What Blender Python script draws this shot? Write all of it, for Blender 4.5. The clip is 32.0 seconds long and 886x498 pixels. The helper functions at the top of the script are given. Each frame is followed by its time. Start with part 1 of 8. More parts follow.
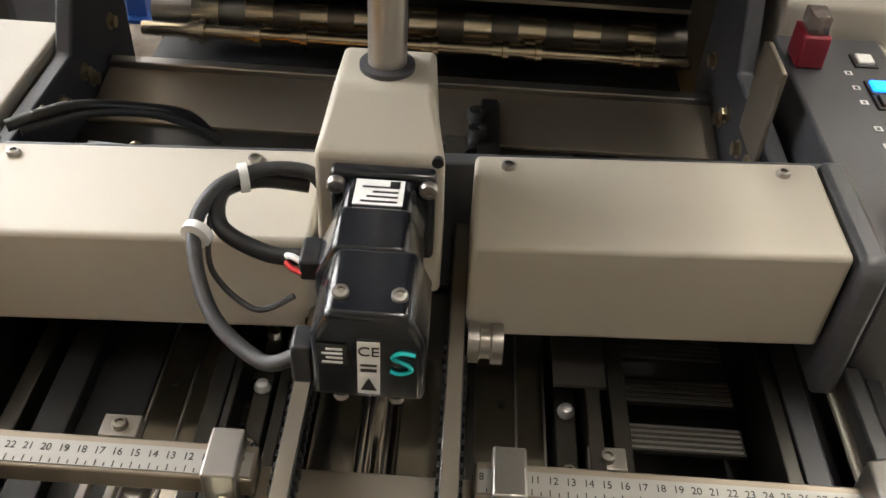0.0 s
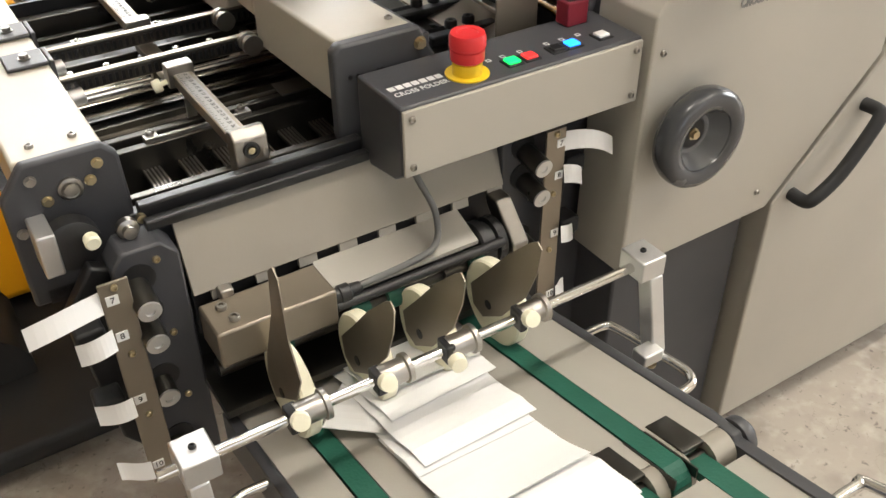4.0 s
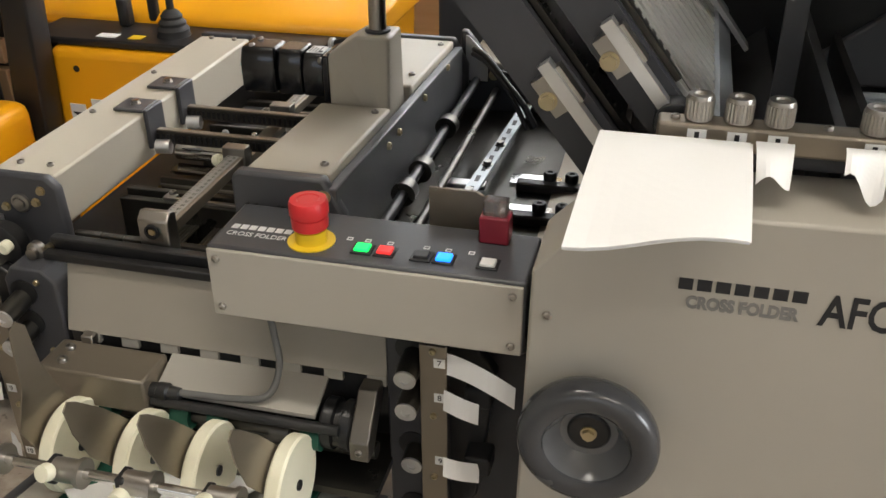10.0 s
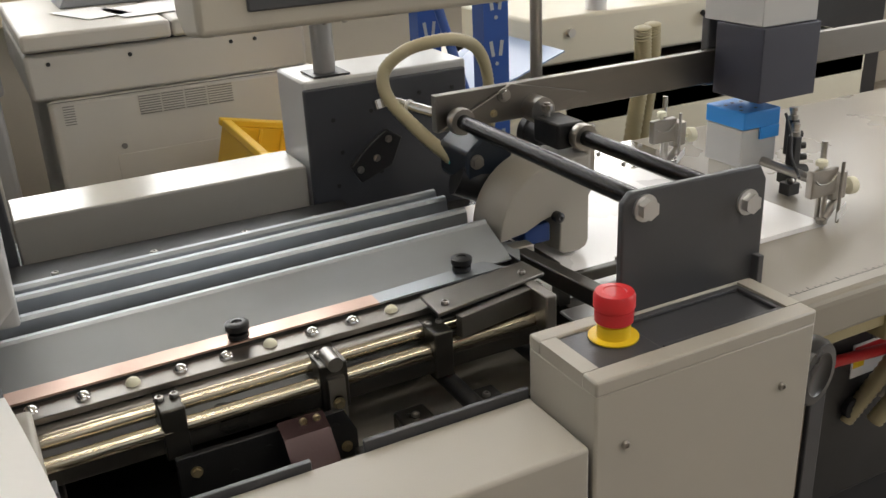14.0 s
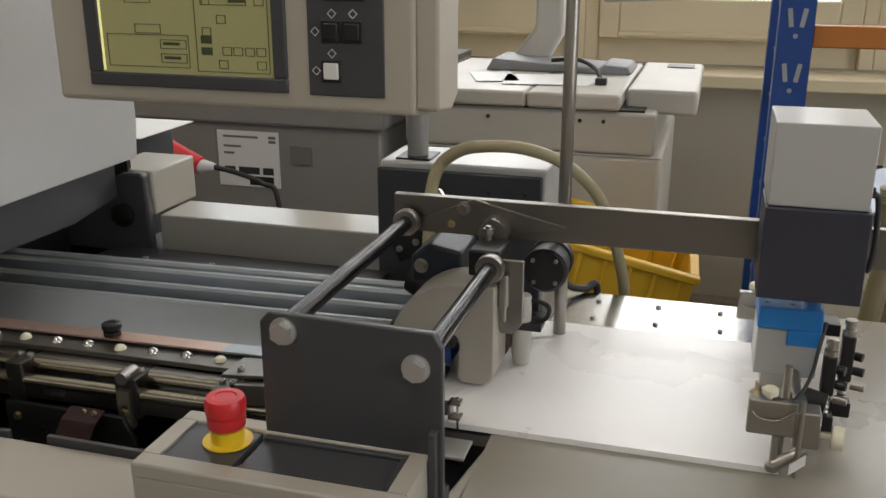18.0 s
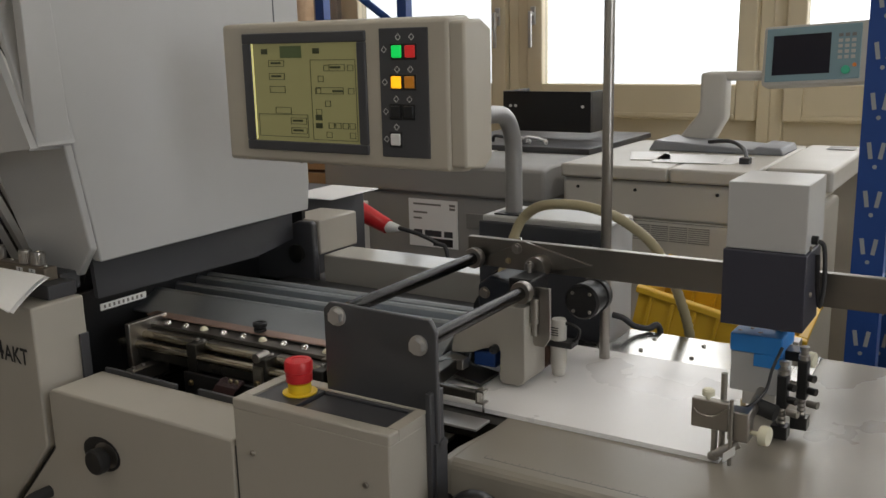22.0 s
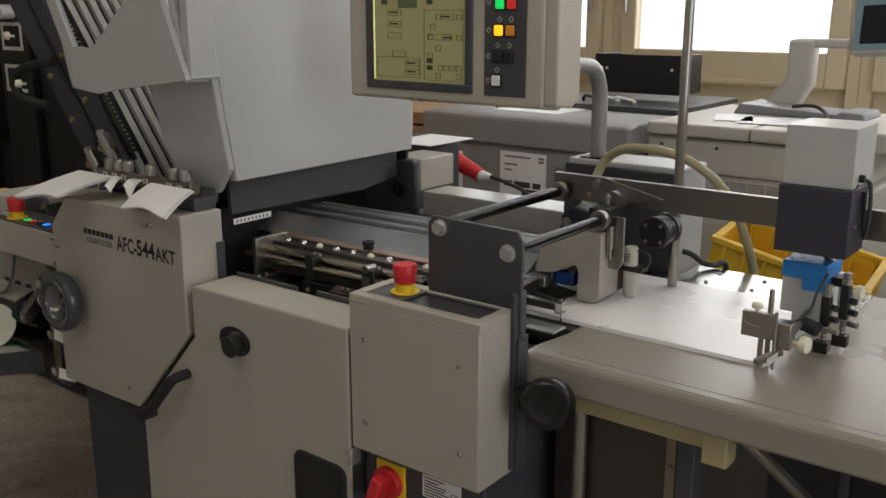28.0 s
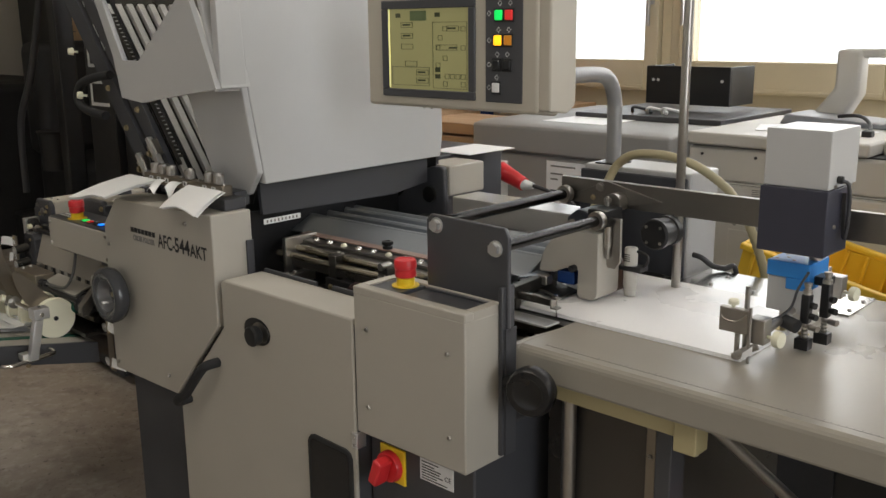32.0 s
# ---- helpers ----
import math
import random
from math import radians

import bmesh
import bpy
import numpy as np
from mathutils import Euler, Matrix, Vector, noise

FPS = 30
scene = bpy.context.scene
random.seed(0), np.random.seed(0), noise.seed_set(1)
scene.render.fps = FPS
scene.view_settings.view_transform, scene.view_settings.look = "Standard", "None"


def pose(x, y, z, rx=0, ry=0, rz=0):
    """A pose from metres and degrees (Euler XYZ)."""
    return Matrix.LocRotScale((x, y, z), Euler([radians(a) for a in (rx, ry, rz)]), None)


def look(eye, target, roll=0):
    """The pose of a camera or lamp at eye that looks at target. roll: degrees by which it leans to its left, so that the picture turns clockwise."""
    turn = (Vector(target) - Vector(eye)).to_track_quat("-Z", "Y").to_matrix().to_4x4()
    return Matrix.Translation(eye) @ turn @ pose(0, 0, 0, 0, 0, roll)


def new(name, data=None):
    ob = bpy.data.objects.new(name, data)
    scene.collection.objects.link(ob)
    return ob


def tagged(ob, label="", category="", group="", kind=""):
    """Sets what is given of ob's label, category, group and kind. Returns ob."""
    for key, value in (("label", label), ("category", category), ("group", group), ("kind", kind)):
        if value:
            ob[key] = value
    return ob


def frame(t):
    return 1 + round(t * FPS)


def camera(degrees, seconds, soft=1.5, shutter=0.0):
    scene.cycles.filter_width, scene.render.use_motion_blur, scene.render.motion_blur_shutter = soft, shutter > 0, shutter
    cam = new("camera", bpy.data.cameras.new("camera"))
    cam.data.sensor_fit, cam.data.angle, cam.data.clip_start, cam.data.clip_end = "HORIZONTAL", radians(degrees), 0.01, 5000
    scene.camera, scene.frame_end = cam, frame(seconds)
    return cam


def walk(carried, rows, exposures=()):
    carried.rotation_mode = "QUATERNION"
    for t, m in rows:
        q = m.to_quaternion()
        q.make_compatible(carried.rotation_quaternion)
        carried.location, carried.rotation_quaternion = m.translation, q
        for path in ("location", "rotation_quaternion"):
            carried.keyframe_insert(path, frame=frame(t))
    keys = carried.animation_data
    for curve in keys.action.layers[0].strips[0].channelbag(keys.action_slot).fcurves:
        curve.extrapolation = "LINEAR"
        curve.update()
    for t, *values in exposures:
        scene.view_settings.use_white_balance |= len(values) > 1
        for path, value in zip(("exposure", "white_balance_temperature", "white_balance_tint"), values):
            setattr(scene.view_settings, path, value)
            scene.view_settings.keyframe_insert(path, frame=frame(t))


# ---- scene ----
cam = camera(50.90, 32.0)
PATH = [
    (0.0, -1.866, 0.374, 0.420, 48.61, -2.59, -87.15),
    (0.5, -1.881, 0.365, 0.424, 48.91, -2.31, -86.91),
    (1.0, -1.889, 0.310, 0.432, 49.13, -0.88, -80.74),
    (1.5, -1.861, 0.169, 0.419, 49.72, -0.90, -68.56),
    (2.0, -1.881, 0.047, 0.426, 50.50, 0.01, -62.32),
    (2.5, -1.943, -0.100, 0.445, 51.69, -0.38, -59.44),
    (3.0, -1.958, -0.290, 0.462, 51.99, -0.55, -53.55),
    (3.5, -1.881, -0.512, 0.461, 52.62, -1.35, -38.47),
    (4.0, -1.842, -0.706, 0.477, 53.34, 0.44, -32.52),
    (4.5, -1.816, -0.875, 0.480, 51.19, -1.48, -26.52),
    (6.5, -1.446, -0.969, 0.413, 46.72, 0.49, 2.45),
    (7.0, -1.444, -0.969, 0.417, 47.51, 0.82, 2.56),
    (7.5, -1.435, -0.965, 0.426, 48.66, 1.14, 2.49),
    (8.0, -1.414, -0.953, 0.436, 49.72, 1.41, 1.28),
    (8.5, -1.381, -0.880, 0.440, 50.84, 1.84, 0.48),
    (9.0, -1.315, -0.772, 0.460, 53.83, 1.94, 3.51),
    (9.5, -1.193, -0.711, 0.482, 58.82, 1.95, 7.68),
    (10.0, -1.011, -0.705, 0.490, 60.09, 0.42, 14.18),
    (10.5, -0.905, -0.695, 0.489, 61.83, 1.20, 8.34),
    (11.0, -0.865, -0.619, 0.481, 61.81, 0.31, -2.41),
    (11.5, -0.822, -0.549, 0.478, 61.73, -1.10, -12.95),
    (12.0, -0.811, -0.522, 0.479, 63.74, -0.69, -19.95),
    (12.5, -0.783, -0.527, 0.489, 64.77, 0.27, -24.39),
    (13.0, -0.746, -0.532, 0.490, 65.63, 0.36, -26.60),
    (13.5, -0.723, -0.532, 0.493, 66.10, 0.95, -28.10),
    (14.0, -0.639, -0.558, 0.493, 67.15, 2.59, -27.44),
    (14.5, -0.460, -0.600, 0.502, 68.43, 2.50, -21.77),
    (16.5, 0.034, -0.424, 0.504, 70.01, -0.34, 8.41),
    (17.0, 0.180, -0.459, 0.515, 69.67, -1.44, 17.82),
    (17.5, 0.238, -0.540, 0.518, 71.70, -0.31, 19.61),
    (18.0, 0.262, -0.641, 0.523, 72.00, -0.08, 16.19),
    (18.5, 0.302, -0.718, 0.531, 73.46, -0.53, 15.65),
    (19.0, 0.402, -0.749, 0.533, 74.52, 0.82, 21.25),
    (19.5, 0.527, -0.769, 0.527, 75.15, 0.34, 26.89),
    (20.0, 0.611, -0.804, 0.529, 75.68, 0.47, 30.29),
    (20.5, 0.635, -0.826, 0.533, 76.34, 1.03, 31.46),
    (21.0, 0.648, -0.838, 0.533, 76.80, 1.40, 31.88),
    (21.5, 0.654, -0.840, 0.534, 77.13, 1.52, 32.10),
    (22.0, 0.659, -0.849, 0.538, 77.41, 1.29, 32.05),
    (22.5, 0.660, -0.854, 0.536, 77.45, 1.05, 31.96),
    (23.0, 0.656, -0.854, 0.534, 77.39, 0.88, 31.73),
    (23.5, 0.657, -0.852, 0.535, 77.37, 0.91, 31.50),
    (24.0, 0.663, -0.849, 0.533, 77.29, 0.98, 31.64),
    (24.5, 0.666, -0.860, 0.531, 76.97, 0.55, 31.84),
    (25.0, 0.653, -0.897, 0.527, 76.51, -0.11, 31.65),
    (25.5, 0.647, -0.967, 0.520, 75.70, -0.05, 32.27),
    (27.5, 0.708, -1.083, 0.516, 74.96, 0.08, 33.17),
    (28.0, 0.778, -1.043, 0.516, 75.55, -0.05, 37.77),
    (28.5, 0.841, -1.010, 0.510, 75.08, -0.61, 40.75),
    (29.0, 0.880, -1.003, 0.508, 74.56, -0.96, 41.37),
    (29.5, 0.897, -1.012, 0.506, 75.00, -0.66, 41.60),
    (30.0, 0.916, -1.017, 0.509, 75.58, -0.24, 41.60),
    (30.5, 0.927, -1.018, 0.511, 75.90, 0.04, 41.46),
    (31.0, 0.934, -1.019, 0.511, 76.16, 0.22, 41.69),
    (31.5, 0.943, -1.021, 0.509, 76.42, 0.52, 42.34),
    (32.0, 0.957, -1.021, 0.506, 76.58, 0.60, 43.21),
]
EXPOSURES = [(0.0, 0.4), (1.0, 0.4), (2.0, 0.45), (3.0, 0.25), (4.0, 0.45), (6.0, 0.15), (7.0, -0.05), (8.0, -0.35), (9.0, 0.1), (10.0, -0.2), (11.0, -0.85), (12.0, -0.88), (14.5, -1.0), (16.5, -1.35), (18.0, -1.4), (20.0, -1.72), (25.5, -1.78), (28.0, -1.55), (32.0, -1.15)]
walk(cam, [(r[0], pose(*r[1:])) for r in PATH], EXPOSURES)

FLOOR = -0.80

# world: bright overcast sky outside
world = bpy.data.worlds.new("sky")
scene.world = world
world.use_nodes = True
wn = world.node_tree.nodes
sky = wn.new("ShaderNodeTexSky")
sky.sky_type = "NISHITA"
sky.sun_disc = False
sky.sun_elevation, sky.sun_rotation = radians(40), radians(20)
wn["Background"].inputs[1].default_value = 0.15
world.node_tree.links.new(sky.outputs[0], wn["Background"].inputs[0])


def area_lamp(name, m, w, h, watts, color=(1, 1, 1)):
    d = bpy.data.lights.new(name, "AREA")
    d.shape, d.size, d.size_y, d.energy, d.color = "RECTANGLE", w, h, watts, color
    ob = new(name, d)
    ob.matrix_world = m
    return ob


# daylight through the back row of windows
area_lamp("window_light_back", look((1.5, 3.42, 1.6), (1.0, 0, 0.0)), 5.4, 2.4, 300, (1.0, 0.97, 0.94))
# lamp in an unseen opening; the screen's shadow on the hood shows east light
area_lamp("added_light_east", look((4.42, -1.0, 1.0), (-0.2, 0.1, 0.2)), 2.0, 2.0, 160, (0.96, 0.98, 1.0))
# no south windows are seen; lamp added as fill for the fronts
area_lamp("window_light_front", look((-0.6, -4.4, 1.75), (-0.6, 0, -0.3)), 6.0, 1.1, 22, (1.0, 0.94, 0.85))
# no ceiling lamp is seen; two lamps added to brighten upward faces
area_lamp("ceiling_fill_light", Matrix.Translation((-1.1, -0.4, 3.08)), 2.4, 0.22, 54, (1.0, 0.93, 0.82))
area_lamp("ceiling_fill_light", Matrix.Translation((0.7, -2.0, 3.08)), 2.4, 0.22, 42, (1.0, 0.93, 0.82))


# ---- building helpers ----
ORG = {}


def thing(name, label, category, at=(0, 0, 0), group="", kind=""):
    ob = new(name)
    ob.location = at
    ob.empty_display_size = 0.05
    ORG[ob] = Vector(at)
    return tagged(ob, label, category, group, kind)


def part(name, bm, mat, parent, label=""):
    o = ORG[parent]
    bmesh.ops.translate(bm, verts=bm.verts, vec=-o)
    bmesh.ops.recalc_face_normals(bm, faces=bm.faces)
    me = bpy.data.meshes.new(name)
    bm.to_mesh(me)
    bm.free()
    me.materials.append(mat)
    ob = new(name, me)
    ob.parent = parent
    ORG[ob] = o
    return tagged(ob, label)


def solo(name, bm, mat, label="", category="", group="", kind="", at=None):
    """A thing that is one mesh, with its origin at the middle of its base."""
    if at is None:
        xs = [v.co for v in bm.verts]
        at = (sum(v.x for v in xs) / len(xs), sum(v.y for v in xs) / len(xs), min(v.z for v in xs))
    o = Vector(at)
    bmesh.ops.translate(bm, verts=bm.verts, vec=-o)
    bmesh.ops.recalc_face_normals(bm, faces=bm.faces)
    me = bpy.data.meshes.new(name)
    bm.to_mesh(me)
    bm.free()
    me.materials.append(mat)
    ob = new(name, me)
    ob.location = o
    ORG[ob] = o
    return tagged(ob, label, category, group, kind)


def smooth(bm, angle=40):
    a = radians(angle)
    for f in bm.faces:
        f.smooth = True
    for e in bm.edges:
        e.smooth = len(e.link_faces) == 2 and e.calc_face_angle(0) < a
    return bm


def soften(bm, w, seg=2, angle=30):
    """Rounds the sharp edges; wide flat faces keep their own flat shading."""
    if w > 0:
        es = [e for e in bm.edges if len(e.link_faces) == 2 and e.calc_face_angle(0) > radians(angle)]
        new_faces = set(bmesh.ops.bevel(bm, geom=es, offset=w, segments=seg, profile=0.5, affect="EDGES", clamp_overlap=True)["faces"])
        bm.normal_update()
        for f in bm.faces:
            f.smooth = f in new_faces or any(len(e.link_faces) == 2 and radians(1) < e.calc_face_angle(0) < radians(angle) and not any(g in new_faces for g in e.link_faces) for e in f.edges)
    return bm


def box(x0, x1, y0, y1, z0, z1, w=0.0, seg=2):
    bm = bmesh.new()
    bmesh.ops.create_cube(bm, size=1)
    bmesh.ops.transform(bm, matrix=Matrix.Translation(((x0 + x1) / 2, (y0 + y1) / 2, (z0 + z1) / 2)) @ Matrix.Diagonal((abs(x1 - x0), abs(y1 - y0), abs(z1 - z0), 1)), verts=bm.verts)
    return soften(bm, w, seg)


def prism(pts, axis, a, b, w=0.0, seg=2):
    """A polygon, drawn in the plane across axis, pushed from a to b along it. x: (y, z) pairs; y: (x, z); z: (x, y)."""
    bm = bmesh.new()

    def place(p, v):
        return {"x": (v, p[0], p[1]), "y": (p[0], v, p[1]), "z": (p[0], p[1], v)}[axis]
    lo = [bm.verts.new(place(p, a)) for p in pts]
    hi = [bm.verts.new(place(p, b)) for p in pts]
    n = len(pts)
    bm.faces.new(lo)
    bm.faces.new(hi[::-1])
    for i in range(n):
        bm.faces.new((lo[i], lo[(i + 1) % n], hi[(i + 1) % n], hi[i]))
    bmesh.ops.recalc_face_normals(bm, faces=bm.faces)
    return soften(bm, w, seg)


def frame_of(d):
    d = Vector(d).normalized()
    u = d.orthogonal().normalized()
    return d, u, d.cross(u)


def cyl(p0, p1, r, seg=20, r1=None, w=0.0):
    p0, p1 = Vector(p0), Vector(p1)
    bm = bmesh.new()
    bmesh.ops.create_cone(bm, cap_ends=True, segments=seg, radius1=r, radius2=r if r1 is None else r1, depth=(p1 - p0).length)
    bmesh.ops.transform(bm, matrix=Matrix.Translation((p0 + p1) / 2) @ (p1 - p0).to_track_quat("Z", "Y").to_matrix().to_4x4(), verts=bm.verts)
    soften(bm, w)
    return smooth(bm)


def lathe(profile, base, axis, seg=28, cap=True):
    """A profile of (radius, height) pairs turned round the axis that starts at base."""
    bm = bmesh.new()
    d, u, v = frame_of(axis)
    base = Vector(base)
    rings = []
    for r, h in profile:
        if r < 1e-6:
            rings.append([bm.verts.new(base + d * h)])
        else:
            rings.append([bm.verts.new(base + d * h + (u * math.cos(2 * math.pi * k / seg) + v * math.sin(2 * math.pi * k / seg)) * r) for k in range(seg)])
    for a, b in zip(rings, rings[1:]):
        for k in range(seg):
            q = [a[k % len(a)], a[(k + 1) % len(a)], b[(k + 1) % len(b)], b[k % len(b)]]
            q = list(dict.fromkeys(q))
            if len(q) > 2:
                bm.faces.new(q)
    for ring in (rings[0], rings[-1]) if cap else ():
        if len(ring) > 2:
            bm.faces.new(ring)
    bmesh.ops.recalc_face_normals(bm, faces=bm.faces)
    return smooth(bm, 35)


def curve_points(pts, n=8):
    """A smooth line through the points."""
    P = [Vector(p) for p in pts]
    out = []
    for i in range(len(P) - 1):
        a, b, c, d = P[max(i - 1, 0)], P[i], P[i + 1], P[min(i + 2, len(P) - 1)]
        for k in range(n):
            t = k / n
            out.append(0.5 * ((2 * b) + (c - a) * t + (2 * a - 5 * b + 4 * c - d) * t * t + (3 * b - a - 3 * c + d) * t ** 3))
    return out + [P[-1]]


def tube(pts, r, seg=10, n=8, ribs=0.0):
    """A round tube along a smooth line; ribs: the depth of its rings."""
    P = curve_points(pts, n) if n > 1 else [Vector(p) for p in pts]
    bm = bmesh.new()
    d, u, v = frame_of(P[1] - P[0])
    rings = []
    for i, p in enumerate(P):
        t = (P[min(i + 1, len(P) - 1)] - P[max(i - 1, 0)]).normalized()
        u = (u - t * u.dot(t)).normalized()
        v = t.cross(u)
        q = r + (ribs if i % 2 else 0)
        rings.append([bm.verts.new(p + (u * math.cos(2 * math.pi * k / seg) + v * math.sin(2 * math.pi * k / seg)) * q) for k in range(seg)])
    for a, b in zip(rings, rings[1:]):
        for k in range(seg):
            bm.faces.new((a[k], a[(k + 1) % seg], b[(k + 1) % seg], b[k]))
    bm.faces.new(rings[0])
    bm.faces.new(rings[-1])
    bmesh.ops.recalc_face_normals(bm, faces=bm.faces)
    return smooth(bm, 60)


def sheet_solid(grid, thick):
    """A thin closed sheet under a grid of points."""
    bm = bmesh.new()
    top = [[bm.verts.new(p) for p in row] for row in grid]
    bot = [[bm.verts.new(Vector(p) - Vector((0, 0, thick))) for p in row] for row in grid]
    nr, nc = len(grid), len(grid[0])
    for j in range(nr - 1):
        for i in range(nc - 1):
            bm.faces.new((top[j][i], top[j][i + 1], top[j + 1][i + 1], top[j + 1][i]))
            bm.faces.new((bot[j][i], bot[j + 1][i], bot[j + 1][i + 1], bot[j][i + 1]))
    rim = [(0, i) for i in range(nc)] + [(j, nc - 1) for j in range(1, nr)] + [(nr - 1, i) for i in range(nc - 2, -1, -1)] + [(j, 0) for j in range(nr - 2, 0, -1)]
    for (a, b), (c, d) in zip(rim, rim[1:] + rim[:1]):
        bm.faces.new((top[a][b], top[c][d], bot[c][d], bot[a][b]))
    return bm


def join(*bms):
    out = bmesh.new()
    me = bpy.data.meshes.new("tmp")
    for b in bms:
        b.to_mesh(me)
        b.free()
        out.from_mesh(me)
    bpy.data.meshes.remove(me)
    return out


def turned(bm, m, about=(0, 0, 0)):
    t = Matrix.Translation(about)
    bmesh.ops.transform(bm, matrix=t @ m @ t.inverted(), verts=bm.verts)
    return bm


def text_mesh(words, size, m, thick=0.0006, wide=1.0, bold=0.0):
    cu = bpy.data.curves.new("letters", "FONT")
    cu.body, cu.size, cu.extrude, cu.align_x, cu.align_y = words, size, thick, "CENTER", "CENTER"
    cu.resolution_u = 3
    cu.offset = bold
    ob = bpy.data.objects.new("letters", cu)
    scene.collection.objects.link(ob)
    me = bpy.data.meshes.new_from_object(ob.evaluated_get(bpy.context.evaluated_depsgraph_get()))
    bm = bmesh.new()
    bm.from_mesh(me)
    bpy.data.objects.remove(ob)
    bpy.data.curves.remove(cu)
    bpy.data.meshes.remove(me)
    bmesh.ops.transform(bm, matrix=m @ Matrix.Diagonal((wide, 1, 1, 1)), verts=bm.verts)
    return bm


def fit_text(words, x0, x1, z0, z1, y, bold=0.0):
    """Letters drawn to fill a box on a front that faces -y."""
    bm = text_mesh(words, 1.0, FRONT, 0.0, 1.0, bold)
    xs, zs = [v.co.x for v in bm.verts], [v.co.z for v in bm.verts]
    a, b, c, d = min(xs), max(xs), min(zs), max(zs)
    for v in bm.verts:
        v.co = (x0 + (v.co.x - a) / (b - a) * (x1 - x0), y, z0 + (v.co.z - c) / (d - c) * (z1 - z0))
    return bm


FRONT = Euler((radians(90), 0, 0)).to_matrix().to_4x4()


# ---- materials ----
def material(name, color, rough=0.5, metal=0.0, grain=0.08, scale=40.0, bump=0.05, bump_scale=300.0, stain=0.1, stain_scale=5.0,
             stretch=None, vary=0.0, emit=0.0, coat=0.0, alpha=None, transmit=0.0, spec=None):
    """A surface with colour varied at two scales, uneven gloss and fine relief."""
    m = bpy.data.materials.new(name)
    m.use_nodes = True
    nt = m.node_tree
    b = nt.nodes["Principled BSDF"]
    L = nt.links.new
    geo = nt.nodes.new("ShaderNodeTexCoord")
    mp = nt.nodes.new("ShaderNodeMapping")
    L(geo.outputs["Object"], mp.inputs[0])
    if stretch:
        mp.inputs["Scale"].default_value = stretch
    n1 = nt.nodes.new("ShaderNodeTexNoise")
    n1.inputs["Scale"].default_value, n1.inputs["Detail"].default_value = scale, 4
    n2 = nt.nodes.new("ShaderNodeTexNoise")
    n2.inputs["Scale"].default_value, n2.inputs["Detail"].default_value = stain_scale, 5
    n3 = nt.nodes.new("ShaderNodeTexNoise")
    n3.inputs["Scale"].default_value, n3.inputs["Detail"].default_value = bump_scale, 2
    for n in (n1, n2, n3):
        L(mp.outputs[0], n.inputs["Vector"])

    def mix(fac, amount, colour, into):
        mr = nt.nodes.new("ShaderNodeMapRange")
        mr.inputs[1].default_value, mr.inputs[2].default_value = 0.25, 0.75
        mr.inputs[3].default_value, mr.inputs[4].default_value = 0.0, amount
        L(fac, mr.inputs[0])
        mx = nt.nodes.new("ShaderNodeMix")
        mx.data_type = "RGBA"
        L(mr.outputs[0], mx.inputs[0])
        if isinstance(into, tuple):
            mx.inputs[6].default_value = (*into, 1)
        else:
            L(into, mx.inputs[6])
        mx.inputs[7].default_value = (*colour, 1)
        return mx.outputs[2]
    dark = tuple(c * 0.45 for c in color)
    lite = tuple(min(1, c * 1.25 + 0.01) for c in color)
    c = mix(n1.outputs["Fac"], grain, lite, tuple(color))
    c = mix(n2.outputs["Fac"], stain, dark, c)
    if vary:
        oi = nt.nodes.new("ShaderNodeObjectInfo")
        hs = nt.nodes.new("ShaderNodeHueSaturation")
        mr = nt.nodes.new("ShaderNodeMapRange")
        mr.inputs[3].default_value, mr.inputs[4].default_value = 1 - vary, 1 + vary
        L(oi.outputs["Random"], mr.inputs[0])
        L(mr.outputs[0], hs.inputs["Value"])
        L(c, hs.inputs["Color"])
        c = hs.outputs[0]
    L(c, b.inputs["Base Color"])
    rr = nt.nodes.new("ShaderNodeMapRange")
    rr.inputs[1].default_value, rr.inputs[2].default_value = 0.3, 0.7
    rr.inputs[3].default_value, rr.inputs[4].default_value = max(0.02, rough * 0.85), min(1, rough * 1.2)
    L(n2.outputs["Fac"], rr.inputs[0])
    L(rr.outputs[0], b.inputs["Roughness"])
    b.inputs["Metallic"].default_value = metal
    if bump:
        bp = nt.nodes.new("ShaderNodeBump")
        bp.inputs["Strength"].default_value, bp.inputs["Distance"].default_value = bump, 0.002
        L(n3.outputs["Fac"], bp.inputs["Height"])
        L(bp.outputs[0], b.inputs["Normal"])
    if emit:
        L(c, b.inputs["Emission Color"])
        b.inputs["Emission Strength"].default_value = emit
    if coat:
        b.inputs["Coat Weight"].default_value = coat
        b.inputs["Coat Roughness"].default_value = 0.15
    if transmit:
        b.inputs["Transmission Weight"].default_value = transmit
    if spec is not None:
        b.inputs["Specular IOR Level"].default_value = spec
    return m


BEIGE = material("cream_enamel", (0.45, 0.415, 0.345), 0.42, stain=0.08, bump=0.04, bump_scale=500)
PANEL = material("light_grey_enamel", (0.40, 0.375, 0.325), 0.45, stain=0.07, bump=0.05, bump_scale=600)
COWL = material("silver_grey_enamel", (0.46, 0.46, 0.455), 0.33, stain=0.05, bump=0.05, bump_scale=600)
GREY = material("dark_grey_enamel", (0.060, 0.061, 0.067), 0.36, stain=0.12, bump=0.08, bump_scale=500)
GREYBASE = material("slate_grey_enamel", (0.048, 0.049, 0.056), 0.5, stain=0.1, bump=0.06)
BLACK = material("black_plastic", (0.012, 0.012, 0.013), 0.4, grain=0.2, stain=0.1)
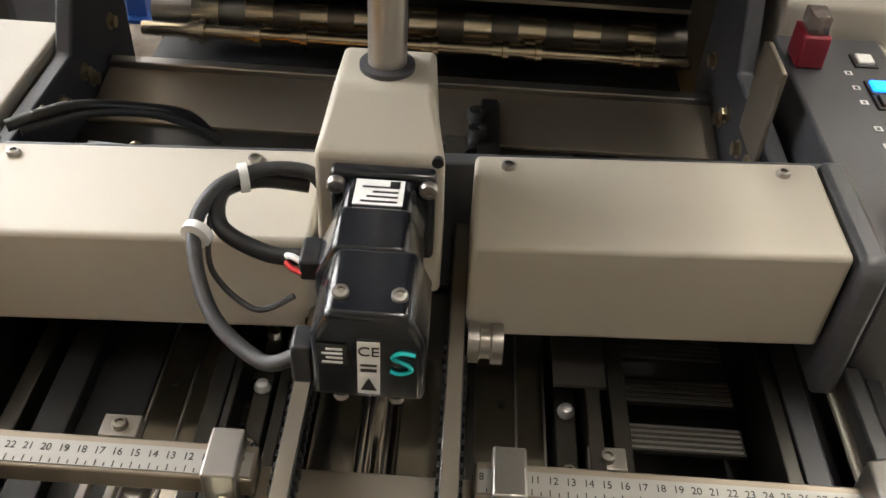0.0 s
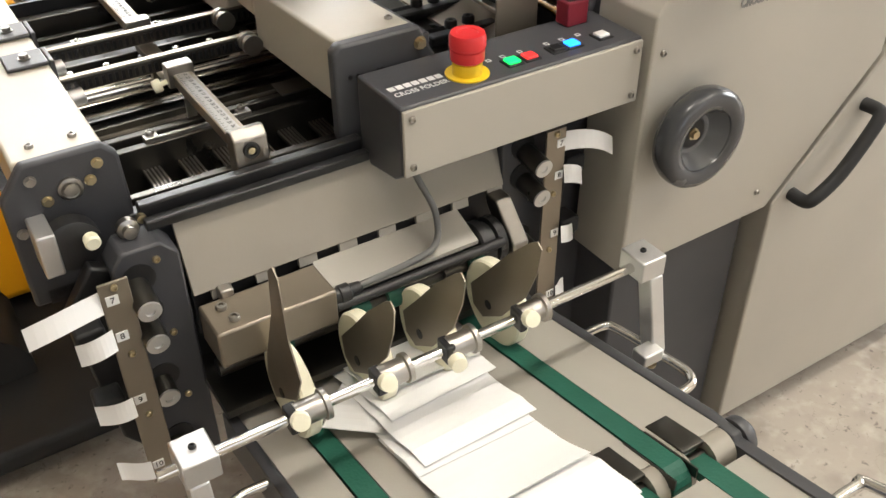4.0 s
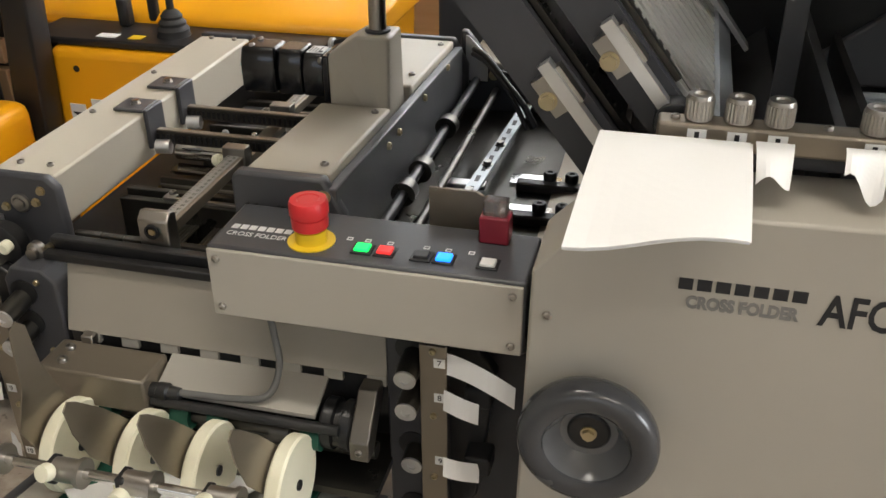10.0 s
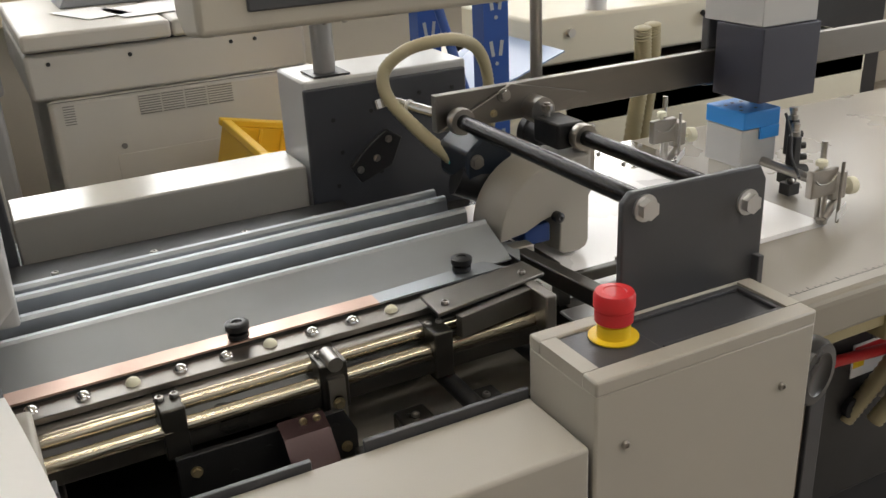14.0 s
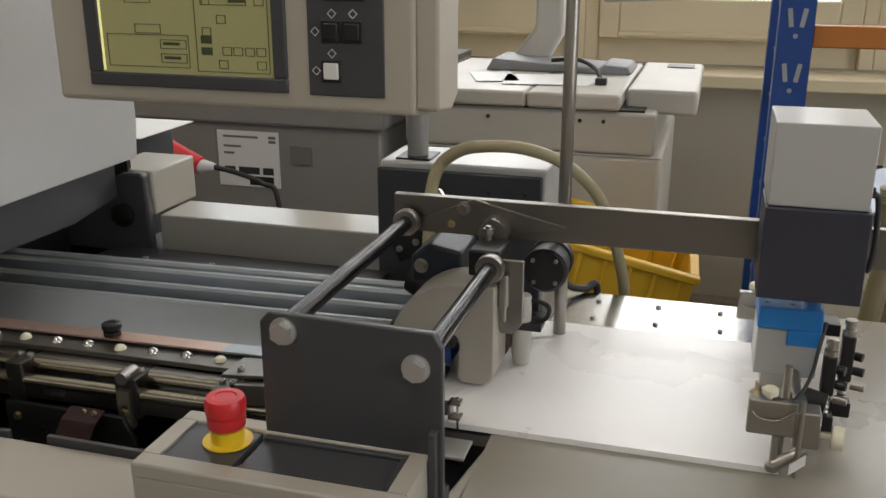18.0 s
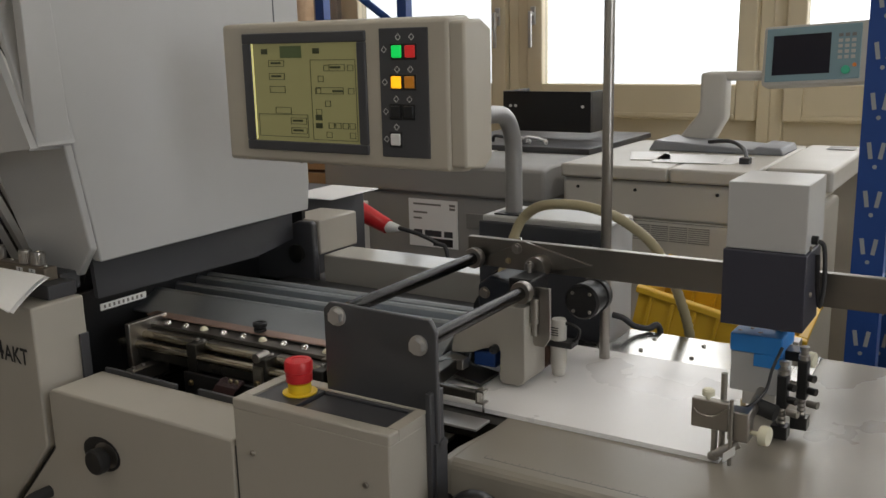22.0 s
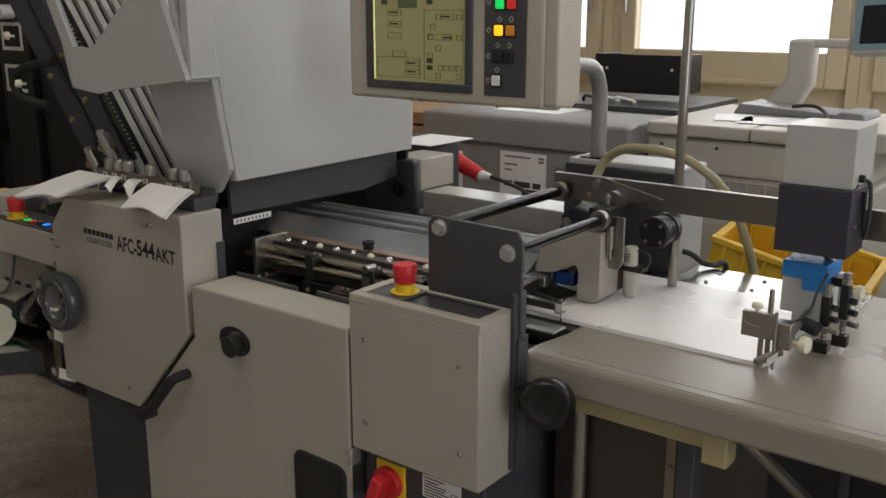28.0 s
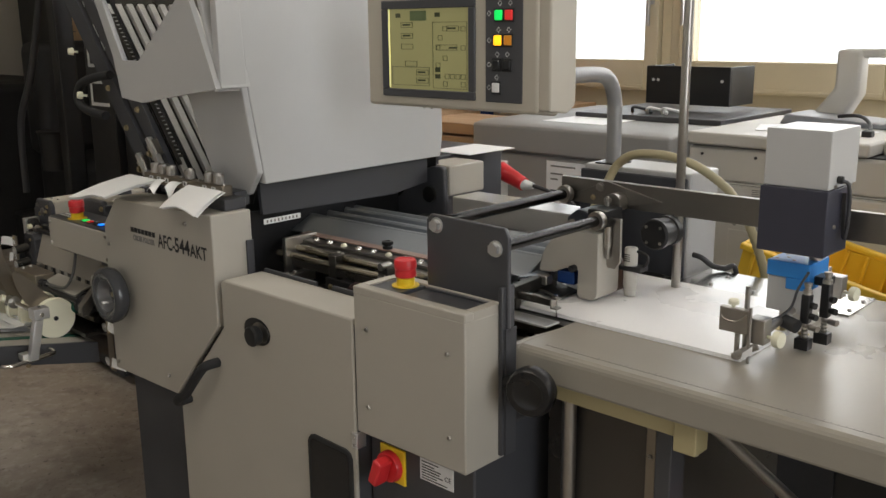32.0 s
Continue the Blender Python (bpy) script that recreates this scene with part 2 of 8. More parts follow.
RUBBER = material("black_rubber", (0.015, 0.015, 0.016), 0.65, grain=0.2, stain=0.2)
STEEL = material("brushed_steel", (0.40, 0.38, 0.35), 0.34, 1.0, grain=0.15, stain=0.25, stain_scale=9, bump=0.04)
CHROME = material("polished_chrome", (0.75, 0.74, 0.72), 0.1, 1.0, grain=0.05, stain=0.1, bump=0.0)
ZINC = material("galvanised_sheet", (0.44, 0.47, 0.495), 0.46, 1.0, grain=0.2, scale=25, stain=0.15, bump=0.02)
OILED = material("oiled_dark_steel", (0.10, 0.095, 0.085), 0.3, 0.9, grain=0.3, stain=0.4, stain_scale=12)
BRONZE = material("brown_sheet_steel", (0.29, 0.25, 0.20), 0.38, 0.75, grain=0.15, stain=0.25, stain_scale=10)
BRASS = material("yellow_zinc_bolt", (0.55, 0.47, 0.31), 0.3, 1.0, stain=0.3, stain_scale=40)
COPPER = material("worn_copper_strip", (0.62, 0.44, 0.36), 0.36, 0.8, stain=0.4, stain_scale=14)
ALU = material("cast_aluminium", (0.66, 0.66, 0.66), 0.38, 0.9, stain=0.15, stain_scale=15)
IVORY = material("ivory_nylon", (0.82, 0.79, 0.62), 0.5, stain=0.12, stain_scale=20, bump=0.1)
PAPER = material("white_paper", (0.86, 0.86, 0.86), 0.5, grain=0.0, stain=0.02, bump=0.02)
GREEN = material("green_belt_rubber", (0.010, 0.10, 0.065), 0.6, stain=0.3, stain_scale=14, bump=0.2)
RED = material("red_plastic", (0.62, 0.025, 0.03), 0.35, stain=0.12, stain_scale=20)
YELLOW = material("yellow_plastic", (0.80, 0.55, 0.02), 0.4, stain=0.1)
TABLEM = material("grey_table_enamel", (0.285, 0.262, 0.222), 0.29, grain=0.06, stain=0.03, stain_scale=3, bump=0.0)
TABLEB = material("belt_table_enamel", (0.36, 0.34, 0.30), 0.45, stain=0.14, stain_scale=9)
FORKM = material("orange_truck_paint", (0.90, 0.40, 0.008), 0.35, stain=0.1, stain_scale=6)


def concrete(name):
    """Old workshop concrete: pale patches, brown stains, scratches and dark specks."""
    m = bpy.data.materials.new(name)
    m.use_nodes = True
    nt = m.node_tree
    b, L = nt.nodes["Principled BSDF"], nt.links.new
    tc = nt.nodes.new("ShaderNodeTexCoord")
    col = None
    for sc, det, dist, lo, hi, a, c in ((2.2, 14, 0.0, 0.25, 0.75, (0.31, 0.265, 0.22), (0.41, 0.37, 0.32)), (9.0, 14, 0.0, 0.50, 0.78, None, (0.13, 0.10, 0.08)),
                                        (34.0, 12, 0.0, 0.50, 0.74, None, (0.50, 0.46, 0.41)), (5.0, 14, 0.6, 0.4935, 0.4965, None, None), (75.0, 5, 0.3, 0.63, 0.72, None, (0.05, 0.04, 0.035))):
        n = nt.nodes.new("ShaderNodeTexNoise")
        n.inputs["Scale"].default_value, n.inputs["Detail"].default_value, n.inputs["Distortion"].default_value = sc, det, dist
        L(tc.outputs["Object"], n.inputs["Vector"])
        mr = nt.nodes.new("ShaderNodeMapRange")
        mr.inputs[1].default_value, mr.inputs[2].default_value = lo, hi
        L(n.outputs["Fac"], mr.inputs[0])
        fac = mr.outputs[0]
        if c is None:
            # thin wandering cracks where the field crosses one level
            w = nt.nodes.new("ShaderNodeMath")
            w.operation = "SUBTRACT"
            w.inputs[0].default_value = 2.2
            v = nt.nodes.new("ShaderNodeMath")
            v.operation = "MULTIPLY"
            v.inputs[1].default_value = 2.2
            L(fac, v.inputs[0])
            L(v.outputs[0], w.inputs[1])
            d = nt.nodes.new("ShaderNodeMath")
            d.operation = "MULTIPLY"
            L(fac, d.inputs[0])
            L(w.outputs[0], d.inputs[1])
            fac, c = d.outputs[0], (0.13, 0.10, 0.08)
        else:
            d = nt.nodes.new("ShaderNodeMath")
            d.operation = "MULTIPLY"
            d.inputs[1].default_value = 1.0 if a else 0.6
            L(fac, d.inputs[0])
            fac = d.outputs[0]
        mx = nt.nodes.new("ShaderNodeMix")
        mx.data_type = "RGBA"
        L(fac, mx.inputs[0])
        if col is None:
            mx.inputs[6].default_value = (*a, 1)
        else:
            L(col, mx.inputs[6])
        mx.inputs[7].default_value = (*c, 1)
        col = mx.outputs[2]
    L(col, b.inputs["Base Color"])
    b.inputs["Roughness"].default_value = 0.7
    bp = nt.nodes.new("ShaderNodeBump")
    bp.inputs["Strength"].default_value, bp.inputs["Distance"].default_value = 0.35, 0.003
    L(n.outputs["Fac"], bp.inputs["Height"])
    L(bp.outputs[0], b.inputs["Normal"])
    return m


CONCRETE = concrete("worn_concrete")
WALLM = material("cream_wall_paint", (0.50, 0.46, 0.39), 0.8, stain=0.1, stain_scale=2, bump=0.1, bump_scale=90)
FRAMEM = material("cream_window_paint", (0.72, 0.63, 0.45), 0.5, stain=0.12)
COPIER = material("warm_white_plastic", (0.52, 0.50, 0.455), 0.42, stain=0.06, bump=0.1, bump_scale=700)
BLUE = material("blue_rack_paint", (0.012, 0.06, 0.26), 0.45, stain=0.15)
SKYM = material("overcast_brightness", (0.93, 0.97, 1.0), 1.0, emit=4.5, grain=0.0, stain=0.02, bump=0)

GLOSSGREY = material("glossy_grey_plastic", (0.12, 0.122, 0.13), 0.17, stain=0.08, coat=0.6)
TAUPE = material("taupe_guard_enamel", (0.30, 0.275, 0.235), 0.42, stain=0.12)
BARSTEEL = material("dull_flat_steel", (0.24, 0.225, 0.205), 0.36, 1.0, grain=0.2, stain=0.25, stain_scale=9, stretch=(0.15, 1, 1))
ROD = material("black_oiled_rod", (0.035, 0.033, 0.032), 0.22, 1.0, grain=0.2, stain=0.3, stain_scale=14)

# ---- small shared pieces ----
SHARED = {}


def screw(parent, p, d, r=0.0045, mat=None, name="screw"):
    """A socket-head screw: a low domed head with a recess, on one shared mesh for each size and finish."""
    mat = mat or STEEL
    key = (round(r, 5), mat.name)
    if key not in SHARED:
        bm = lathe([(r, 0), (r, r * 0.55), (r * 0.85, r * 0.8), (r * 0.5, r * 0.85), (r * 0.45, r * 0.45), (0, r * 0.4)], (0, 0, 0), (0, 0, 1), 12)
        me = bpy.data.meshes.new("screw")
        bm.to_mesh(me)
        bm.free()
        me.materials.append(mat)
        SHARED[key] = me
    ob = new(name, SHARED[key])
    ob.parent = parent
    ob.matrix_basis = Matrix.Translation(Vector(p) - ORG[parent]) @ Vector(d).to_track_quat("Z", "Y").to_matrix().to_4x4()
    return ob


def hexbolt(parent, p, d, r, mat, name="bolt"):
    key = ("hex", round(r, 5), mat.name)
    if key not in SHARED:
        bm = join(cyl((0, 0, 0), (0, 0, r * 0.25), r * 1.3, 18), cyl((0, 0, r * 0.25), (0, 0, r * 1.0), r, 6))
        me = bpy.data.meshes.new("bolt")
        bm.to_mesh(me)
        bm.free()
        me.materials.append(mat)
        SHARED[key] = me
    ob = new(name, SHARED[key])
    ob.parent = parent
    ob.matrix_basis = Matrix.Translation(Vector(p) - ORG[parent]) @ Vector(d).to_track_quat("Z", "Y").to_matrix().to_4x4()
    return ob


LAMPM = {}


def lit(name, color, strength):
    if name not in LAMPM:
        LAMPM[name] = material(name, color, 0.3, emit=strength, grain=0.02, stain=0.02, bump=0)
    return LAMPM[name]


INK = material("black_print", (0.015, 0.015, 0.017), 0.6, grain=0, stain=0, bump=0)
PALEINK = material("white_print", (0.7, 0.7, 0.7), 0.6, grain=0, stain=0, bump=0)
GREYINK = material("grey_print", (0.20, 0.195, 0.185), 0.6, grain=0, stain=0, bump=0)
LABELM = material("white_label", (0.75, 0.75, 0.74), 0.5, stain=0.05, bump=0)
SMOKED = material("smoked_plastic", (0.35, 0.30, 0.28), 0.15, transmit=0.8, grain=0, stain=0.02, bump=0)
HOSE = material("ribbed_beige_hose", (0.345, 0.300, 0.180), 0.45, stain=0.15)
DARKBLUE = material("blue_block_plastic", (0.02, 0.22, 0.62), 0.4, stain=0.08)
TEAL = material("teal_print", (0.0, 0.45, 0.45), 0.4, grain=0, stain=0, bump=0)
CABLE = material("grey_cable_sheath", (0.035, 0.035, 0.038), 0.5, stain=0.1)
WOOD = material("raw_pine", (0.50, 0.33, 0.19), 0.7, grain=0.3, scale=12, stain=0.35, stain_scale=4, stretch=(0.3, 4, 4), vary=0.12)


def stop_button(p, s=1.0):
    """A red mushroom stop button on a yellow collar."""
    x, y, z = p
    t = thing("emergency_stop_button", "red mushroom stop button on a yellow collar", "button", p, "emergency stop buttons")
    part("collar_disc", lathe([(0, 0), (0.024 * s, 0), (0.024 * s, 0.0015), (0, 0.0015)], p, (0, 0, 1), 32), YELLOW, t, "yellow ring plate")
    part("neck", lathe([(0.0160 * s, 0.001), (0.0160 * s, 0.014), (0.0140 * s, 0.015), (0.0140 * s, 0.018)], p, (0, 0, 1)), YELLOW, t)
    part("mushroom_head", lathe([(0.0165 * s, 0.016), (0.0182 * s, 0.0175), (0.0186 * s, 0.029), (0.0176 * s, 0.0296), (0.0176 * s, 0.0312), (0.0196 * s, 0.0322), (0.0196 * s, 0.043), (0.0180 * s, 0.0468), (0.0115 * s, 0.0472), (0.0105 * s, 0.0462), (0, 0.0462)], p, (0, 0, 1)), RED, t, "red push head")
    return t


# ---- the room ----
NW = 3.0
GLZ = 0.34
solo("floor", box(-6.5, 4.5, -4.7, NW + 0.25, FLOOR - 0.1, FLOOR), CONCRETE, "stained worn grey-brown concrete workshop floor", "floor", kind="structure")
solo("ceiling", box(-6.5, 4.5, -4.7, NW + 0.25, 3.2, 3.3), WALLM, "plain pale ceiling above the workshop", "ceiling", kind="structure")
solo("wall_west", box(-6.6, -6.5, -4.7, NW + 0.25, FLOOR, 3.2), WALLM, "plain cream painted workshop wall", "wall", kind="structure")
# the opening is unseen, added to let in light from the east
solo("wall_east", join(box(4.5, 4.6, 0.1, NW + 0.25, FLOOR, 3.2), box(4.5, 4.6, -4.7, -2.1, FLOOR, 3.2), box(4.5, 4.6, -2.1, 0.1, 2.1, 3.2)), WALLM, "cream painted wall with an unseen opening added for east light", "wall", kind="structure")
# west end is unseen, closed to keep window light off the folder
solo("wall_north", join(box(-6.5, 4.5, NW, NW + 0.25, FLOOR, 0.10), box(-6.5, 4.5, NW, NW + 0.25, 2.95, 3.2), box(-6.5, -2.38, NW, NW + 0.25, 0.10, 2.95), box(4.2, 4.5, NW, NW + 0.25, 0.10, 2.95)),
     WALLM, "cream painted wall with a long window opening", "wall", kind="structure")
# the south opening is unseen, added to suit the front fill lamp
solo("wall_south", join(box(-6.5, 4.5, -4.7, -4.5, FLOOR, 1.1), box(-6.5, 4.5, -4.7, -4.5, 2.3, 3.2), box(-6.5, -3.6, -4.7, -4.5, 1.1, 2.3), box(2.6, 4.5, -4.7, -4.5, 1.1, 2.3)),
     WALLM, "cream painted wall with a long window opening", "wall", kind="structure")
solo("backdrop", box(-12, 10, 6.0, 6.02, -2, 5), SKYM, "overcast white brightness outside the windows", "sky", kind="structure")
solo("window_sill", box(-2.38, 4.2, NW - 0.22, NW + 0.02, 0.05, 0.095, 0.006), FRAMEM, "long cream painted window sill board", "sill", kind="structure")
GLASS = bpy.data.materials.new("window_glass")
GLASS.use_nodes = True
g = GLASS.node_tree.nodes["Principled BSDF"]
g.inputs["Transmission Weight"].default_value, g.inputs["Roughness"].default_value, g.inputs["IOR"].default_value = 1.0, 0.0, 1.02
mull = [-2.38, -1.36, -0.235, 0.80, 1.68, 2.52, 3.36, 4.2]
for i in range(7):
    a, b = mull[i], mull[i + 1]
    w = thing("window_%d" % (i + 1), "cream framed window with bright overcast sky outside", "window", ((a + b) / 2, NW + 0.08, 0.10), kind="structure")
    part("window_frame", join(box(a, a + 0.05, NW + 0.03, NW + 0.12, 0.10, 2.95, 0.004), box(b - 0.05, b, NW + 0.03, NW + 0.12, 0.10, 2.95, 0.004),
                              box(a + 0.05, b - 0.05, NW + 0.0705, NW + 0.12, 0.09, 0.21, 0.004), box(a + 0.05, b - 0.05, NW + 0.03, NW + 0.12, 2.89, 2.95, 0.004)), FRAMEM, w)
    part("sash", join(box(a + 0.055, a + 0.13, NW + 0.0, NW + 0.07, 0.195, 2.88, 0.006), box(b - 0.13, b - 0.055, NW + 0.0, NW + 0.07, 0.195, 2.88, 0.006),
                      box(a + 0.13, b - 0.13, NW + 0.0, NW + 0.07, 0.195, GLZ, 0.006), box(a + 0.13, b - 0.13, NW - 0.012, NW - 0.0005, 0.205, 0.222, 0.003), box(a + 0.13, b - 0.13, NW + 0.0, NW + 0.07, 2.80, 2.88, 0.006)), FRAMEM, w, "cream sash frame")
    pane = part("pane", box(a + 0.12, b - 0.12, NW + 0.03, NW + 0.034, GLZ - 0.01, 2.81), GLASS, w)
    pane.visible_shadow = False
    side = a + 0.09 if i % 2 else b - 0.09
    part("handle", join(box(side - 0.012, side + 0.012, NW - 0.012, NW, 0.60, 0.68, 0.003), box(side - 0.008, side + 0.008, NW - 0.045, NW - 0.028, 0.50, 0.66, 0.005), box(side - 0.008, side + 0.008, NW - 0.03, NW, 0.64, 0.655)), ALU, w, "aluminium window handle")


# unseen fixtures, added to carry the two ceiling fill lamps
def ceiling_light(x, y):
    t = thing("ceiling_light", "unseen tube light added on the ceiling as fill", "ceiling light", (x, y, 3.2), "ceiling lights")
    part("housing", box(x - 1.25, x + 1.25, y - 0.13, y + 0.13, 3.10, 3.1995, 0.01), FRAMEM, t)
    part("diffuser", box(x - 1.22, x + 1.22, y - 0.11, y + 0.11, 3.086, 3.0995, 0.004), lit("added_tube_glow", (1.0, 0.96, 0.88), 3.0), t, "glowing diffuser of the added light")


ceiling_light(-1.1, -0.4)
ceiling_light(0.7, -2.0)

# ---- cross folder: control box ----
def control_box():
    t = thing("control_box", "dark grey control box with a light front plate", "control box", (-1.277, 0.055, -0.06))
    part("housing", prism([(0.105, 0.037), (0.013, 0.037), (0.013, -0.042), (0.03, -0.055), (0.105, -0.068)], "x", -1.438, -1.117, 0.003), GREY, t)
    part("front_plate", box(-1.437, -1.119, 0.009, 0.0135, -0.043, 0.034, 0.0015), PANEL, t, "light grey screwed front plate")
    for x in (-1.427, -1.129):
        for z in (0.024, -0.032):
            screw(t, (x, 0.009, z), (0, -1, 0), 0.0042)
    for x, nm, m in ((-1.283, "green_button", lit("green_lamp", (0.005, 0.80, 0.12), 1.6)), (-1.260, "red_button", lit("red_lamp", (0.75, 0.03, 0.03), 0.7)),
                     (-1.223, "black_button", BLACK), (-1.201, "blue_button", lit("blue_lamp", (0.01, 0.22, 1.0), 2.6)), (-1.158, "white_button", LABELM)):
        b = part(nm, box(x - 0.0075, x + 0.0075, 0.031, 0.045, 0.037, 0.0415, 0.0015), m, t)
        part("bezel", box(x - 0.0105, x + 0.0105, 0.028, 0.048, 0.0365, 0.039, 0.001), BLACK, b)
    for x in (-1.302, -1.283, -1.260, -1.223, -1.201, -1.178):
        part("symbol", join(box(x - 0.003, x + 0.003, 0.053, 0.0545, 0.037, 0.0374), box(x - 0.003, x + 0.003, 0.0575, 0.059, 0.037, 0.0374), box(x - 0.003, x - 0.002, 0.0545, 0.0575, 0.037, 0.0374), box(x + 0.002, x + 0.003, 0.0545, 0.0575, 0.037, 0.0374)), PALEINK, t, "small white printed symbol")
    part("lettering", text_mesh("CROSS FOLDER", 0.011, Matrix.Translation((-1.396, 0.040, 0.0372)), 0.0003, 0.85), PALEINK, t, "white printed words")
    for k in range(7):
        part("brand_bar", box(-1.428 + 0.0095 * k, -1.4205 + 0.0095 * k, 0.050, 0.0585, 0.037, 0.0375), PALEINK, t, "white printed mark")
    part("key_block", box(-1.176, -1.146, 0.077, 0.100, 0.037, 0.066, 0.002), material("dark_red_plastic", (0.22, 0.015, 0.03), 0.4), t, "dark red interlock block")
    c = part("clear_guard", box(-1.173, -1.149, 0.080, 0.097, 0.066, 0.082, 0.002), SMOKED, t, "clear smoked guard")
    part("key_pin", cyl((-1.160, 0.088, 0.066), (-1.160, 0.088, 0.078), 0.003), CHROME, t)
    part("cable", tube([(-1.405, 0.06, -0.055), (-1.395, 0.05, -0.085), (-1.385, 0.035, -0.12), (-1.395, 0.02, -0.15), (-1.43, 0.015, -0.158), (-1.50, 0.012, -0.160), (-1.522, 0.012, -0.162)], 0.004), material("mid_grey_cable", (0.13, 0.13, 0.125), 0.5), t, "grey cable")
    return t


control_box()
stop_button((-1.338, 0.043, 0.037))


# ---- cross folder: beam covers, gear head and servo motor ----
def beam_cover(y0, y1, near):
    t = thing("beam_cover", "cream enamelled sheet cover screwed over a beam", "cover", (-1.40, (y0 + y1) / 2, -0.01), "cream beam covers")
    sh = box(-1.447, -1.352, y0, y1, -0.0115, 0.0655, 0.004, 3)
    for v in sh.verts:
        v.co.z -= 0.047 * (v.co.y - 0.135)
    part("shell", sh, BEIGE, t)
    for y in ((y0 + 0.025, y1 - 0.022) if near else (y0 + 0.05, y1 - 0.03)):
        screw(t, (-1.366, y, 0.065 - 0.047 * (y - 0.135)), (0, 0, 1), 0.0048)
    return t


beam_cover(0.135, 0.361, True)
beam_cover(0.458, 0.702, False)


def beam_frame():
    t = thing("beam_frame", "dark grey steel beam behind the cream covers", "beam", (-1.34, 0.42, -0.07))
    part("web", prism([(0.118, -0.07), (0.703, -0.07), (0.703, 0.030), (0.118, 0.057)], "x", -1.351, -1.338, 0.002), GREY, t)
    for y0, nm in ((0.116, "end_plate"), (0.704, "end_plate")):
        d = 0.006 if y0 < 0.4 else -0.021
        p = part(nm, prism([(-1.458, -0.045), (-1.330, -0.045), (-1.330, 0.02 + d), (-1.352, 0.062 + d), (-1.450, 0.062 + d), (-1.458, 0.054 + d)], "y", y0, y0 + 0.017, 0.004), GREY, t, "dark grey rounded end plate")
    hexbolt(t, (-1.352, 0.117, 0.048), (0, -1, 0), 0.006, BRASS)
    for x in (-1.44, -1.43, -1.405, -1.40):
        part("hole", cyl((x, 0.1165, 0.030), (x, 0.1145, 0.030), 0.0025, 10), BLACK, t)
    for y in (0.30, 0.345, 0.47, 0.60):
        screw(t, (-1.338, y, 0.03), (1, 0, 0), 0.005, BRASS)
    return t


beam_frame()


def gear_head():
    t = thing("gear_head", "cream enamelled gear head casting under a steel column", "gear head", (-1.40, 0.417, -0.0))
    bm = prism([(-1.441, 0.008), (-1.361, -0.005), (-1.361, 0.136), (-1.405, 0.136), (-1.441, 0.112)], "y", 0.379, 0.455)
    for v in bm.verts:
        if v.co.z > 0.12:
            v.co.y = 0.418 + (v.co.y - 0.417) * 0.74
    part("casting", soften(bm, 0.004, 3), BEIGE, t)
    part("column", cyl((-1.384, 0.418, 0.130), (-1.384, 0.418, 0.52), 0.0115, 28), STEEL, t, "polished steel column")
    part("collar", lathe([(0.0165, 0.134), (0.0165, 0.139), (0.0115, 0.140)], (-1.384, 0.418, 0), (0, 0, 1)), GREYBASE, t)
    part("hole", cyl((-1.4415, 0.384, 0.110), (-1.438, 0.384, 0.110), 0.0035, 12), BLACK, t)
    return t


gear_head()


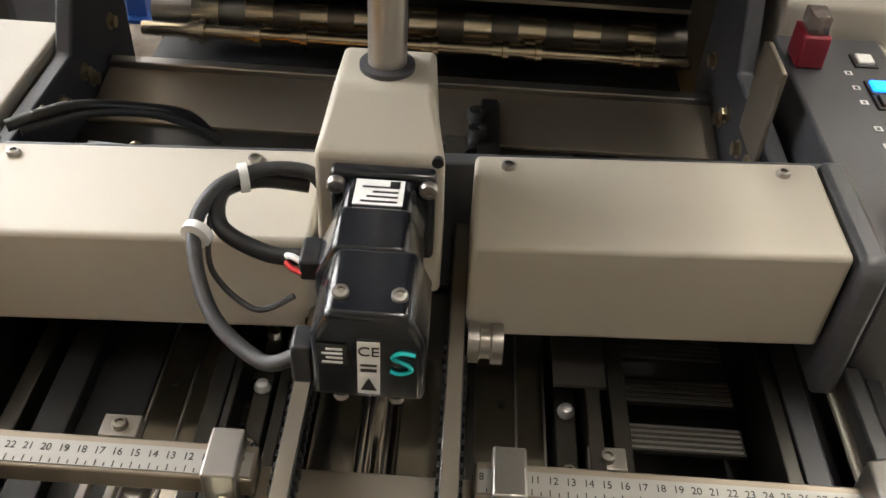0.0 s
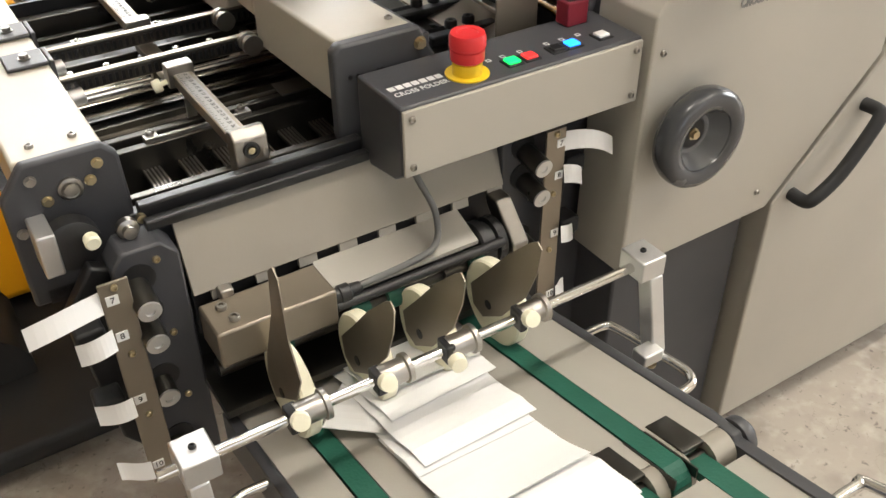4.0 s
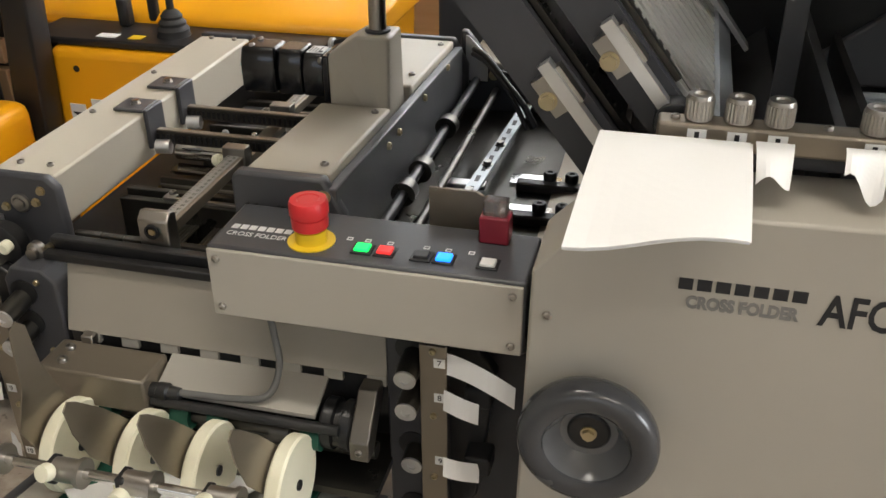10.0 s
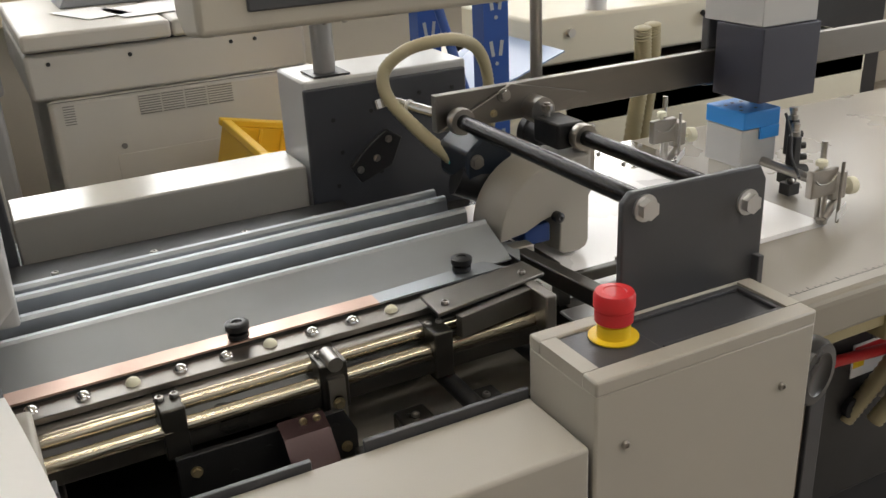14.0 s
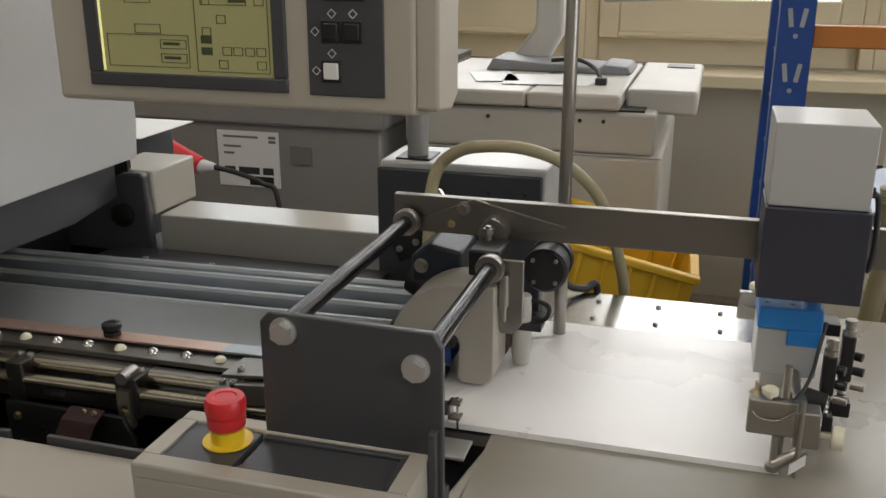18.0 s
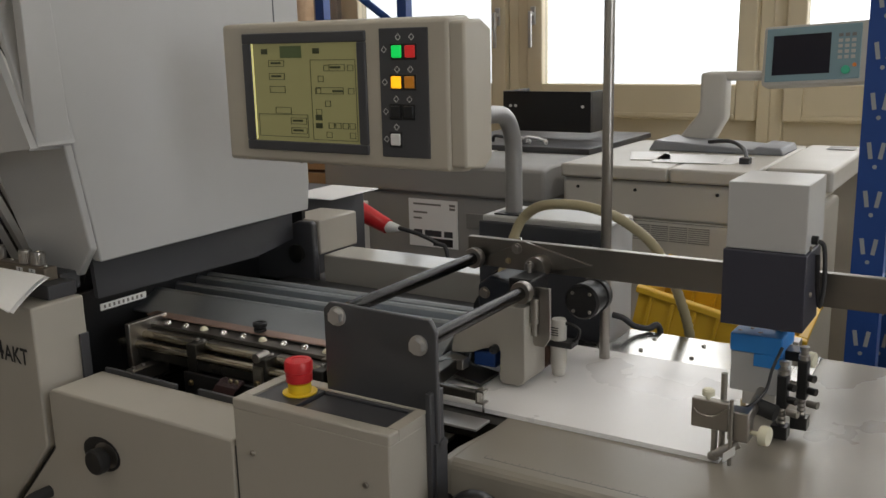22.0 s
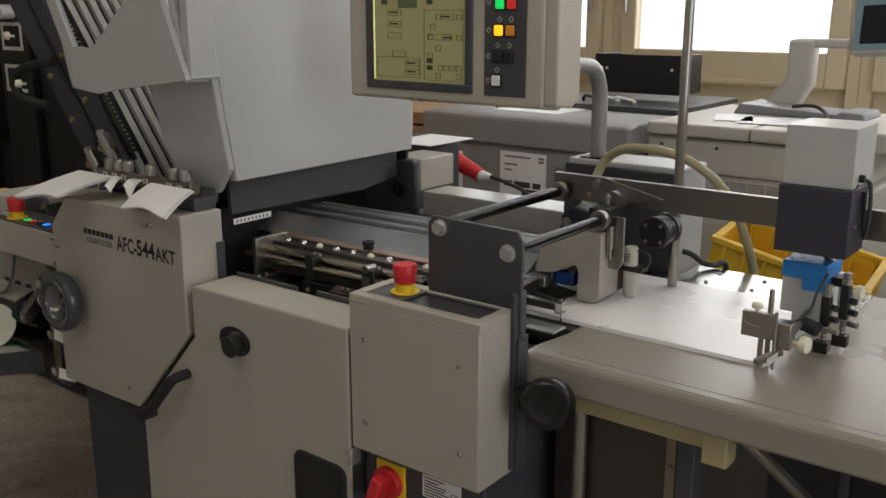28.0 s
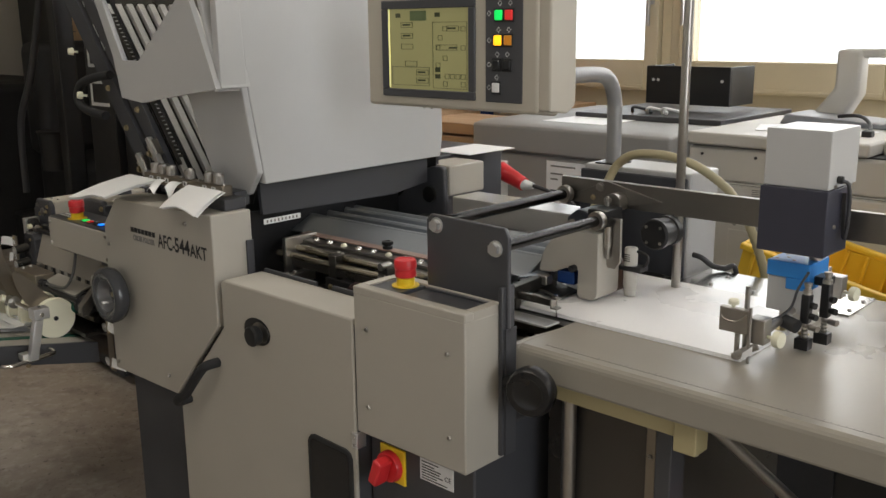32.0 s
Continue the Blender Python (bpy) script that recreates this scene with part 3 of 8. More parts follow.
def servo_motor():
    t = thing("servo_motor", "glossy black servo motor with labels and a cable", "motor", (-1.50, 0.415, 0.05))
    gloss = material("gloss_black_casting", (0.007, 0.008, 0.011), 0.22, grain=0.05, stain=0.1, stain_scale=12, coat=0.4)
    part("flange", box(-1.452, -1.4415, 0.384, 0.444, 0.046, 0.108, 0.003), gloss, t)
    part("front_body", prism([(0.390, 0.05), (0.440, 0.05), (0.441, 0.085), (0.432, 0.106), (0.397, 0.106), (0.389, 0.085)], "x", -1.482, -1.452, 0.003), gloss, t)
    part("middle_body", prism([(0.388, 0.05), (0.443, 0.05), (0.443, 0.088), (0.433, 0.110), (0.396, 0.110), (0.388, 0.088)], "x", -1.517, -1.4825, 0.003), gloss, t)
    part("end_body", prism([(0.382, 0.052), (0.438, 0.052), (0.438, 0.094), (0.430, 0.112), (0.390, 0.112), (0.382, 0.094)], "x", -1.566, -1.5175, 0.004), gloss, t)
    for y in (0.388, 0.440):
        screw(t, (-1.452, y, 0.100), (-1, 0, 0), 0.0055, STEEL)
    for y in (0.396, 0.424):
        screw(t, (-1.552, y, 0.1115), (-0.3, 0, 1), 0.0042, STEEL)
        screw(t, (-1.562, y, 0.052), (-0.3, 0, -1), 0.004, STEEL)
    lab = part("rating_label", box(-1.478, -1.456, 0.401, 0.428, 0.1062, 0.1070), LABELM, t, "white rating label")
    part("print", join(*[box(-1.476 + 0.0042 * k, -1.4745 + 0.0042 * k, 0.404, 0.424 - 0.003 * (k % 3), 0.107, 0.1072) for k in range(4)], box(-1.463, -1.457, 0.4035, 0.409, 0.107, 0.1072)), INK, lab)
    X = -1.5665
    a = part("warning_label", box(X - 0.0006, X, 0.420, 0.434, 0.078, 0.092), INK, t, "black warning label with white print")
    part("print", join(*[box(X - 0.001, X - 0.0006, 0.422, 0.432 - 0.002 * (k % 2), 0.0795 + 0.003 * k, 0.0808 + 0.003 * k) for k in range(4)]), PALEINK, a)
    b = part("approval_label", box(X - 0.0006, X, 0.404, 0.415, 0.058, 0.095), LABELM, t, "white label with black print")
    part("print", join(box(X - 0.001, X - 0.0006, 0.4055, 0.4135, 0.0745, 0.0765),
                       box(X - 0.001, X - 0.0006, 0.4055, 0.4135, 0.0785, 0.0797), turned(text_mesh("CE", 0.009, Matrix.Identity(4), 0.0002), Matrix.Translation((X - 0.0008, 0.4095, 0.0885)) @ Euler((radians(90), 0, radians(-90))).to_matrix().to_4x4()),
                       prism([(0.4055, 0.061), (0.4135, 0.061), (0.4095, 0.070)], "x", X - 0.001, X - 0.0006)), INK, b)
    part("logo", tube([(X - 0.0003, 0.393 - r, z) for r, z in ((0.006, 0.0875), (-0.001, 0.0885), (-0.005, 0.085), (-0.001, 0.0825), (0.003, 0.080), (0.004, 0.0765), (-0.001, 0.074), (-0.006, 0.0755))], 0.0012, 6, 4), TEAL, t, "teal curved logo shape")
    part("connector", box(-1.562, -1.545, 0.438, 0.449, 0.056, 0.082, 0.002), BLACK, t)
    part("plug", box(-1.50, -1.478, 0.443, 0.455, 0.068, 0.082, 0.002), BLACK, t)
    part("power_cable", tube([(-1.553, 0.448, 0.066), (-1.548, 0.468, 0.055), (-1.522, 0.499, 0.062), (-1.484, 0.515, 0.082), (-1.455, 0.508, 0.092), (-1.437, 0.486, 0.094), (-1.432, 0.462, 0.092), (-1.434, 0.452, 0.085)], 0.0043), CABLE, t, "grey sheathed cable loop")
    part("sleeve", tube([(-1.488, 0.452, 0.075), (-1.485, 0.475, 0.073), (-1.474, 0.502, 0.080), (-1.452, 0.506, 0.088), (-1.436, 0.488, 0.086), (-1.430, 0.460, 0.080)], 0.0050), BLACK, t, "black cable sleeve")
    part("thin_wire", tube([(-1.51, 0.456, 0.066), (-1.512, 0.478, 0.056), (-1.498, 0.503, 0.07), (-1.47, 0.509, 0.084)], 0.0018, 6), CABLE, t)
    part("white_wire", tube([(-1.496, 0.453, 0.078), (-1.493, 0.459, 0.079), (-1.49, 0.463, 0.077)], 0.0018, 6), LABELM, t)
    part("red_wire", tube([(-1.499, 0.453, 0.073), (-1.496, 0.459, 0.073), (-1.492, 0.463, 0.074)], 0.0018, 6), RED, t)
    for p, d in (((-1.443, 0.495, 0.092), (0.3, -0.8, 0)), ((-1.484, 0.513, 0.083), (0.8, -0.2, 0.1))):
        p, d = Vector(p), Vector(d).normalized()
        part("cable_tie", cyl(p - d * 0.0025, p + d * 0.0025, 0.0088, 14), LABELM, t, "white cable tie")
    return t


servo_motor()


# ---- cross folder: racks, ruler, side lay ----
def toothed_rail(y):
    t = thing("toothed_rail", "dark toothed steel rail running to the far beam", "rail", (-1.53, y, -0.026), "toothed rails")
    part("bar", box(-1.715, -1.352, y - 0.0055, y + 0.0055, -0.026, -0.008, 0.001), OILED, t)
    part("top_strip", box(-1.715, -1.352, y - 0.0045, y + 0.0045, -0.008, -0.0065), BRONZE, t, "worn brown top edge")
    tm = bpy.data.meshes.new("tooth")
    b = box(-0.002, 0.002, -0.0075, 0.0075, -0.022, -0.012)
    b.to_mesh(tm)
    b.free()
    tm.materials.append(BLACK)
    for k in range(44):
        o = new("tooth", tm)
        o.parent = t
        o.location = Vector((-1.708 + 0.008 * k, y, 0)) - ORG[t]
    part("roller", lathe([(0.004, -0.011), (0.013, -0.011), (0.013, -0.004), (0.010, -0.003), (0.010, 0.003), (0.013, 0.004), (0.013, 0.011), (0.004, 0.011)], (-1.462, y - 0.018, -0.012), (0, 1, 0), 20), STEEL, t, "grooved steel guide roller")
    part("clamp_plate", join(box(-1.745, -1.700, y - 0.022, y + 0.022, 0.0225, 0.027, 0.002), box(-1.700, -1.694, y - 0.022, y + 0.022, -0.03, 0.027, 0.002)), GREY, t, "dark bent clamp plate")
    hexbolt(t, (-1.722, y, 0.027), (0, 0, 1), 0.0055, STEEL)
    part("white_roller", lathe([(0.003, -0.012), (0.010, -0.010), (0.010, 0.010), (0.003, 0.012)], (-1.682, y - 0.012, -0.028), (1, 0.2, 0), 16), ALU, t, "pale guide roller")
    return t


toothed_rail(0.366)
toothed_rail(0.456)


def ruler_bar():
    t = thing("ruler_bar", "steel side lay bar with a printed centimetre scale", "ruler", (-1.56, 0.4, -0.03))
    part("bar", join(box(-1.572, -1.548, 0.112, 0.352, -0.032, -0.0175, 0.0015), box(-1.572, -1.548, 0.474, 0.72, -0.032, -0.0175, 0.0015), box(-1.574, -1.552, 0.352, 0.474, -0.042, -0.030, 0.0015)), BRONZE, t)
    rule = material("printed_rule_steel", (0.34, 0.33, 0.31), 0.45, 0.3, stain=0.2)
    for y0, y1 in ((0.114, 0.350), (0.476, 0.72)):
        part("scale_strip", box(-1.5695, -1.5535, y0, y1, -0.0175, -0.0168), rule, t, "pale steel rule with black numbers")
    left, right, m90 = [], [], Euler((0, 0, radians(-90))).to_matrix().to_4x4()
    for n in range(8, 31):
        left.append(text_mesh(str(n), 0.0068, Matrix.Translation((-1.559, 0.228 + (20 - n) * 0.01, -0.0167)) @ m90, 0.0001, 0.9))
    for n in range(9, 33):
        right.append(text_mesh(str(n), 0.0068, Matrix.Translation((-1.559, 0.612 - (22 - n) * 0.01, -0.0167)) @ m90, 0.0001, 0.9))
    for k in range(46):
        for side, y in ((left, 0.120 + 0.005 * k), (right, 0.482 + 0.005 * k)):
            side.append(box(-1.569, -1.569 + (0.004 if k % 2 == 0 else 0.0025), y - 0.0003, y + 0.0003, -0.0168, -0.0166))
    for side in (left, right):
        part("scale_print", join(*side), INK, t, "black centimetre numbers and ticks")
    for y in (0.333, 0.491):
        c = part("clamp_block", box(-1.578, -1.545, y - 0.0095, y + 0.0095, -0.034, -0.006, 0.0015), STEEL, t, "bright steel clamp block")
        part("thumb_knob", lathe([(0.003, 0), (0.003, 0.008), (0.0075, 0.008), (0.0085, 0.011), (0.0075, 0.018), (0, 0.019)], (-1.578, y - 0.002, -0.026), (-1, 0.15, -0.3), 14), IVORY, c, "ivory thumb knob")
        part("finger", box(-1.565, -1.553, y - 0.016, y - 0.012, -0.075, -0.03), STEEL, c)
    part("end_block", prism([(0.110, -0.080), (0.134, -0.080), (0.134, -0.0), (0.122, 0.004), (0.112, -0.005), (0.112, -0.045), (0.106, -0.05)], "x", -1.580, -1.542, 0.002), STEEL, t, "steel end block")
    part("hole_ring", lathe([(0.009, 0), (0.009, 0.003), (0.006, 0.003), (0.006, 0)], (-1.562, 0.112, -0.018), (0, -1, 0), 20), BLACK, t)
    hexbolt(t, (-1.562, 0.114, -0.018), (0, -1, 0), 0.0045, BRASS)
    return t


ruler_bar()


def far_beam():
    t = thing("outer_beam", "light grey covered outer beam with a dark end plate", "beam", (-1.745, 0.4, -0.05))
    part("shell", box(-1.787, -1.700, 0.1435, 0.69, -0.046, 0.022, 0.004, 3), BEIGE, t)
    for y in (0.168, 0.335, 0.50, 0.678):
        for x in (-1.763, -1.722) if y in (0.168, 0.678) else (-1.77,):
            screw(t, (x, y, 0.022), (0, 0, 1), 0.0045)
    e = part("end_plate", prism([(-1.805, -0.135), (-1.690, -0.135), (-1.688, -0.04), (-1.690, 0.012), (-1.704, 0.026), (-1.780, 0.026), (-1.806, -0.008)], "y", 0.129, 0.143, 0.004), GREYBASE, t, "dark grey chamfered end plate")
    part("far_plate", box(-1.79, -1.695, 0.691, 0.705, -0.12, 0.026, 0.004), GREYBASE, t)
    part("bearing", lathe([(0.012, 0), (0.012, 0.004), (0.009, 0.005), (0.007, 0.004), (0.007, 0.007), (0, 0.008)], (-1.742, 0.129, -0.010), (0, -1, 0), 20), STEEL, e, "steel bearing cap")
    for p in ((-1.775, 0.008), (-1.712, 0.008), (-1.722, -0.008), (-1.765, -0.018), (-1.795, -0.045)):
        hexbolt(e, (p[0], 0.129, p[1]), (0, -1, 0), 0.0045, BRASS if p[0] > -1.77 else STEEL)
    part("wheel", lathe([(0.027, 0), (0.027, 0.018), (0.023, 0.02), (0.006, 0.02), (0, 0.02)], (-1.757, 0.112, -0.054), (0, -1, 0), 30), BLACK, t, "black hand wheel")
    part("wheel_knob", lathe([(0.003, 0), (0.0075, 0.002), (0.008, 0.012), (0.006, 0.014), (0, 0.014)], (-1.742, 0.092, -0.047), (0, -1, 0), 14), IVORY, t, "small ivory knob")
    part("bracket", box(-1.790, -1.772, 0.085, 0.129, -0.075, -0.028, 0.002), ALU, t)
    part("lock_knob", lathe([(0.004, 0), (0.011, 0.002), (0.011, 0.010), (0.007, 0.012), (0.007, 0.018), (0, 0.019)], (-1.706, 0.098, -0.050), (0, -1, 0), 18), STEEL, t, "knurled steel lock knob")
    part("lock_screw", lathe([(0.005, 0), (0.005, 0.006), (0, 0.007)], (-1.690, 0.098, -0.046), (0, -1, 0), 12), BRASS, t)
    return t


far_beam()


def register_bed():
    """The bed of rails, plates and balls under the ruler."""
    t = thing("folder_bed", "oily steel bed of rails and slats under the ruler", "machine bed", (-1.52, 0.42, -0.13))
    polished = material("polished_bed_plate", (0.62, 0.60, 0.56), 0.13, 1.0, grain=0.1, stain=0.15, stain_scale=14, bump=0.01)
    part("tray", box(-1.79, -1.345, 0.129, 0.70, -0.135, -0.118), BLACK, t)
    # dark sheet added to hide the orange truck beyond the bed
    part("far_wall", box(-1.79, -1.36, 0.7055, 0.712, -0.135, -0.035), BLACK, t)
    n = 0
    for y, w, z, m in ((0.135, 0.016, -0.06, GREY), (0.152, 0.010, -0.055, OILED), (0.256, 0.012, -0.058, OILED), (0.274, 0.010, -0.052, OILED), (0.290, 0.014, -0.070, OILED),
                       (0.353, 0.006, -0.075, OILED), 
                       (0.478, 0.008, -0.062, OILED), (0.492, 0.012, -0.066, OILED), (0.510, 0.005, -0.058, OILED), (0.522, 0.012, -0.066, OILED),
                       (0.625, 0.022, -0.075, BLACK), (0.650, 0.012, -0.07, OILED), (0.685, 0.02, -0.05, OILED)):
        part("rail", box(-1.695, -1.345, y - w / 2, y + w / 2, -0.119, z, 0.001), m, t)
        n += 1
    part("shaft", cyl((-1.695, 0.412, -0.060), (-1.35, 0.412, -0.060), 0.013, 24), CHROME, t, "bright chromed shaft")
    part("mirror_plate", box(-1.69, -1.35, 0.372, 0.399, -0.078, -0.074), polished, t, "polished steel plate")
    part("mirror_plate", box(-1.69, -1.35, 0.425, 0.455, -0.078, -0.074), polished, t, "polished steel plate")
    for x0 in (-1.374, -1.415, -1.457, -1.499, -1.541, -1.583, -1.625):
        p = part("ribbed_plate", box(x0 - 0.022, x0, 0.166, 0.250, -0.092, -0.088), OILED, t, "ribbed steel plate")
        part("ribs", join(*[box(x0 - 0.0215 + 0.0045 * k, x0 - 0.0193 + 0.0045 * k, 0.168, 0.250, -0.088, -0.0862) for k in range(5)]), STEEL, p)
        q = part("ribbed_plate", box(x0 - 0.022, x0, 0.482, 0.536, -0.096, -0.092), OILED, t)
        part("ribs", join(*[box(x0 - 0.0215 + 0.0045 * k, x0 - 0.0193 + 0.0045 * k, 0.482, 0.536, -0.092, -0.0902) for k in range(5)]), STEEL, q)
    for y, z in ((0.290, -0.0665), (0.492, -0.0625)):
        for k in range(7):
            x = -1.66 + 0.048 * k
            part("ball", lathe([(0, -0.006), (0.0042, -0.0042), (0.006, 0), (0.0042, 0.0042), (0, 0.006)], (x, y, z), (0, 0, 1), 12), CHROME if k % 2 else ALU, t, "steel guide ball")
    for y in (0.268, 0.571):
        b = part("slotted_bracket", join(box(-1.62, -1.52, y - 0.011, y - 0.005, -0.06, -0.054, 0.001), box(-1.62, -1.52, y + 0.005, y + 0.011, -0.06, -0.054, 0.001), box(-1.635, -1.618, y - 0.012, y + 0.012, -0.06, -0.053, 0.001), box(-1.522, -1.505, y - 0.012, y + 0.012, -0.06, -0.053, 0.001)), STEEL, t, "slotted steel bracket")
        screw(t, (-1.626, y, -0.053), (0, 0, 1), 0.005)
        screw(t, (-1.514, y, -0.053), (0, 0, 1), 0.005)
    part("guide_strip", box(-1.46, -1.38, 0.265, 0.300, -0.0515, -0.049), BARSTEEL, t, "steel sheet guide")
    part("black_side", box(-1.695, -1.345, 0.572, 0.612, -0.119, -0.085), BLACK, t)
    for y0, y1 in ((0.303, 0.349), (0.531, 0.568)):
        part("polished_plate", box(-1.695, -1.345, y0, y1, -0.092, -0.086), polished, t, "polished flat steel plate")
        for y in (y0 - 0.001, y0 + 0.4 * (y1 - y0), y1 + 0.001):
            part("guide_wire", box(-1.695, -1.345, y - 0.0007, y + 0.0007, -0.086, -0.0835), STEEL, t, "thin bright guide wire")
        for k in range(5):
            part("plate_screw", cyl((-1.66 + 0.07 * k, y0 + 0.028, -0.086), (-1.66 + 0.07 * k, y0 + 0.028, -0.085), 0.0028, 10), OILED, t)
    return t


register_bed()


def side_frame(y0, y1, nm):
    z0 = 0.0 if nm == "near" else -0.014
    rise = [(-1.0, 0.115), (-1.06, 0.115), (-1.105, 0.045), (-1.125, z0), (-1.305, z0)] if nm == "near" else [(-1.0, 0.18), (-1.05, 0.14), (-1.118, 0.03), (-1.145, z0), (-1.285, z0), (-1.335, 0.050), (-1.345, 0.050)]
    t = thing("folder_stand", "dark grey steel side frame of the folder", "machine frame", (-1.3, (y0 + y1) / 2, FLOOR), "folder side frames")
    part("plate", prism([(-1.72, -0.20), (-1.26, -0.22), (-1.20, -0.62), (-1.10, -0.62), (-1.0, -0.3)] + rise + [(-1.345, -0.075), (-1.72, -0.075)], "y", y0, y1, 0.003), GREYBASE, t)
    for x in (-1.16,):
        part("leg", box(x - 0.025, x + 0.025, y0, y1, FLOOR, -0.62, 0.002), GREYBASE, t)
    d = 1 if y0 < 0.4 else -1
    yy = y1 if d > 0 else y0
    for x, z in ((-1.29, -0.02), (-1.225, -0.025), (-1.185, -0.04), (-1.13, -0.04), (-1.115, -0.055), (-1.05, -0.03)):
        hexbolt(t, (x, yy, z), (0, d, 0), 0.0065, BRASS)
    return t


side_frame(0.112, 0.128, "near")
side_frame(0.722, 0.738, "far")


def feed_section():
    """Sloping plate, shafts with collars and rollers where the sheet leaves the main unit."""
    t = thing("feed_rollers", "shafts with steel collars above a dark sloping plate", "feed rollers", (-1.1, 0.42, -0.09))
    part("slope_plate", prism([(-1.335, -0.090), (-1.15, -0.090), (-1.15, -0.080), (-1.335, -0.080)], "y", 0.13, 0.72, 0.001), OILED, t, "dark oiled sheet plate")
    part("upper_plate", prism([(-1.15, -0.090), (-1.078, -0.078), (-1.078, -0.064), (-1.15, -0.077)], "y", 0.13, 0.72, 0.001), BRONZE, t, "brown sheet plate")
    part("edge_bar", box(-1.078, -1.064, 0.13, 0.72, -0.075, -0.058, 0.002), STEEL, t)
    part("inlet_floor", box(-1.064, -0.86, 0.13, 0.72, -0.13, -0.12), BLACK, t)
    st = part("slotted_strip", prism([(-1.262, 0.30), (-1.244, 0.30), (-1.219, 0.69), (-1.237, 0.69)], "z", -0.056, -0.052), ZINC, t, "blue-grey slotted strip")
    for k in range(9):
        y = 0.36 + 0.034 * k
        x = -1.253 + (y - 0.30) * 0.064
        part("slot", box(x - 0.003, x + 0.003, y, y + 0.018, -0.0522, -0.0515), BLACK, st)
    for y in (0.33, 0.36, 0.45, 0.52):
        hexbolt(t, (-1.253 + (y - 0.30) * 0.064, y, -0.052), (0, 0, 1), 0.006, STEEL)
    part("cross_shaft", cyl((-1.285, 0.13, -0.045), (-1.285, 0.72, -0.045), 0.006, 14), OILED, t)
    part("cross_shaft", cyl((-1.318, 0.13, -0.03), (-1.318, 0.72, -0.03), 0.007, 14), BLACK, t)
    for y in (0.22, 0.335, 0.40):
        part("pale_guide", box(-1.30, -1.235, y - 0.010, y + 0.010, -0.064, -0.057, 0.002), ALU, t, "pale guide piece")
    for y, z in ((0.30, -0.03), (0.38, -0.035), (0.52, -0.03)):
        part("guide_roller", lathe([(0.006, -0.01), (0.016, -0.01), (0.016, 0.01), (0.006, 0.01)], (-1.318, y, z), (0, 1, 0), 18), OILED, t)
    part("wiring", tube([(-1.318, 0.70, 0.028), (-1.29, 0.66, 0.03), (-1.25, 0.62, 0.005), (-1.22, 0.60, -0.02), (-1.20, 0.59, -0.05)], 0.005, 8, 5), BLACK, t, "black wiring loom")
    part("wiring", tube([(-1.318, 0.69, 0.024), (-1.285, 0.65, 0.022), (-1.245, 0.61, -0.004), (-1.21, 0.58, -0.05)], 0.004, 8, 5), CABLE, t)
    part("pale_plate", prism([(-1.336, -0.03), (-1.300, -0.03), (-1.300, 0.012), (-1.332, 0.044), (-1.336, 0.044)], "y", 0.7175, 0.7205), ALU, t, "pale screwed plate")
    warm = material("warm_polished_shaft", (0.70, 0.62, 0.48), 0.2, 1.0, grain=0.1, stain=0.15)
    part("shaft", cyl((-0.972, 0.13, -0.078), (-0.972, 0.72, -0.078), 0.008, 18), warm, t)
    for y in (0.175, 0.195, 0.30, 0.335, 0.41, 0.55, 0.60, 0.66):
        part("collar", lathe([(0.0075, -0.009), (0.014, -0.009), (0.014, -0.003), (0.011, -0.002), (0.011, 0.009), (0.0075, 0.009)], (-0.972, y, -0.078), (0, 1, 0), 18), warm, t, "steel collar")
    for rx, rz, n in ((-0.922, -0.080, 9), (-0.885, 0.012, 9)):
        core = part("roller_core", cyl((rx, 0.13, rz), (rx, 0.72, rz), 0.019, 24), BARSTEEL, t, "dull steel roller")
        for k in range(n):
            y = 0.165 + 0.06 * k
            part("roller_sleeve", cyl((rx, y, rz), (rx, y + 0.030, rz), 0.0215, 24), warm, core, "bright roller sleeve")
    part("outlet_plate", prism([(-0.925, -0.046), (-0.86, -0.034), (-0.86, -0.028), (-0.925, -0.040)], "y", 0.13, 0.72, 0.001), STEEL, t, "bright outlet plate")
    part("rear_wall", box(-0.86, -0.85, 0.13, 0.72, -0.3, 0.16), BLACK, t)
    for y, x in ((0.345, -1.150), (0.44, -1.150)):
        b = part("latch_bar", box(x - 0.05, x + 0.07, y - 0.010, y + 0.010, -0.080, -0.066, 0.003), BLACK, t, "black latch bar with two knobs")
        # bright plate put in for a reflection on the slope plate
        part("shiny_plate", box(x - 0.062, x + 0.01, y + 0.010, y + 0.040, -0.079, -0.0755), CHROME, t, "bright plate standing in for a reflection on the slope plate")
        for dx in (-0.006, 0.024):
            part("latch_knob", lathe([(0.0095, 0), (0.0095, 0.008), (0.0075, 0.011), (0.004, 0.011), (0.003, 0.009), (0, 0.009)], (x + dx, y + 0.012, -0.066), (0, 0, 1), 16), BLACK, b)
    part("bracket_plate", prism([(-1.24, -0.02), (-1.18, -0.02), (-1.18, 0.062), (-1.19, 0.067), (-1.24, 0.067)], "y", 0.1285, 0.1325, 0.001), BRONZE, t, "brown bracket plate")
    return t


feed_section()


def back_cover():
    t = thing("rear_cover", "cream sheet cover on the far side of the folder", "cover", (-1.22, 0.80, -0.06))
    part("shell", box(-1.34, -1.10, 0.742, 0.90, -0.06, -0.006, 0.004), BEIGE, t)
    screw(t, (-1.33, 0.77, -0.006), (0, 0, 1), 0.005)
    return t


back_cover()

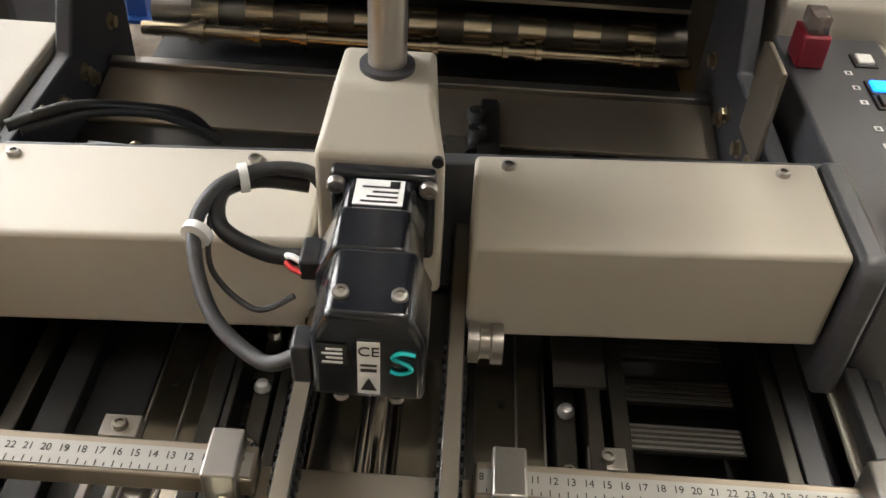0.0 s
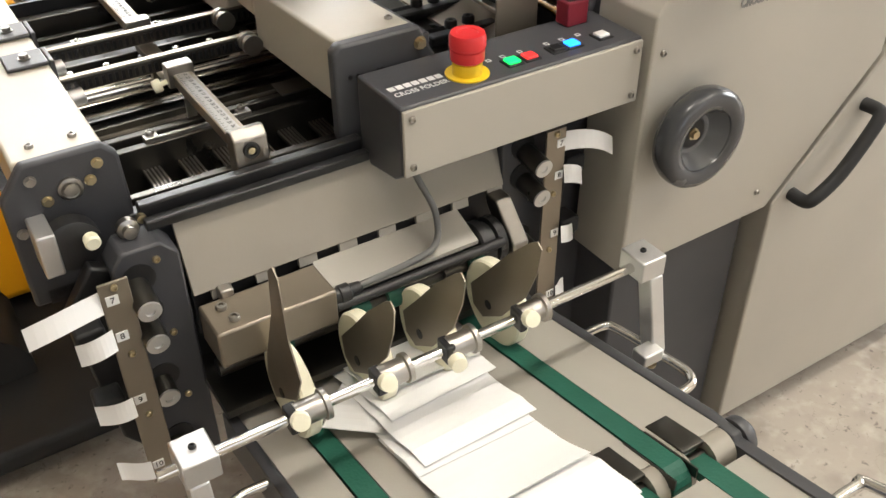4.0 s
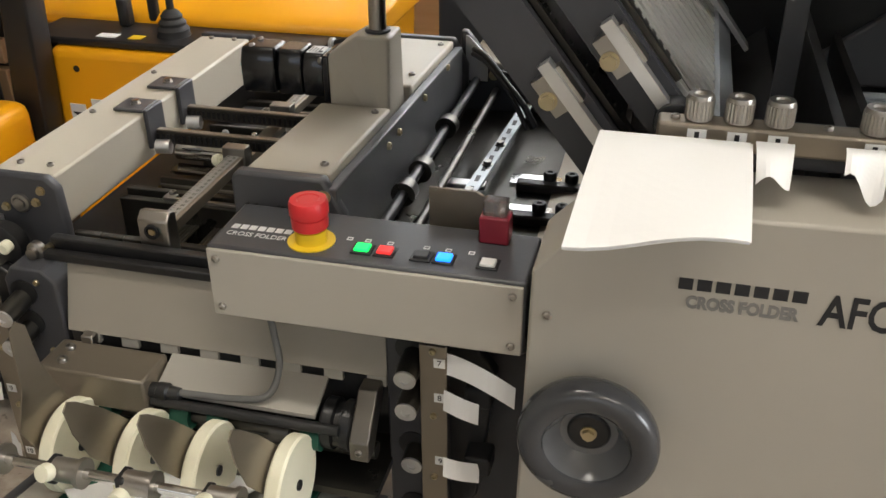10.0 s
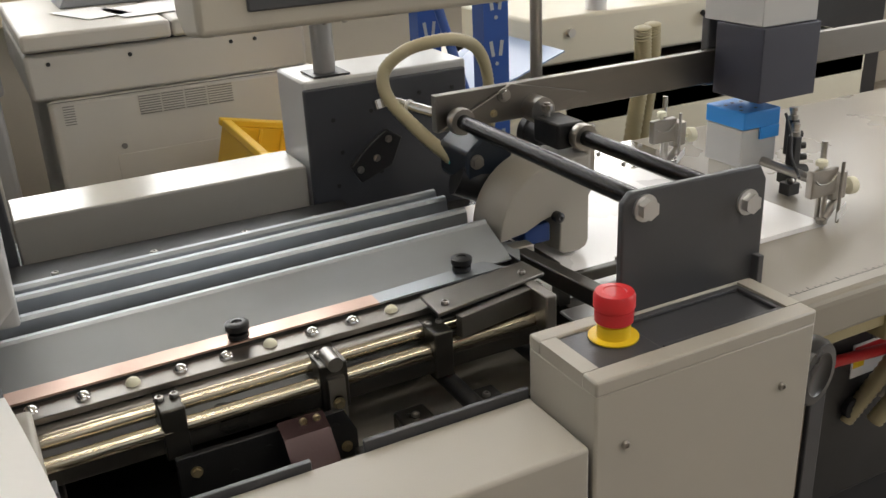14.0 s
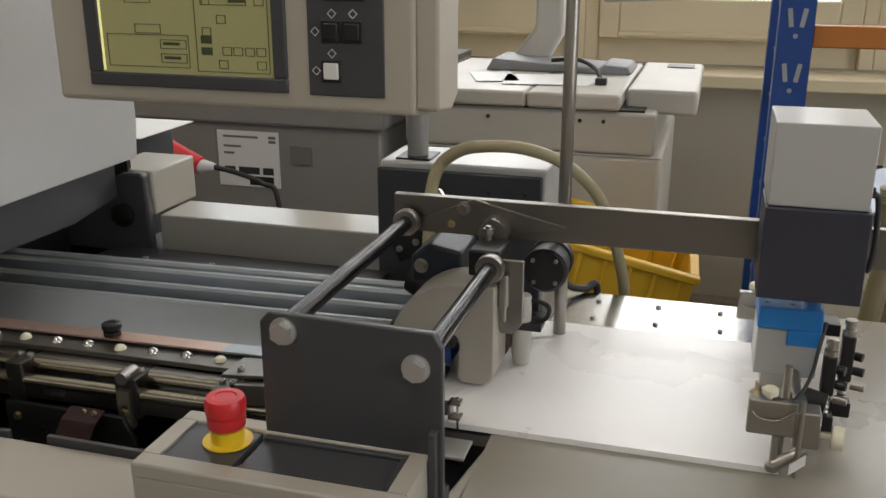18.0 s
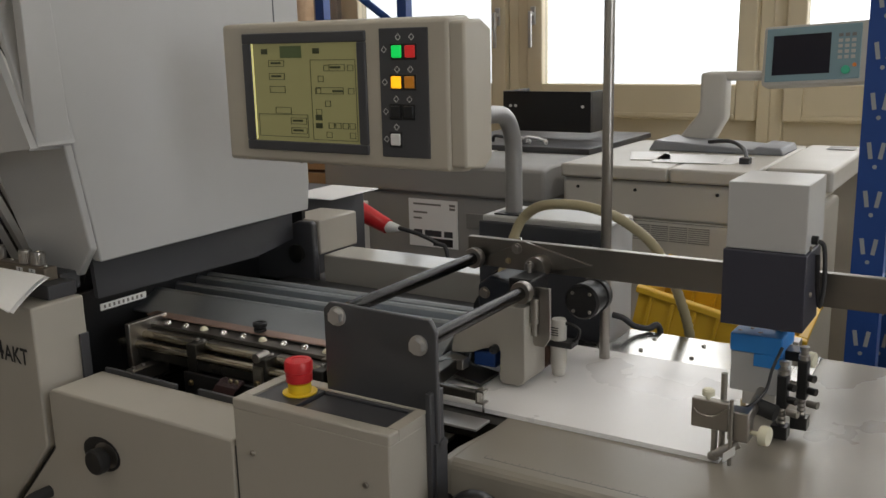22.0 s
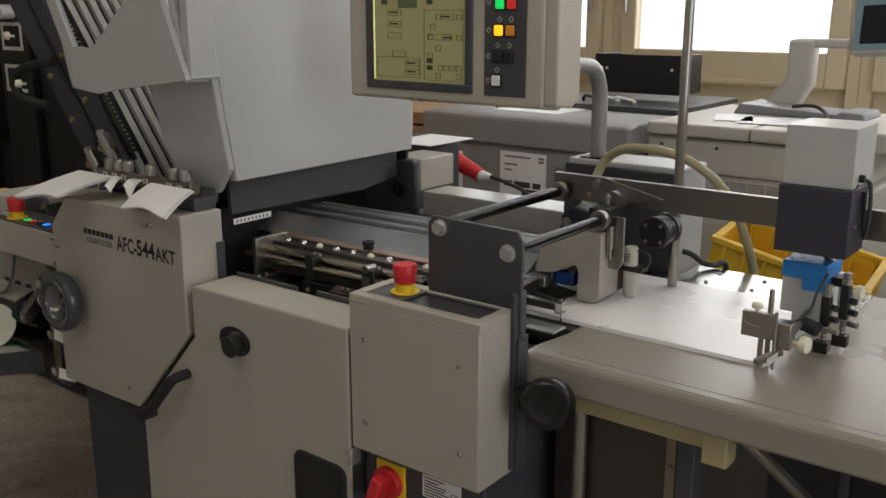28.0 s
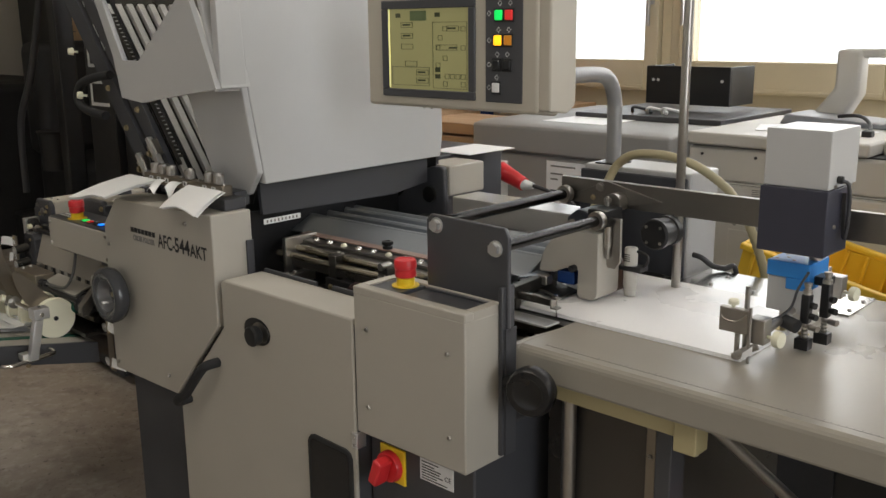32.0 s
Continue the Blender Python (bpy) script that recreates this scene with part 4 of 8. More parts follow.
# ---- delivery side ----
def guide_column(side):
    """The dark casting with its knobs, numbered brown strip and paper tabs."""
    s = 1 if side == "right" else -1
    cx = -1.239 if s > 0 else -1.702
    t = thing("guide_column", "dark casting with knurled knobs and a numbered strip", "guide column", (cx, 0.08, -0.37), "delivery guide columns")
    part("casting", prism([(cx - 0.034, -0.37), (cx + 0.034, -0.37), (cx + 0.034, -0.075), (cx + 0.018, -0.058), (cx - 0.022, -0.058), (cx - 0.034, -0.075)], "y", 0.062, 0.10, 0.003), GREYBASE, t)
    xk = -1.2405 if s > 0 else -1.7165
    sx = -1.2135 if s > 0 else -1.741
    for i, z in enumerate((-0.103, -0.145, -0.235, -0.327)):
        part("knob_recess", cyl((xk - s * 0.004, 0.0625, z + 0.012), (xk - s * 0.004, 0.0605, z + 0.012), 0.017, 20), BLACK, t)
        long = 0.045 if i < 2 else 0.030
        k = part("adjuster_knob", lathe([(0.0125, 0), (0.0125, long - 0.01), (0.0122, long - 0.006), (0.0115, long), (0.006, long), (0.005, long - 0.002), (0, long - 0.002)], (xk, 0.070, z + 0.004), (0, -1, -0.12), 22), OILED, t, "dark knurled adjuster knob")
        part("knob_face", lathe([(0.0118, 0), (0.0118, 0.0025), (0.005, 0.003), (0.0045, 0.001), (0, 0.001)], (xk, 0.070 - long, z + 0.004 - 0.12 * long), (0, -1, -0.12), 22), ALU, k, "bright dial face")
    for z in (-0.075, -0.17, -0.26):
        screw(t, (cx + s * 0.0 + 0.01, 0.062, z), (0, -1, 0), 0.004, BRASS)
    strip = prism([(sx - 0.0145, -0.066), (sx + 0.0145, -0.066), (sx + 0.0145 - 0.006 * s * -1 * 0, -0.345), (sx - 0.0145, -0.345)], "y", 0.0365, 0.040, 0.001)
    st = part("number_strip", strip, BRONZE, t, "brown metal strip with numbers 7 to 10")
    for n, z in ((7, -0.086), (8, -0.131), (9, -0.218), (10, -0.318)):
        lx = sx + 0.007 * (1 if s > 0 else -0.6)
        part("number_tag", box(lx - 0.006, lx + 0.006, 0.0355, 0.0366, z - 0.0055, z + 0.0055), LABELM, st, "white tag with a black number")
        part("number", text_mesh(str(n), 0.010, Matrix.Translation((lx, 0.0353, z)) @ FRONT, 0.0002), INK, st)
    for z in (-0.072, -0.156, -0.242, -0.336):
        screw(st, (sx, 0.0365, z), (0, -1, 0), 0.0038, BRASS)
    part("arm", prism([(cx + s * 0.02, -0.36), (cx + s * 0.065, -0.30), (cx + s * 0.085, -0.12), (cx + s * 0.05, -0.07), (cx + s * 0.03, -0.08)], "y", 0.075, 0.092, 0.003), BLACK, t, "black curved side casting")
    for z in (-0.135, -0.23):
        part("stop_pad", box(cx + s * 0.055, cx + s * 0.085, 0.048, 0.08, z - 0.014, z + 0.012, 0.004), RUBBER, t)
    for i, (z, ln) in enumerate(((-0.088, 0.075), (-0.133, 0.036), (-0.222, 0.036), (-0.318, 0.032))):
        nseg = 8
        rows = []
        for k in range(nseg + 1):
            u = k / nseg
            x = sx + s * (0.012 + ln * u)
            dz = -0.35 * ln * u * u * (1 if s > 0 else 0.25) + (0.004 * math.sin(3 * u + i))
            dy = -0.012 * math.sin(u * 2.4 + i * 0.7)
            rows.append([(x, 0.042 + dy, z + dz + 0.012), (x, 0.042 + dy - 0.002, z + dz), (x, 0.042 + dy - 0.004, z + dz - 0.012)])
        bm = bmesh.new()
        vs = [[[bm.verts.new((p[0], p[1] + e, p[2])) for p in r] for r in rows] for e in (0.0, 0.0005)]
        for k in range(nseg):
            for q in range(2):
                bm.faces.new((vs[0][k][q], vs[0][k][q + 1], vs[0][k + 1][q + 1], vs[0][k + 1][q]))
                bm.faces.new((vs[1][k][q], vs[1][k + 1][q], vs[1][k + 1][q + 1], vs[1][k][q + 1]))
        solo("paper_tab", bm, PAPER, "white folded paper strip stuck behind the number strip", "paper", "paper tabs", at=(sx, 0.042, z))
    return t


guide_column("left")
guide_column("right")


def front_guard():
    t = thing("front_guard", "taupe sheet guard across the front of the folder", "guard", (-1.47, 0.07, -0.16))
    part("face", prism([(0.060, -0.135), (0.066, -0.135), (0.090, -0.062), (0.115, -0.056), (0.115, -0.051), (0.086, -0.057)], "x", -1.664, -1.272, 0.001), TAUPE, t)
    part("upper_rail", box(-1.69, -1.44, 0.097, 0.110, -0.050, -0.034, 0.002), BLACK, t, "dark rail")
    part("lower_rail", box(-1.69, -1.44, 0.080, 0.092, -0.055, -0.044, 0.002), BLACK, t)
    for k in range(8):
        x = -1.645 + 0.050 * k
        part("comb_tooth", prism([(0.0615, -0.136), (0.0655, -0.136), (0.0655, -0.147), (0.060, -0.147)], "x", x, x + 0.022), TABLEB, t, "pale tooth between dark slots")
    # black backing gives the open slots their dark
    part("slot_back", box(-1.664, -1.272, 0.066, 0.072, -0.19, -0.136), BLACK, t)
    part("lower_plate", prism([(0.014, -0.163), (0.0605, -0.1455), (0.0605, -0.150), (0.014, -0.168)], "x", -1.53, -1.340), TABLEB, t, "cream sloping lower plate")
    return t


front_guard()


def gripper_drive():
    t = thing("drive_box", "brown steel motor box with a black plug", "drive box", (-1.6, 0.02, -0.19))
    part("box", box(-1.665, -1.532, -0.004, 0.052, -0.186, -0.141, 0.003), BRONZE, t)
    for p in ((-1.645, 0.035), (-1.640, 0.012)):
        screw(t, (p[0], p[1], -0.141), (0, 0, 1), 0.006)
    part("clip", box(-1.64, -1.625, 0.048, 0.062, -0.145, -0.132, 0.002), STEEL, t)
    part("plug", lathe([(0.009, 0), (0.009, 0.008), (0.0105, 0.009), (0.0105, 0.020), (0.008, 0.022), (0.007, 0.034), (0.005, 0.036)], (-1.532, 0.012, -0.162), (1, 0, 0), 16), BLACK, t, "black round plug")
    return t


gripper_drive()


def roller_shafts():
    t = thing("exit_rollers", "dark shafts with green belts at the folder's mouth", "rollers", (-1.47, 0.03, -0.24))
    part("shaft", cyl((-1.66, 0.018, -0.195), (-1.28, 0.018, -0.195), 0.008, 16), OILED, t)
    part("shaft", cyl((-1.66, 0.04, -0.222), (-1.28, 0.04, -0.222), 0.010, 16), OILED, t)
    part("black_pipe", cyl((-1.53, 0.006, -0.172), (-1.31, 0.006, -0.172), 0.006, 14), BLACK, t)
    for x in (-1.595, -1.50, -1.455, -1.38, -1.345):
        part("belt_roller", cyl((x - 0.011, 0.018, -0.195), (x + 0.011, 0.018, -0.195), 0.016, 20), GREEN if x != -1.38 else OILED, t)
    b = part("drum", lathe([(0.006, 0), (0.026, 0), (0.029, 0.003), (0.029, 0.014), (0.024, 0.016), (0.024, 0.022), (0.029, 0.024), (0.029, 0.034), (0.026, 0.037), (0.006, 0.037)], (-1.336, 0.034, -0.186), (1, 0, 0), 36), BLACK, t, "black drilled end drum")
    for k in range(14):
        a = k * math.pi / 7
        c, n = Vector((-1.307, 0.034, -0.186)), Vector((0, math.cos(a), math.sin(a)))
        part("drum_hole", cyl(c + n * 0.0285, c + n * 0.0293, 0.0026, 10), RUBBER, b)
    part("tension_bar", prism([(-0.0, -0.205), (0.018, -0.205), (0.06, -0.150), (0.06, -0.138), (0.04, -0.138), (0.0, -0.180)], "x", -1.298, -1.276, 0.002), BARSTEEL, t, "aluminium bar")
    screw(t, (-1.287, 0.0, -0.192), (0, -1, 0), 0.004)
    # black sheet stands in for the dark interior of the mouth
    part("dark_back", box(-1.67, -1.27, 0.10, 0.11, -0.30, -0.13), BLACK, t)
    part("inner_floor", box(-1.67, -1.27, 0.0, 0.10, -0.26, -0.25), OILED, t)
    return t


roller_shafts()



def z_first(y):
    """The first table's deck, which rises slightly outwards."""
    return -0.207 - 0.2 * (y + 0.33)


def z_second(y):
    return -0.212 + 0.19 * (-0.37 - y)


def belt_table():
    t = thing("delivery_table", "grey-beige belt delivery table with green belts", "conveyor table", (-1.467, -0.15, -0.30))

    def slab(a, b, top, bot, ya=-0.318, yb=0.03):
        return prism([(ya, z_first(ya) + bot), (ya, z_first(ya) + top), (yb, z_first(yb) + top), (yb, z_first(yb) + bot)], "x", a, b)
    for a, b in ((-1.655, -1.6125), (-1.5855, -1.3685), (-1.3415, -1.28)):
        part("deck_strip", slab(a, b, 0.0, -0.012), TABLEB, t, "grey-beige enamelled deck strip")
    hy, hz = -0.328, -0.227
    for x in (-1.599, -1.355):
        part("belt_channel", slab(x - 0.0135, x + 0.0135, -0.006, -0.012, -0.30), OILED, t)
        arc = [(hy + 0.0212 * math.cos(a), hz + 0.0212 * math.sin(a)) for a in [radians(95 + 17 * k) for k in range(11)]]
        inner = [(hy + 0.0192 * math.cos(a), hz + 0.0192 * math.sin(a)) for a in [radians(95 + 17 * k) for k in range(11)]]
        part("belt", prism([(0.03, z_first(0.03) + 0.002)] + [arc[0]] + arc[1:] + inner[::-1] + [(0.03, z_first(0.03) - 0.001)], "x", x - 0.0115, x + 0.0115), GREEN, t, "green rubber belt")
        for s in (-1, 1):
            part("belt_edge", slab(x + s * 0.0135 - 0.001, x + s * 0.0135 + 0.001, 0.001, -0.012, -0.35, -0.28), OILED, t)
    for x in (-1.662, -1.273):
        part("side_rail", prism([(0.03, z_first(0.03) - 0.055), (0.03, z_first(0.03) + 0.002), (-0.30, z_first(-0.30) + 0.002), (-0.335, z_first(-0.33) - 0.002), (-0.352, hz - 0.005), (-0.335, hz - 0.022), (-0.30, hz - 0.03)], "x", x - 0.0065, x + 0.0065, 0.002), GREY, t, "dark grey side rail")
    for a, b in ((-1.653, -1.632 - 0.013), (-1.631 + 0.016, -1.6125), (-1.5855, -1.563 - 0.013), (-1.548, -1.411), (-1.384, -1.3685), (-1.3415, -1.336), (-1.308, -1.282)):
        part("nose_segment", cyl((a, hy, hz), (b, hy, hz), 0.0195, 24), TABLEM, t, "grey-beige rounded nose segment")
    part("nose_shaft", cyl((-1.68, hy, hz), (-1.255, hy, hz), 0.009, 14), OILED, t)
    for s, x in ((-1, -1.669), (1, -1.266)):
        h = part("hinge_disc", cyl((x, hy, hz), (x + s * 0.012, hy, hz), 0.021, 26, w=0.002), GREY, t, "grey round hinge bearing")
        part("hinge_cap", cyl((x + s * 0.012, hy, hz), (x + s * 0.018, hy, hz), 0.013, 22), BLACK, h)
        part("spacer", cyl((x - s * 0.002, hy, hz), (x - s * 0.012, hy, hz), 0.014, 22), BRASS, h)
        zl = -0.262
        part("side_loop", tube([(x, -0.10, zl), (x + s * 0.03, -0.10, zl), (x + s * 0.042, -0.115, zl), (x + s * 0.058, -0.20, zl), (x + s * 0.055, -0.222, zl), (x + s * 0.04, -0.23, zl), (x, -0.23, zl)], 0.0055, 10, 5), CHROME, t, "bent chromed side loop")
        screw(t, (x + s * 0.045, -0.17, zl - 0.012), (0, 0, -1), 0.006, BRASS)
    return t


belt_table()


def lower_table():
    t = thing("stacking_table", "grey-beige stacking belt table with green belts", "conveyor table", (-1.467, -0.6, -0.28))
    zz = z_second
    ya, yb = -0.355, -1.12

    def slab(x0, x1, top, bot, m, nm, label="", y0=ya):
        return part(nm, prism([(y0, zz(y0) + bot), (y0, zz(y0) + top), (yb, zz(yb) + top), (yb, zz(yb) + bot)], "x", x0, x1), m, t, label)
    for a, b in ((-1.654, -1.643), (-1.619, -1.575), (-1.551, -1.409), (-1.385, -1.334), (-1.310, -1.281)):
        slab(a, b, 0.0, -0.012, TABLEB, "deck_strip", "grey-beige enamelled deck strip")
    for x in (-1.631, -1.563, -1.397, -1.322):
        slab(x - 0.012, x + 0.012, 0.001, -0.010, GREEN, "belt", "green rubber belt", -0.322)
        part("belt_guard", prism([(-0.275, -0.222), (-0.275, -0.2165), (-0.316, -0.2075), (-0.326, -0.2065), (-0.326, -0.212)], "x", x - 0.014, x + 0.014, 0.001), OILED, t, "dark steel guard plate")
    for x in (-1.661, -1.274):
        slab(x - 0.0068, x + 0.0068, 0.003, -0.05, GREY, "side_rail", "dark grey side rail", -0.335)
    for s, x in ((-1, -1.668), (1, -1.267)):
        part("side_handle", tube([(x, -0.44, zz(-0.44) - 0.01), (x + s * 0.038, -0.44, zz(-0.44) - 0.01), (x + s * 0.050, -0.452, zz(-0.45) - 0.01), (x + s * 0.075, -0.62, zz(-0.62) - 0.01), (x + s * 0.09, -0.75, zz(-0.75) - 0.01), (x + s * 0.085, -0.79, zz(-0.79) - 0.01), (x, -0.80, zz(-0.8) - 0.01)], 0.0058, 10, 5), CHROME, t, "bent chromed handle")
        for y in (-0.40, -0.42):
            screw(t, (x, y, zz(y) - 0.03), (s, 0, 0), 0.005, BRASS)
    part("cross_bar", box(-1.655, -1.28, -0.70, -0.66, -0.20, -0.166), GREY, t)


lower_table()


def wheel_shaft():
    t = thing("press_wheel_shaft", "chromed shaft carrying ivory press wheels", "wheel shaft", (-1.485, -0.132, -0.27))
    c = (-0.132, -0.153)
    part("shaft", cyl((-1.772, *c), (-1.20, *c), 0.0055, 16, w=0.001), CHROME, t)
    wy, wz = -0.040, -0.213
    for xw, xc, xk, tall in ((-1.608, -1.626, -1.645, 1), (-1.520, -1.538, -1.555, 0), (-1.442, -1.461, -1.477, 0), (-1.350, -1.373, -1.388, 0)):
        w = part("press_wheel", lathe([(0.007, -0.009), (0.040, -0.009), (0.051, -0.0085), (0.053, -0.006), (0.053, 0.006), (0.051, 0.0085), (0.040, 0.009), (0.007, 0.009)], (xw, wy, wz), (1, 0, 0), 48), IVORY, t, "ivory nylon press wheel")
        part("axle", cyl((xw - 0.013, wy, wz), (xw + 0.011, wy, wz), 0.006, 12), BLACK, w)
        k = part("collar", lathe([(0.006, -0.016), (0.0125, -0.016), (0.0125, 0.010), (0.0155, 0.011), (0.0155, 0.016), (0.006, 0.016)], (xc, *c), (1, 0, 0), 22), STEEL, t, "turned steel collar")
        part("clamp", box(xk - 0.006, xc - 0.012, c[0] - 0.011, c[0] + 0.010, c[1] - 0.012, c[1] + 0.011, 0.002), BLACK, k)
        low = xk == -1.477
        part("thumb_knob", lathe([(0.004, 0), (0.004, 0.006), (0.0085, 0.006), (0.0095, 0.009), (0.0085, 0.017), (0, 0.018)], (xk + 0.003, c[0] - 0.006, c[1] + (-0.006 if low else 0.004)), (-0.15, -1, 0.1 if low else 0.5), 14), IVORY, k, "ivory thumb knob")
        f = xw - 0.0115
        if tall:
            prof = [(-0.052, -0.046), (-0.064, -0.034), (-0.075, -0.042), (-0.080, -0.11), (-0.098, -0.15), (-0.08, -0.19), (-0.018, -0.237), (-0.004, -0.215), (-0.012, -0.18), (-0.045, -0.10)]
        else:
            prof = [(-0.004, -0.205), (-0.035, -0.168), (-0.075, -0.118), (-0.110, -0.082), (-0.121, -0.074), (-0.129, -0.080), (-0.124, -0.112), (-0.108, -0.155), (-0.066, -0.212), (-0.03, -0.238), (-0.010, -0.232)]
        part("fin", prism(prof, "x", f - 0.0008, f + 0.0008), BRONZE, t, "thin brown sheet metal fin")
    for s, x in ((-1, -1.737), (1, -1.219)):
        b = part("end_clamp", box(x - 0.017, x + 0.017, -0.150, -0.112, -0.165, -0.138, 0.002), ALU, t, "cast aluminium end clamp")
        part("arm", prism([(-0.150, -0.165), (-0.128, -0.165), (-0.150, -0.262), (-0.172, -0.262)], "x", x + s * 0.006 - 0.009, x + s * 0.006 + 0.010, 0.002), ALU, b)
        part("foot", box(x - s * 0.012 - 0.014, x - s * 0.012 + 0.014, -0.182, -0.160, -0.262, -0.246, 0.002), ALU, b)
        screw(b, (x, -0.13, -0.138), (0, 0, 1), 0.0035, BLACK)
    return t


wheel_shaft()


# ---- paper on the delivery ----
PILE = {}


def ground(y):
    a = z_first(y) + 0.003
    b = z_second(y) + 0.002
    return a if y > -0.31 else b if y < -0.365 else max(a, b, -0.2035)


def folded_sheet(cx, y_front, turn, length=0.165, width=0.136, gap=0.0006):
    """A folded sheet: two leaves lying on the sheets that came before it."""
    n = 12
    m = Matrix.Translation((cx, y_front, 0)) @ Euler((0, 0, radians(turn))).to_matrix().to_4x4()
    prof = []
    for i in range(n + 1):
        y = y_front + length * i / n
        k = round(y / 0.005)
        prof.append(max(PILE.get(k + d, ground(y)) for d in (-1, 0, 1)) + gap)
    # paper is stiff: it bridges dips and sags only a little
    for _ in range(6):
        prof = [prof[0]] + [max(prof[i], (prof[i - 1] + prof[i + 1]) / 2 - 0.0005) for i in range(1, n)] + [prof[n]]
    leaves = []
    for lay in (0, 1):
        grid = []
        for i in range(n + 1):
            u = i / n
            z = prof[i] + 0.0003 + lay * (0.0004 + 0.0006 * (1 - u))
            grid.append([m @ Vector((w * width, u * length, z + random.uniform(0, 0.0001))) for w in (-0.5, -0.17, 0.17, 0.5)])
        leaves.append(sheet_solid(grid, 0.0003))
    bm = join(*leaves)
    for k in range(round(y_front / 0.005), round((y_front + length) / 0.005) + 1):
        i = min(n, max(0, round((k * 0.005 - y_front) / length * n)))
        PILE[k] = max(PILE.get(k, -9), prof[i] + 0.0012)
    return solo("folded_sheet", bm, PAPER, "white folded paper sheet lying in a shingled stream", "paper sheet", "delivered paper sheets")


random.seed(5)
for i, (y, dx, turn) in enumerate(((-0.98, 0, 1), (-0.94, 0.006, -2), (-0.90, -0.004, 3), (-0.865, 0.003, -1), (-0.83, 0.0, 2), (-0.80, -0.006, -2), (-0.77, 0.004, 1), (-0.74, -0.003, -1), (-0.715, 0.002, 2),
                                   (-0.69, -0.005, 0), (-0.67, 0.002, -1), (-0.652, -0.004, 1), (-0.635, 0.003, -2), (-0.618, -0.006, 0.5), (-0.603, 0.0, -0.5), (-0.590, -0.004, 1.0), (-0.575, 0.018, 9),
                                   (-0.513, -0.006, -0.5), (-0.505, 0.022, 12), (-0.478, -0.002, 0.3), (-0.463, -0.004, -0.4), (-0.454, -0.001, 0.2), (-0.438, 0.0, -0.3), (-0.394, 0.003, 0.4), (-0.352, 0.004, -0.2), (-0.288, 0.0, 0.4),
                                   (-0.205, 0.0, -0.8))):
    folded_sheet(-1.487 + dx + random.uniform(-0.002, 0.002), y, turn)
folded_sheet(-1.560, -0.115, -40, 0.13, 0.10, 0.002)
folded_sheet(-1.478, -0.198, 1, 0.16, 0.134, 0.002)
folded_sheet(-1.470, -0.118, 3, 0.15, 0.134, 0.002)
folded_sheet(-1.470, -0.085, -2, 0.12, 0.130, 0.002)

# ---- main folding unit ----
def main_panel():
    t = thing("side_panel_cover", "light grey enamelled side cover with printed model name", "machine cover", (-0.89, 0.05, -0.30))
    out = [(-1.118, -0.301), (-0.838, -0.296), (-0.653, -0.097), (-0.653, 0.139), (-1.046, 0.130), (-1.111, 0.061)]
    part("shell", prism(out, "y", 0.0, 0.098, 0.0035, 3), PANEL, t)
    # dark strip put in for the shadow on the light side face
    part("edge_strip", box(-0.6525, -0.648, 0.080, 0.0975, -0.01, 0.075, 0.001), GREY, t, "dark strip standing in for shadow along the edge")
    for x, z in ((-1.095, 0.015), (-0.866, -0.258), (-0.751, 0.109), (-1.098, -0.28)):
        screw(t, (x, 0.0, z), (0, -1, 0), 0.0045)
    part("model_lettering", fit_text("AFC-", -0.868, -0.7985, 0.0405, 0.0725, -0.0006, 0.02), INK, t, "black printed model letters")
    part("model_lettering", fit_text("544", -0.7985, -0.740, 0.0405, 0.0745, -0.0006, 0.025), INK, t)
    part("model_lettering", fit_text("AKT", -0.7395, -0.675, 0.0405, 0.0685, -0.0006, 0.02), INK, t)
    for k in range(7):
        part("brand_bar", box(-0.984 + 0.0155 * k, -0.972 + 0.0155 * k, -0.0008, 0.0, 0.0605, 0.0715), INK, t, "dark printed mark")
    part("lettering", text_mesh("CROSS FOLDER", 0.0165, Matrix.Translation((-0.930, -0.0004, 0.0475)) @ FRONT, 0.0003, 0.80, 0.0008), GREYINK, t, "grey printed words")
    return t


main_panel()


def hand_wheel():
    p = (-1.047, -0.008, -0.095)
    t = thing("hand_wheel", "dark grey dished hand wheel with a steel bolt", "hand wheel", p)
    part("rim", lathe([(0.016, 0.0), (0.024, 0.004), (0.056, 0.006), (0.062, 0.010), (0.0655, 0.018), (0.0665, 0.026), (0.0655, 0.034), (0.062, 0.0395), (0.056, 0.042), (0.046, 0.0405), (0.0415, 0.038), (0.040, 0.034)], p, (0, -1, 0), 56, False), material("dark_grey_rim_plastic", (0.048, 0.050, 0.056), 0.24, stain=0.08, coat=0.3), t)
    part("dish", lathe([(0.0405, 0.036), (0.037, 0.028), (0.027, 0.014), (0.021, 0.0125), (0.016, 0.0125)], p, (0, -1, 0), 48, False), GLOSSGREY, t, "glossy dished centre")
    part("hub", lathe([(0.0205, 0.010), (0.0205, 0.014), (0.0185, 0.0155), (0.0, 0.0155)], p, (0, -1, 0), 32), BLACK, t)
    hexbolt(t, (p[0], p[1] - 0.0155, p[2]), (0, -1, 0), 0.006, BRASS)
    part("spindle", cyl((p[0], 0.003, p[2]), (p[0], p[1], p[2]), 0.015), BLACK, t)
    return t


hand_wheel()


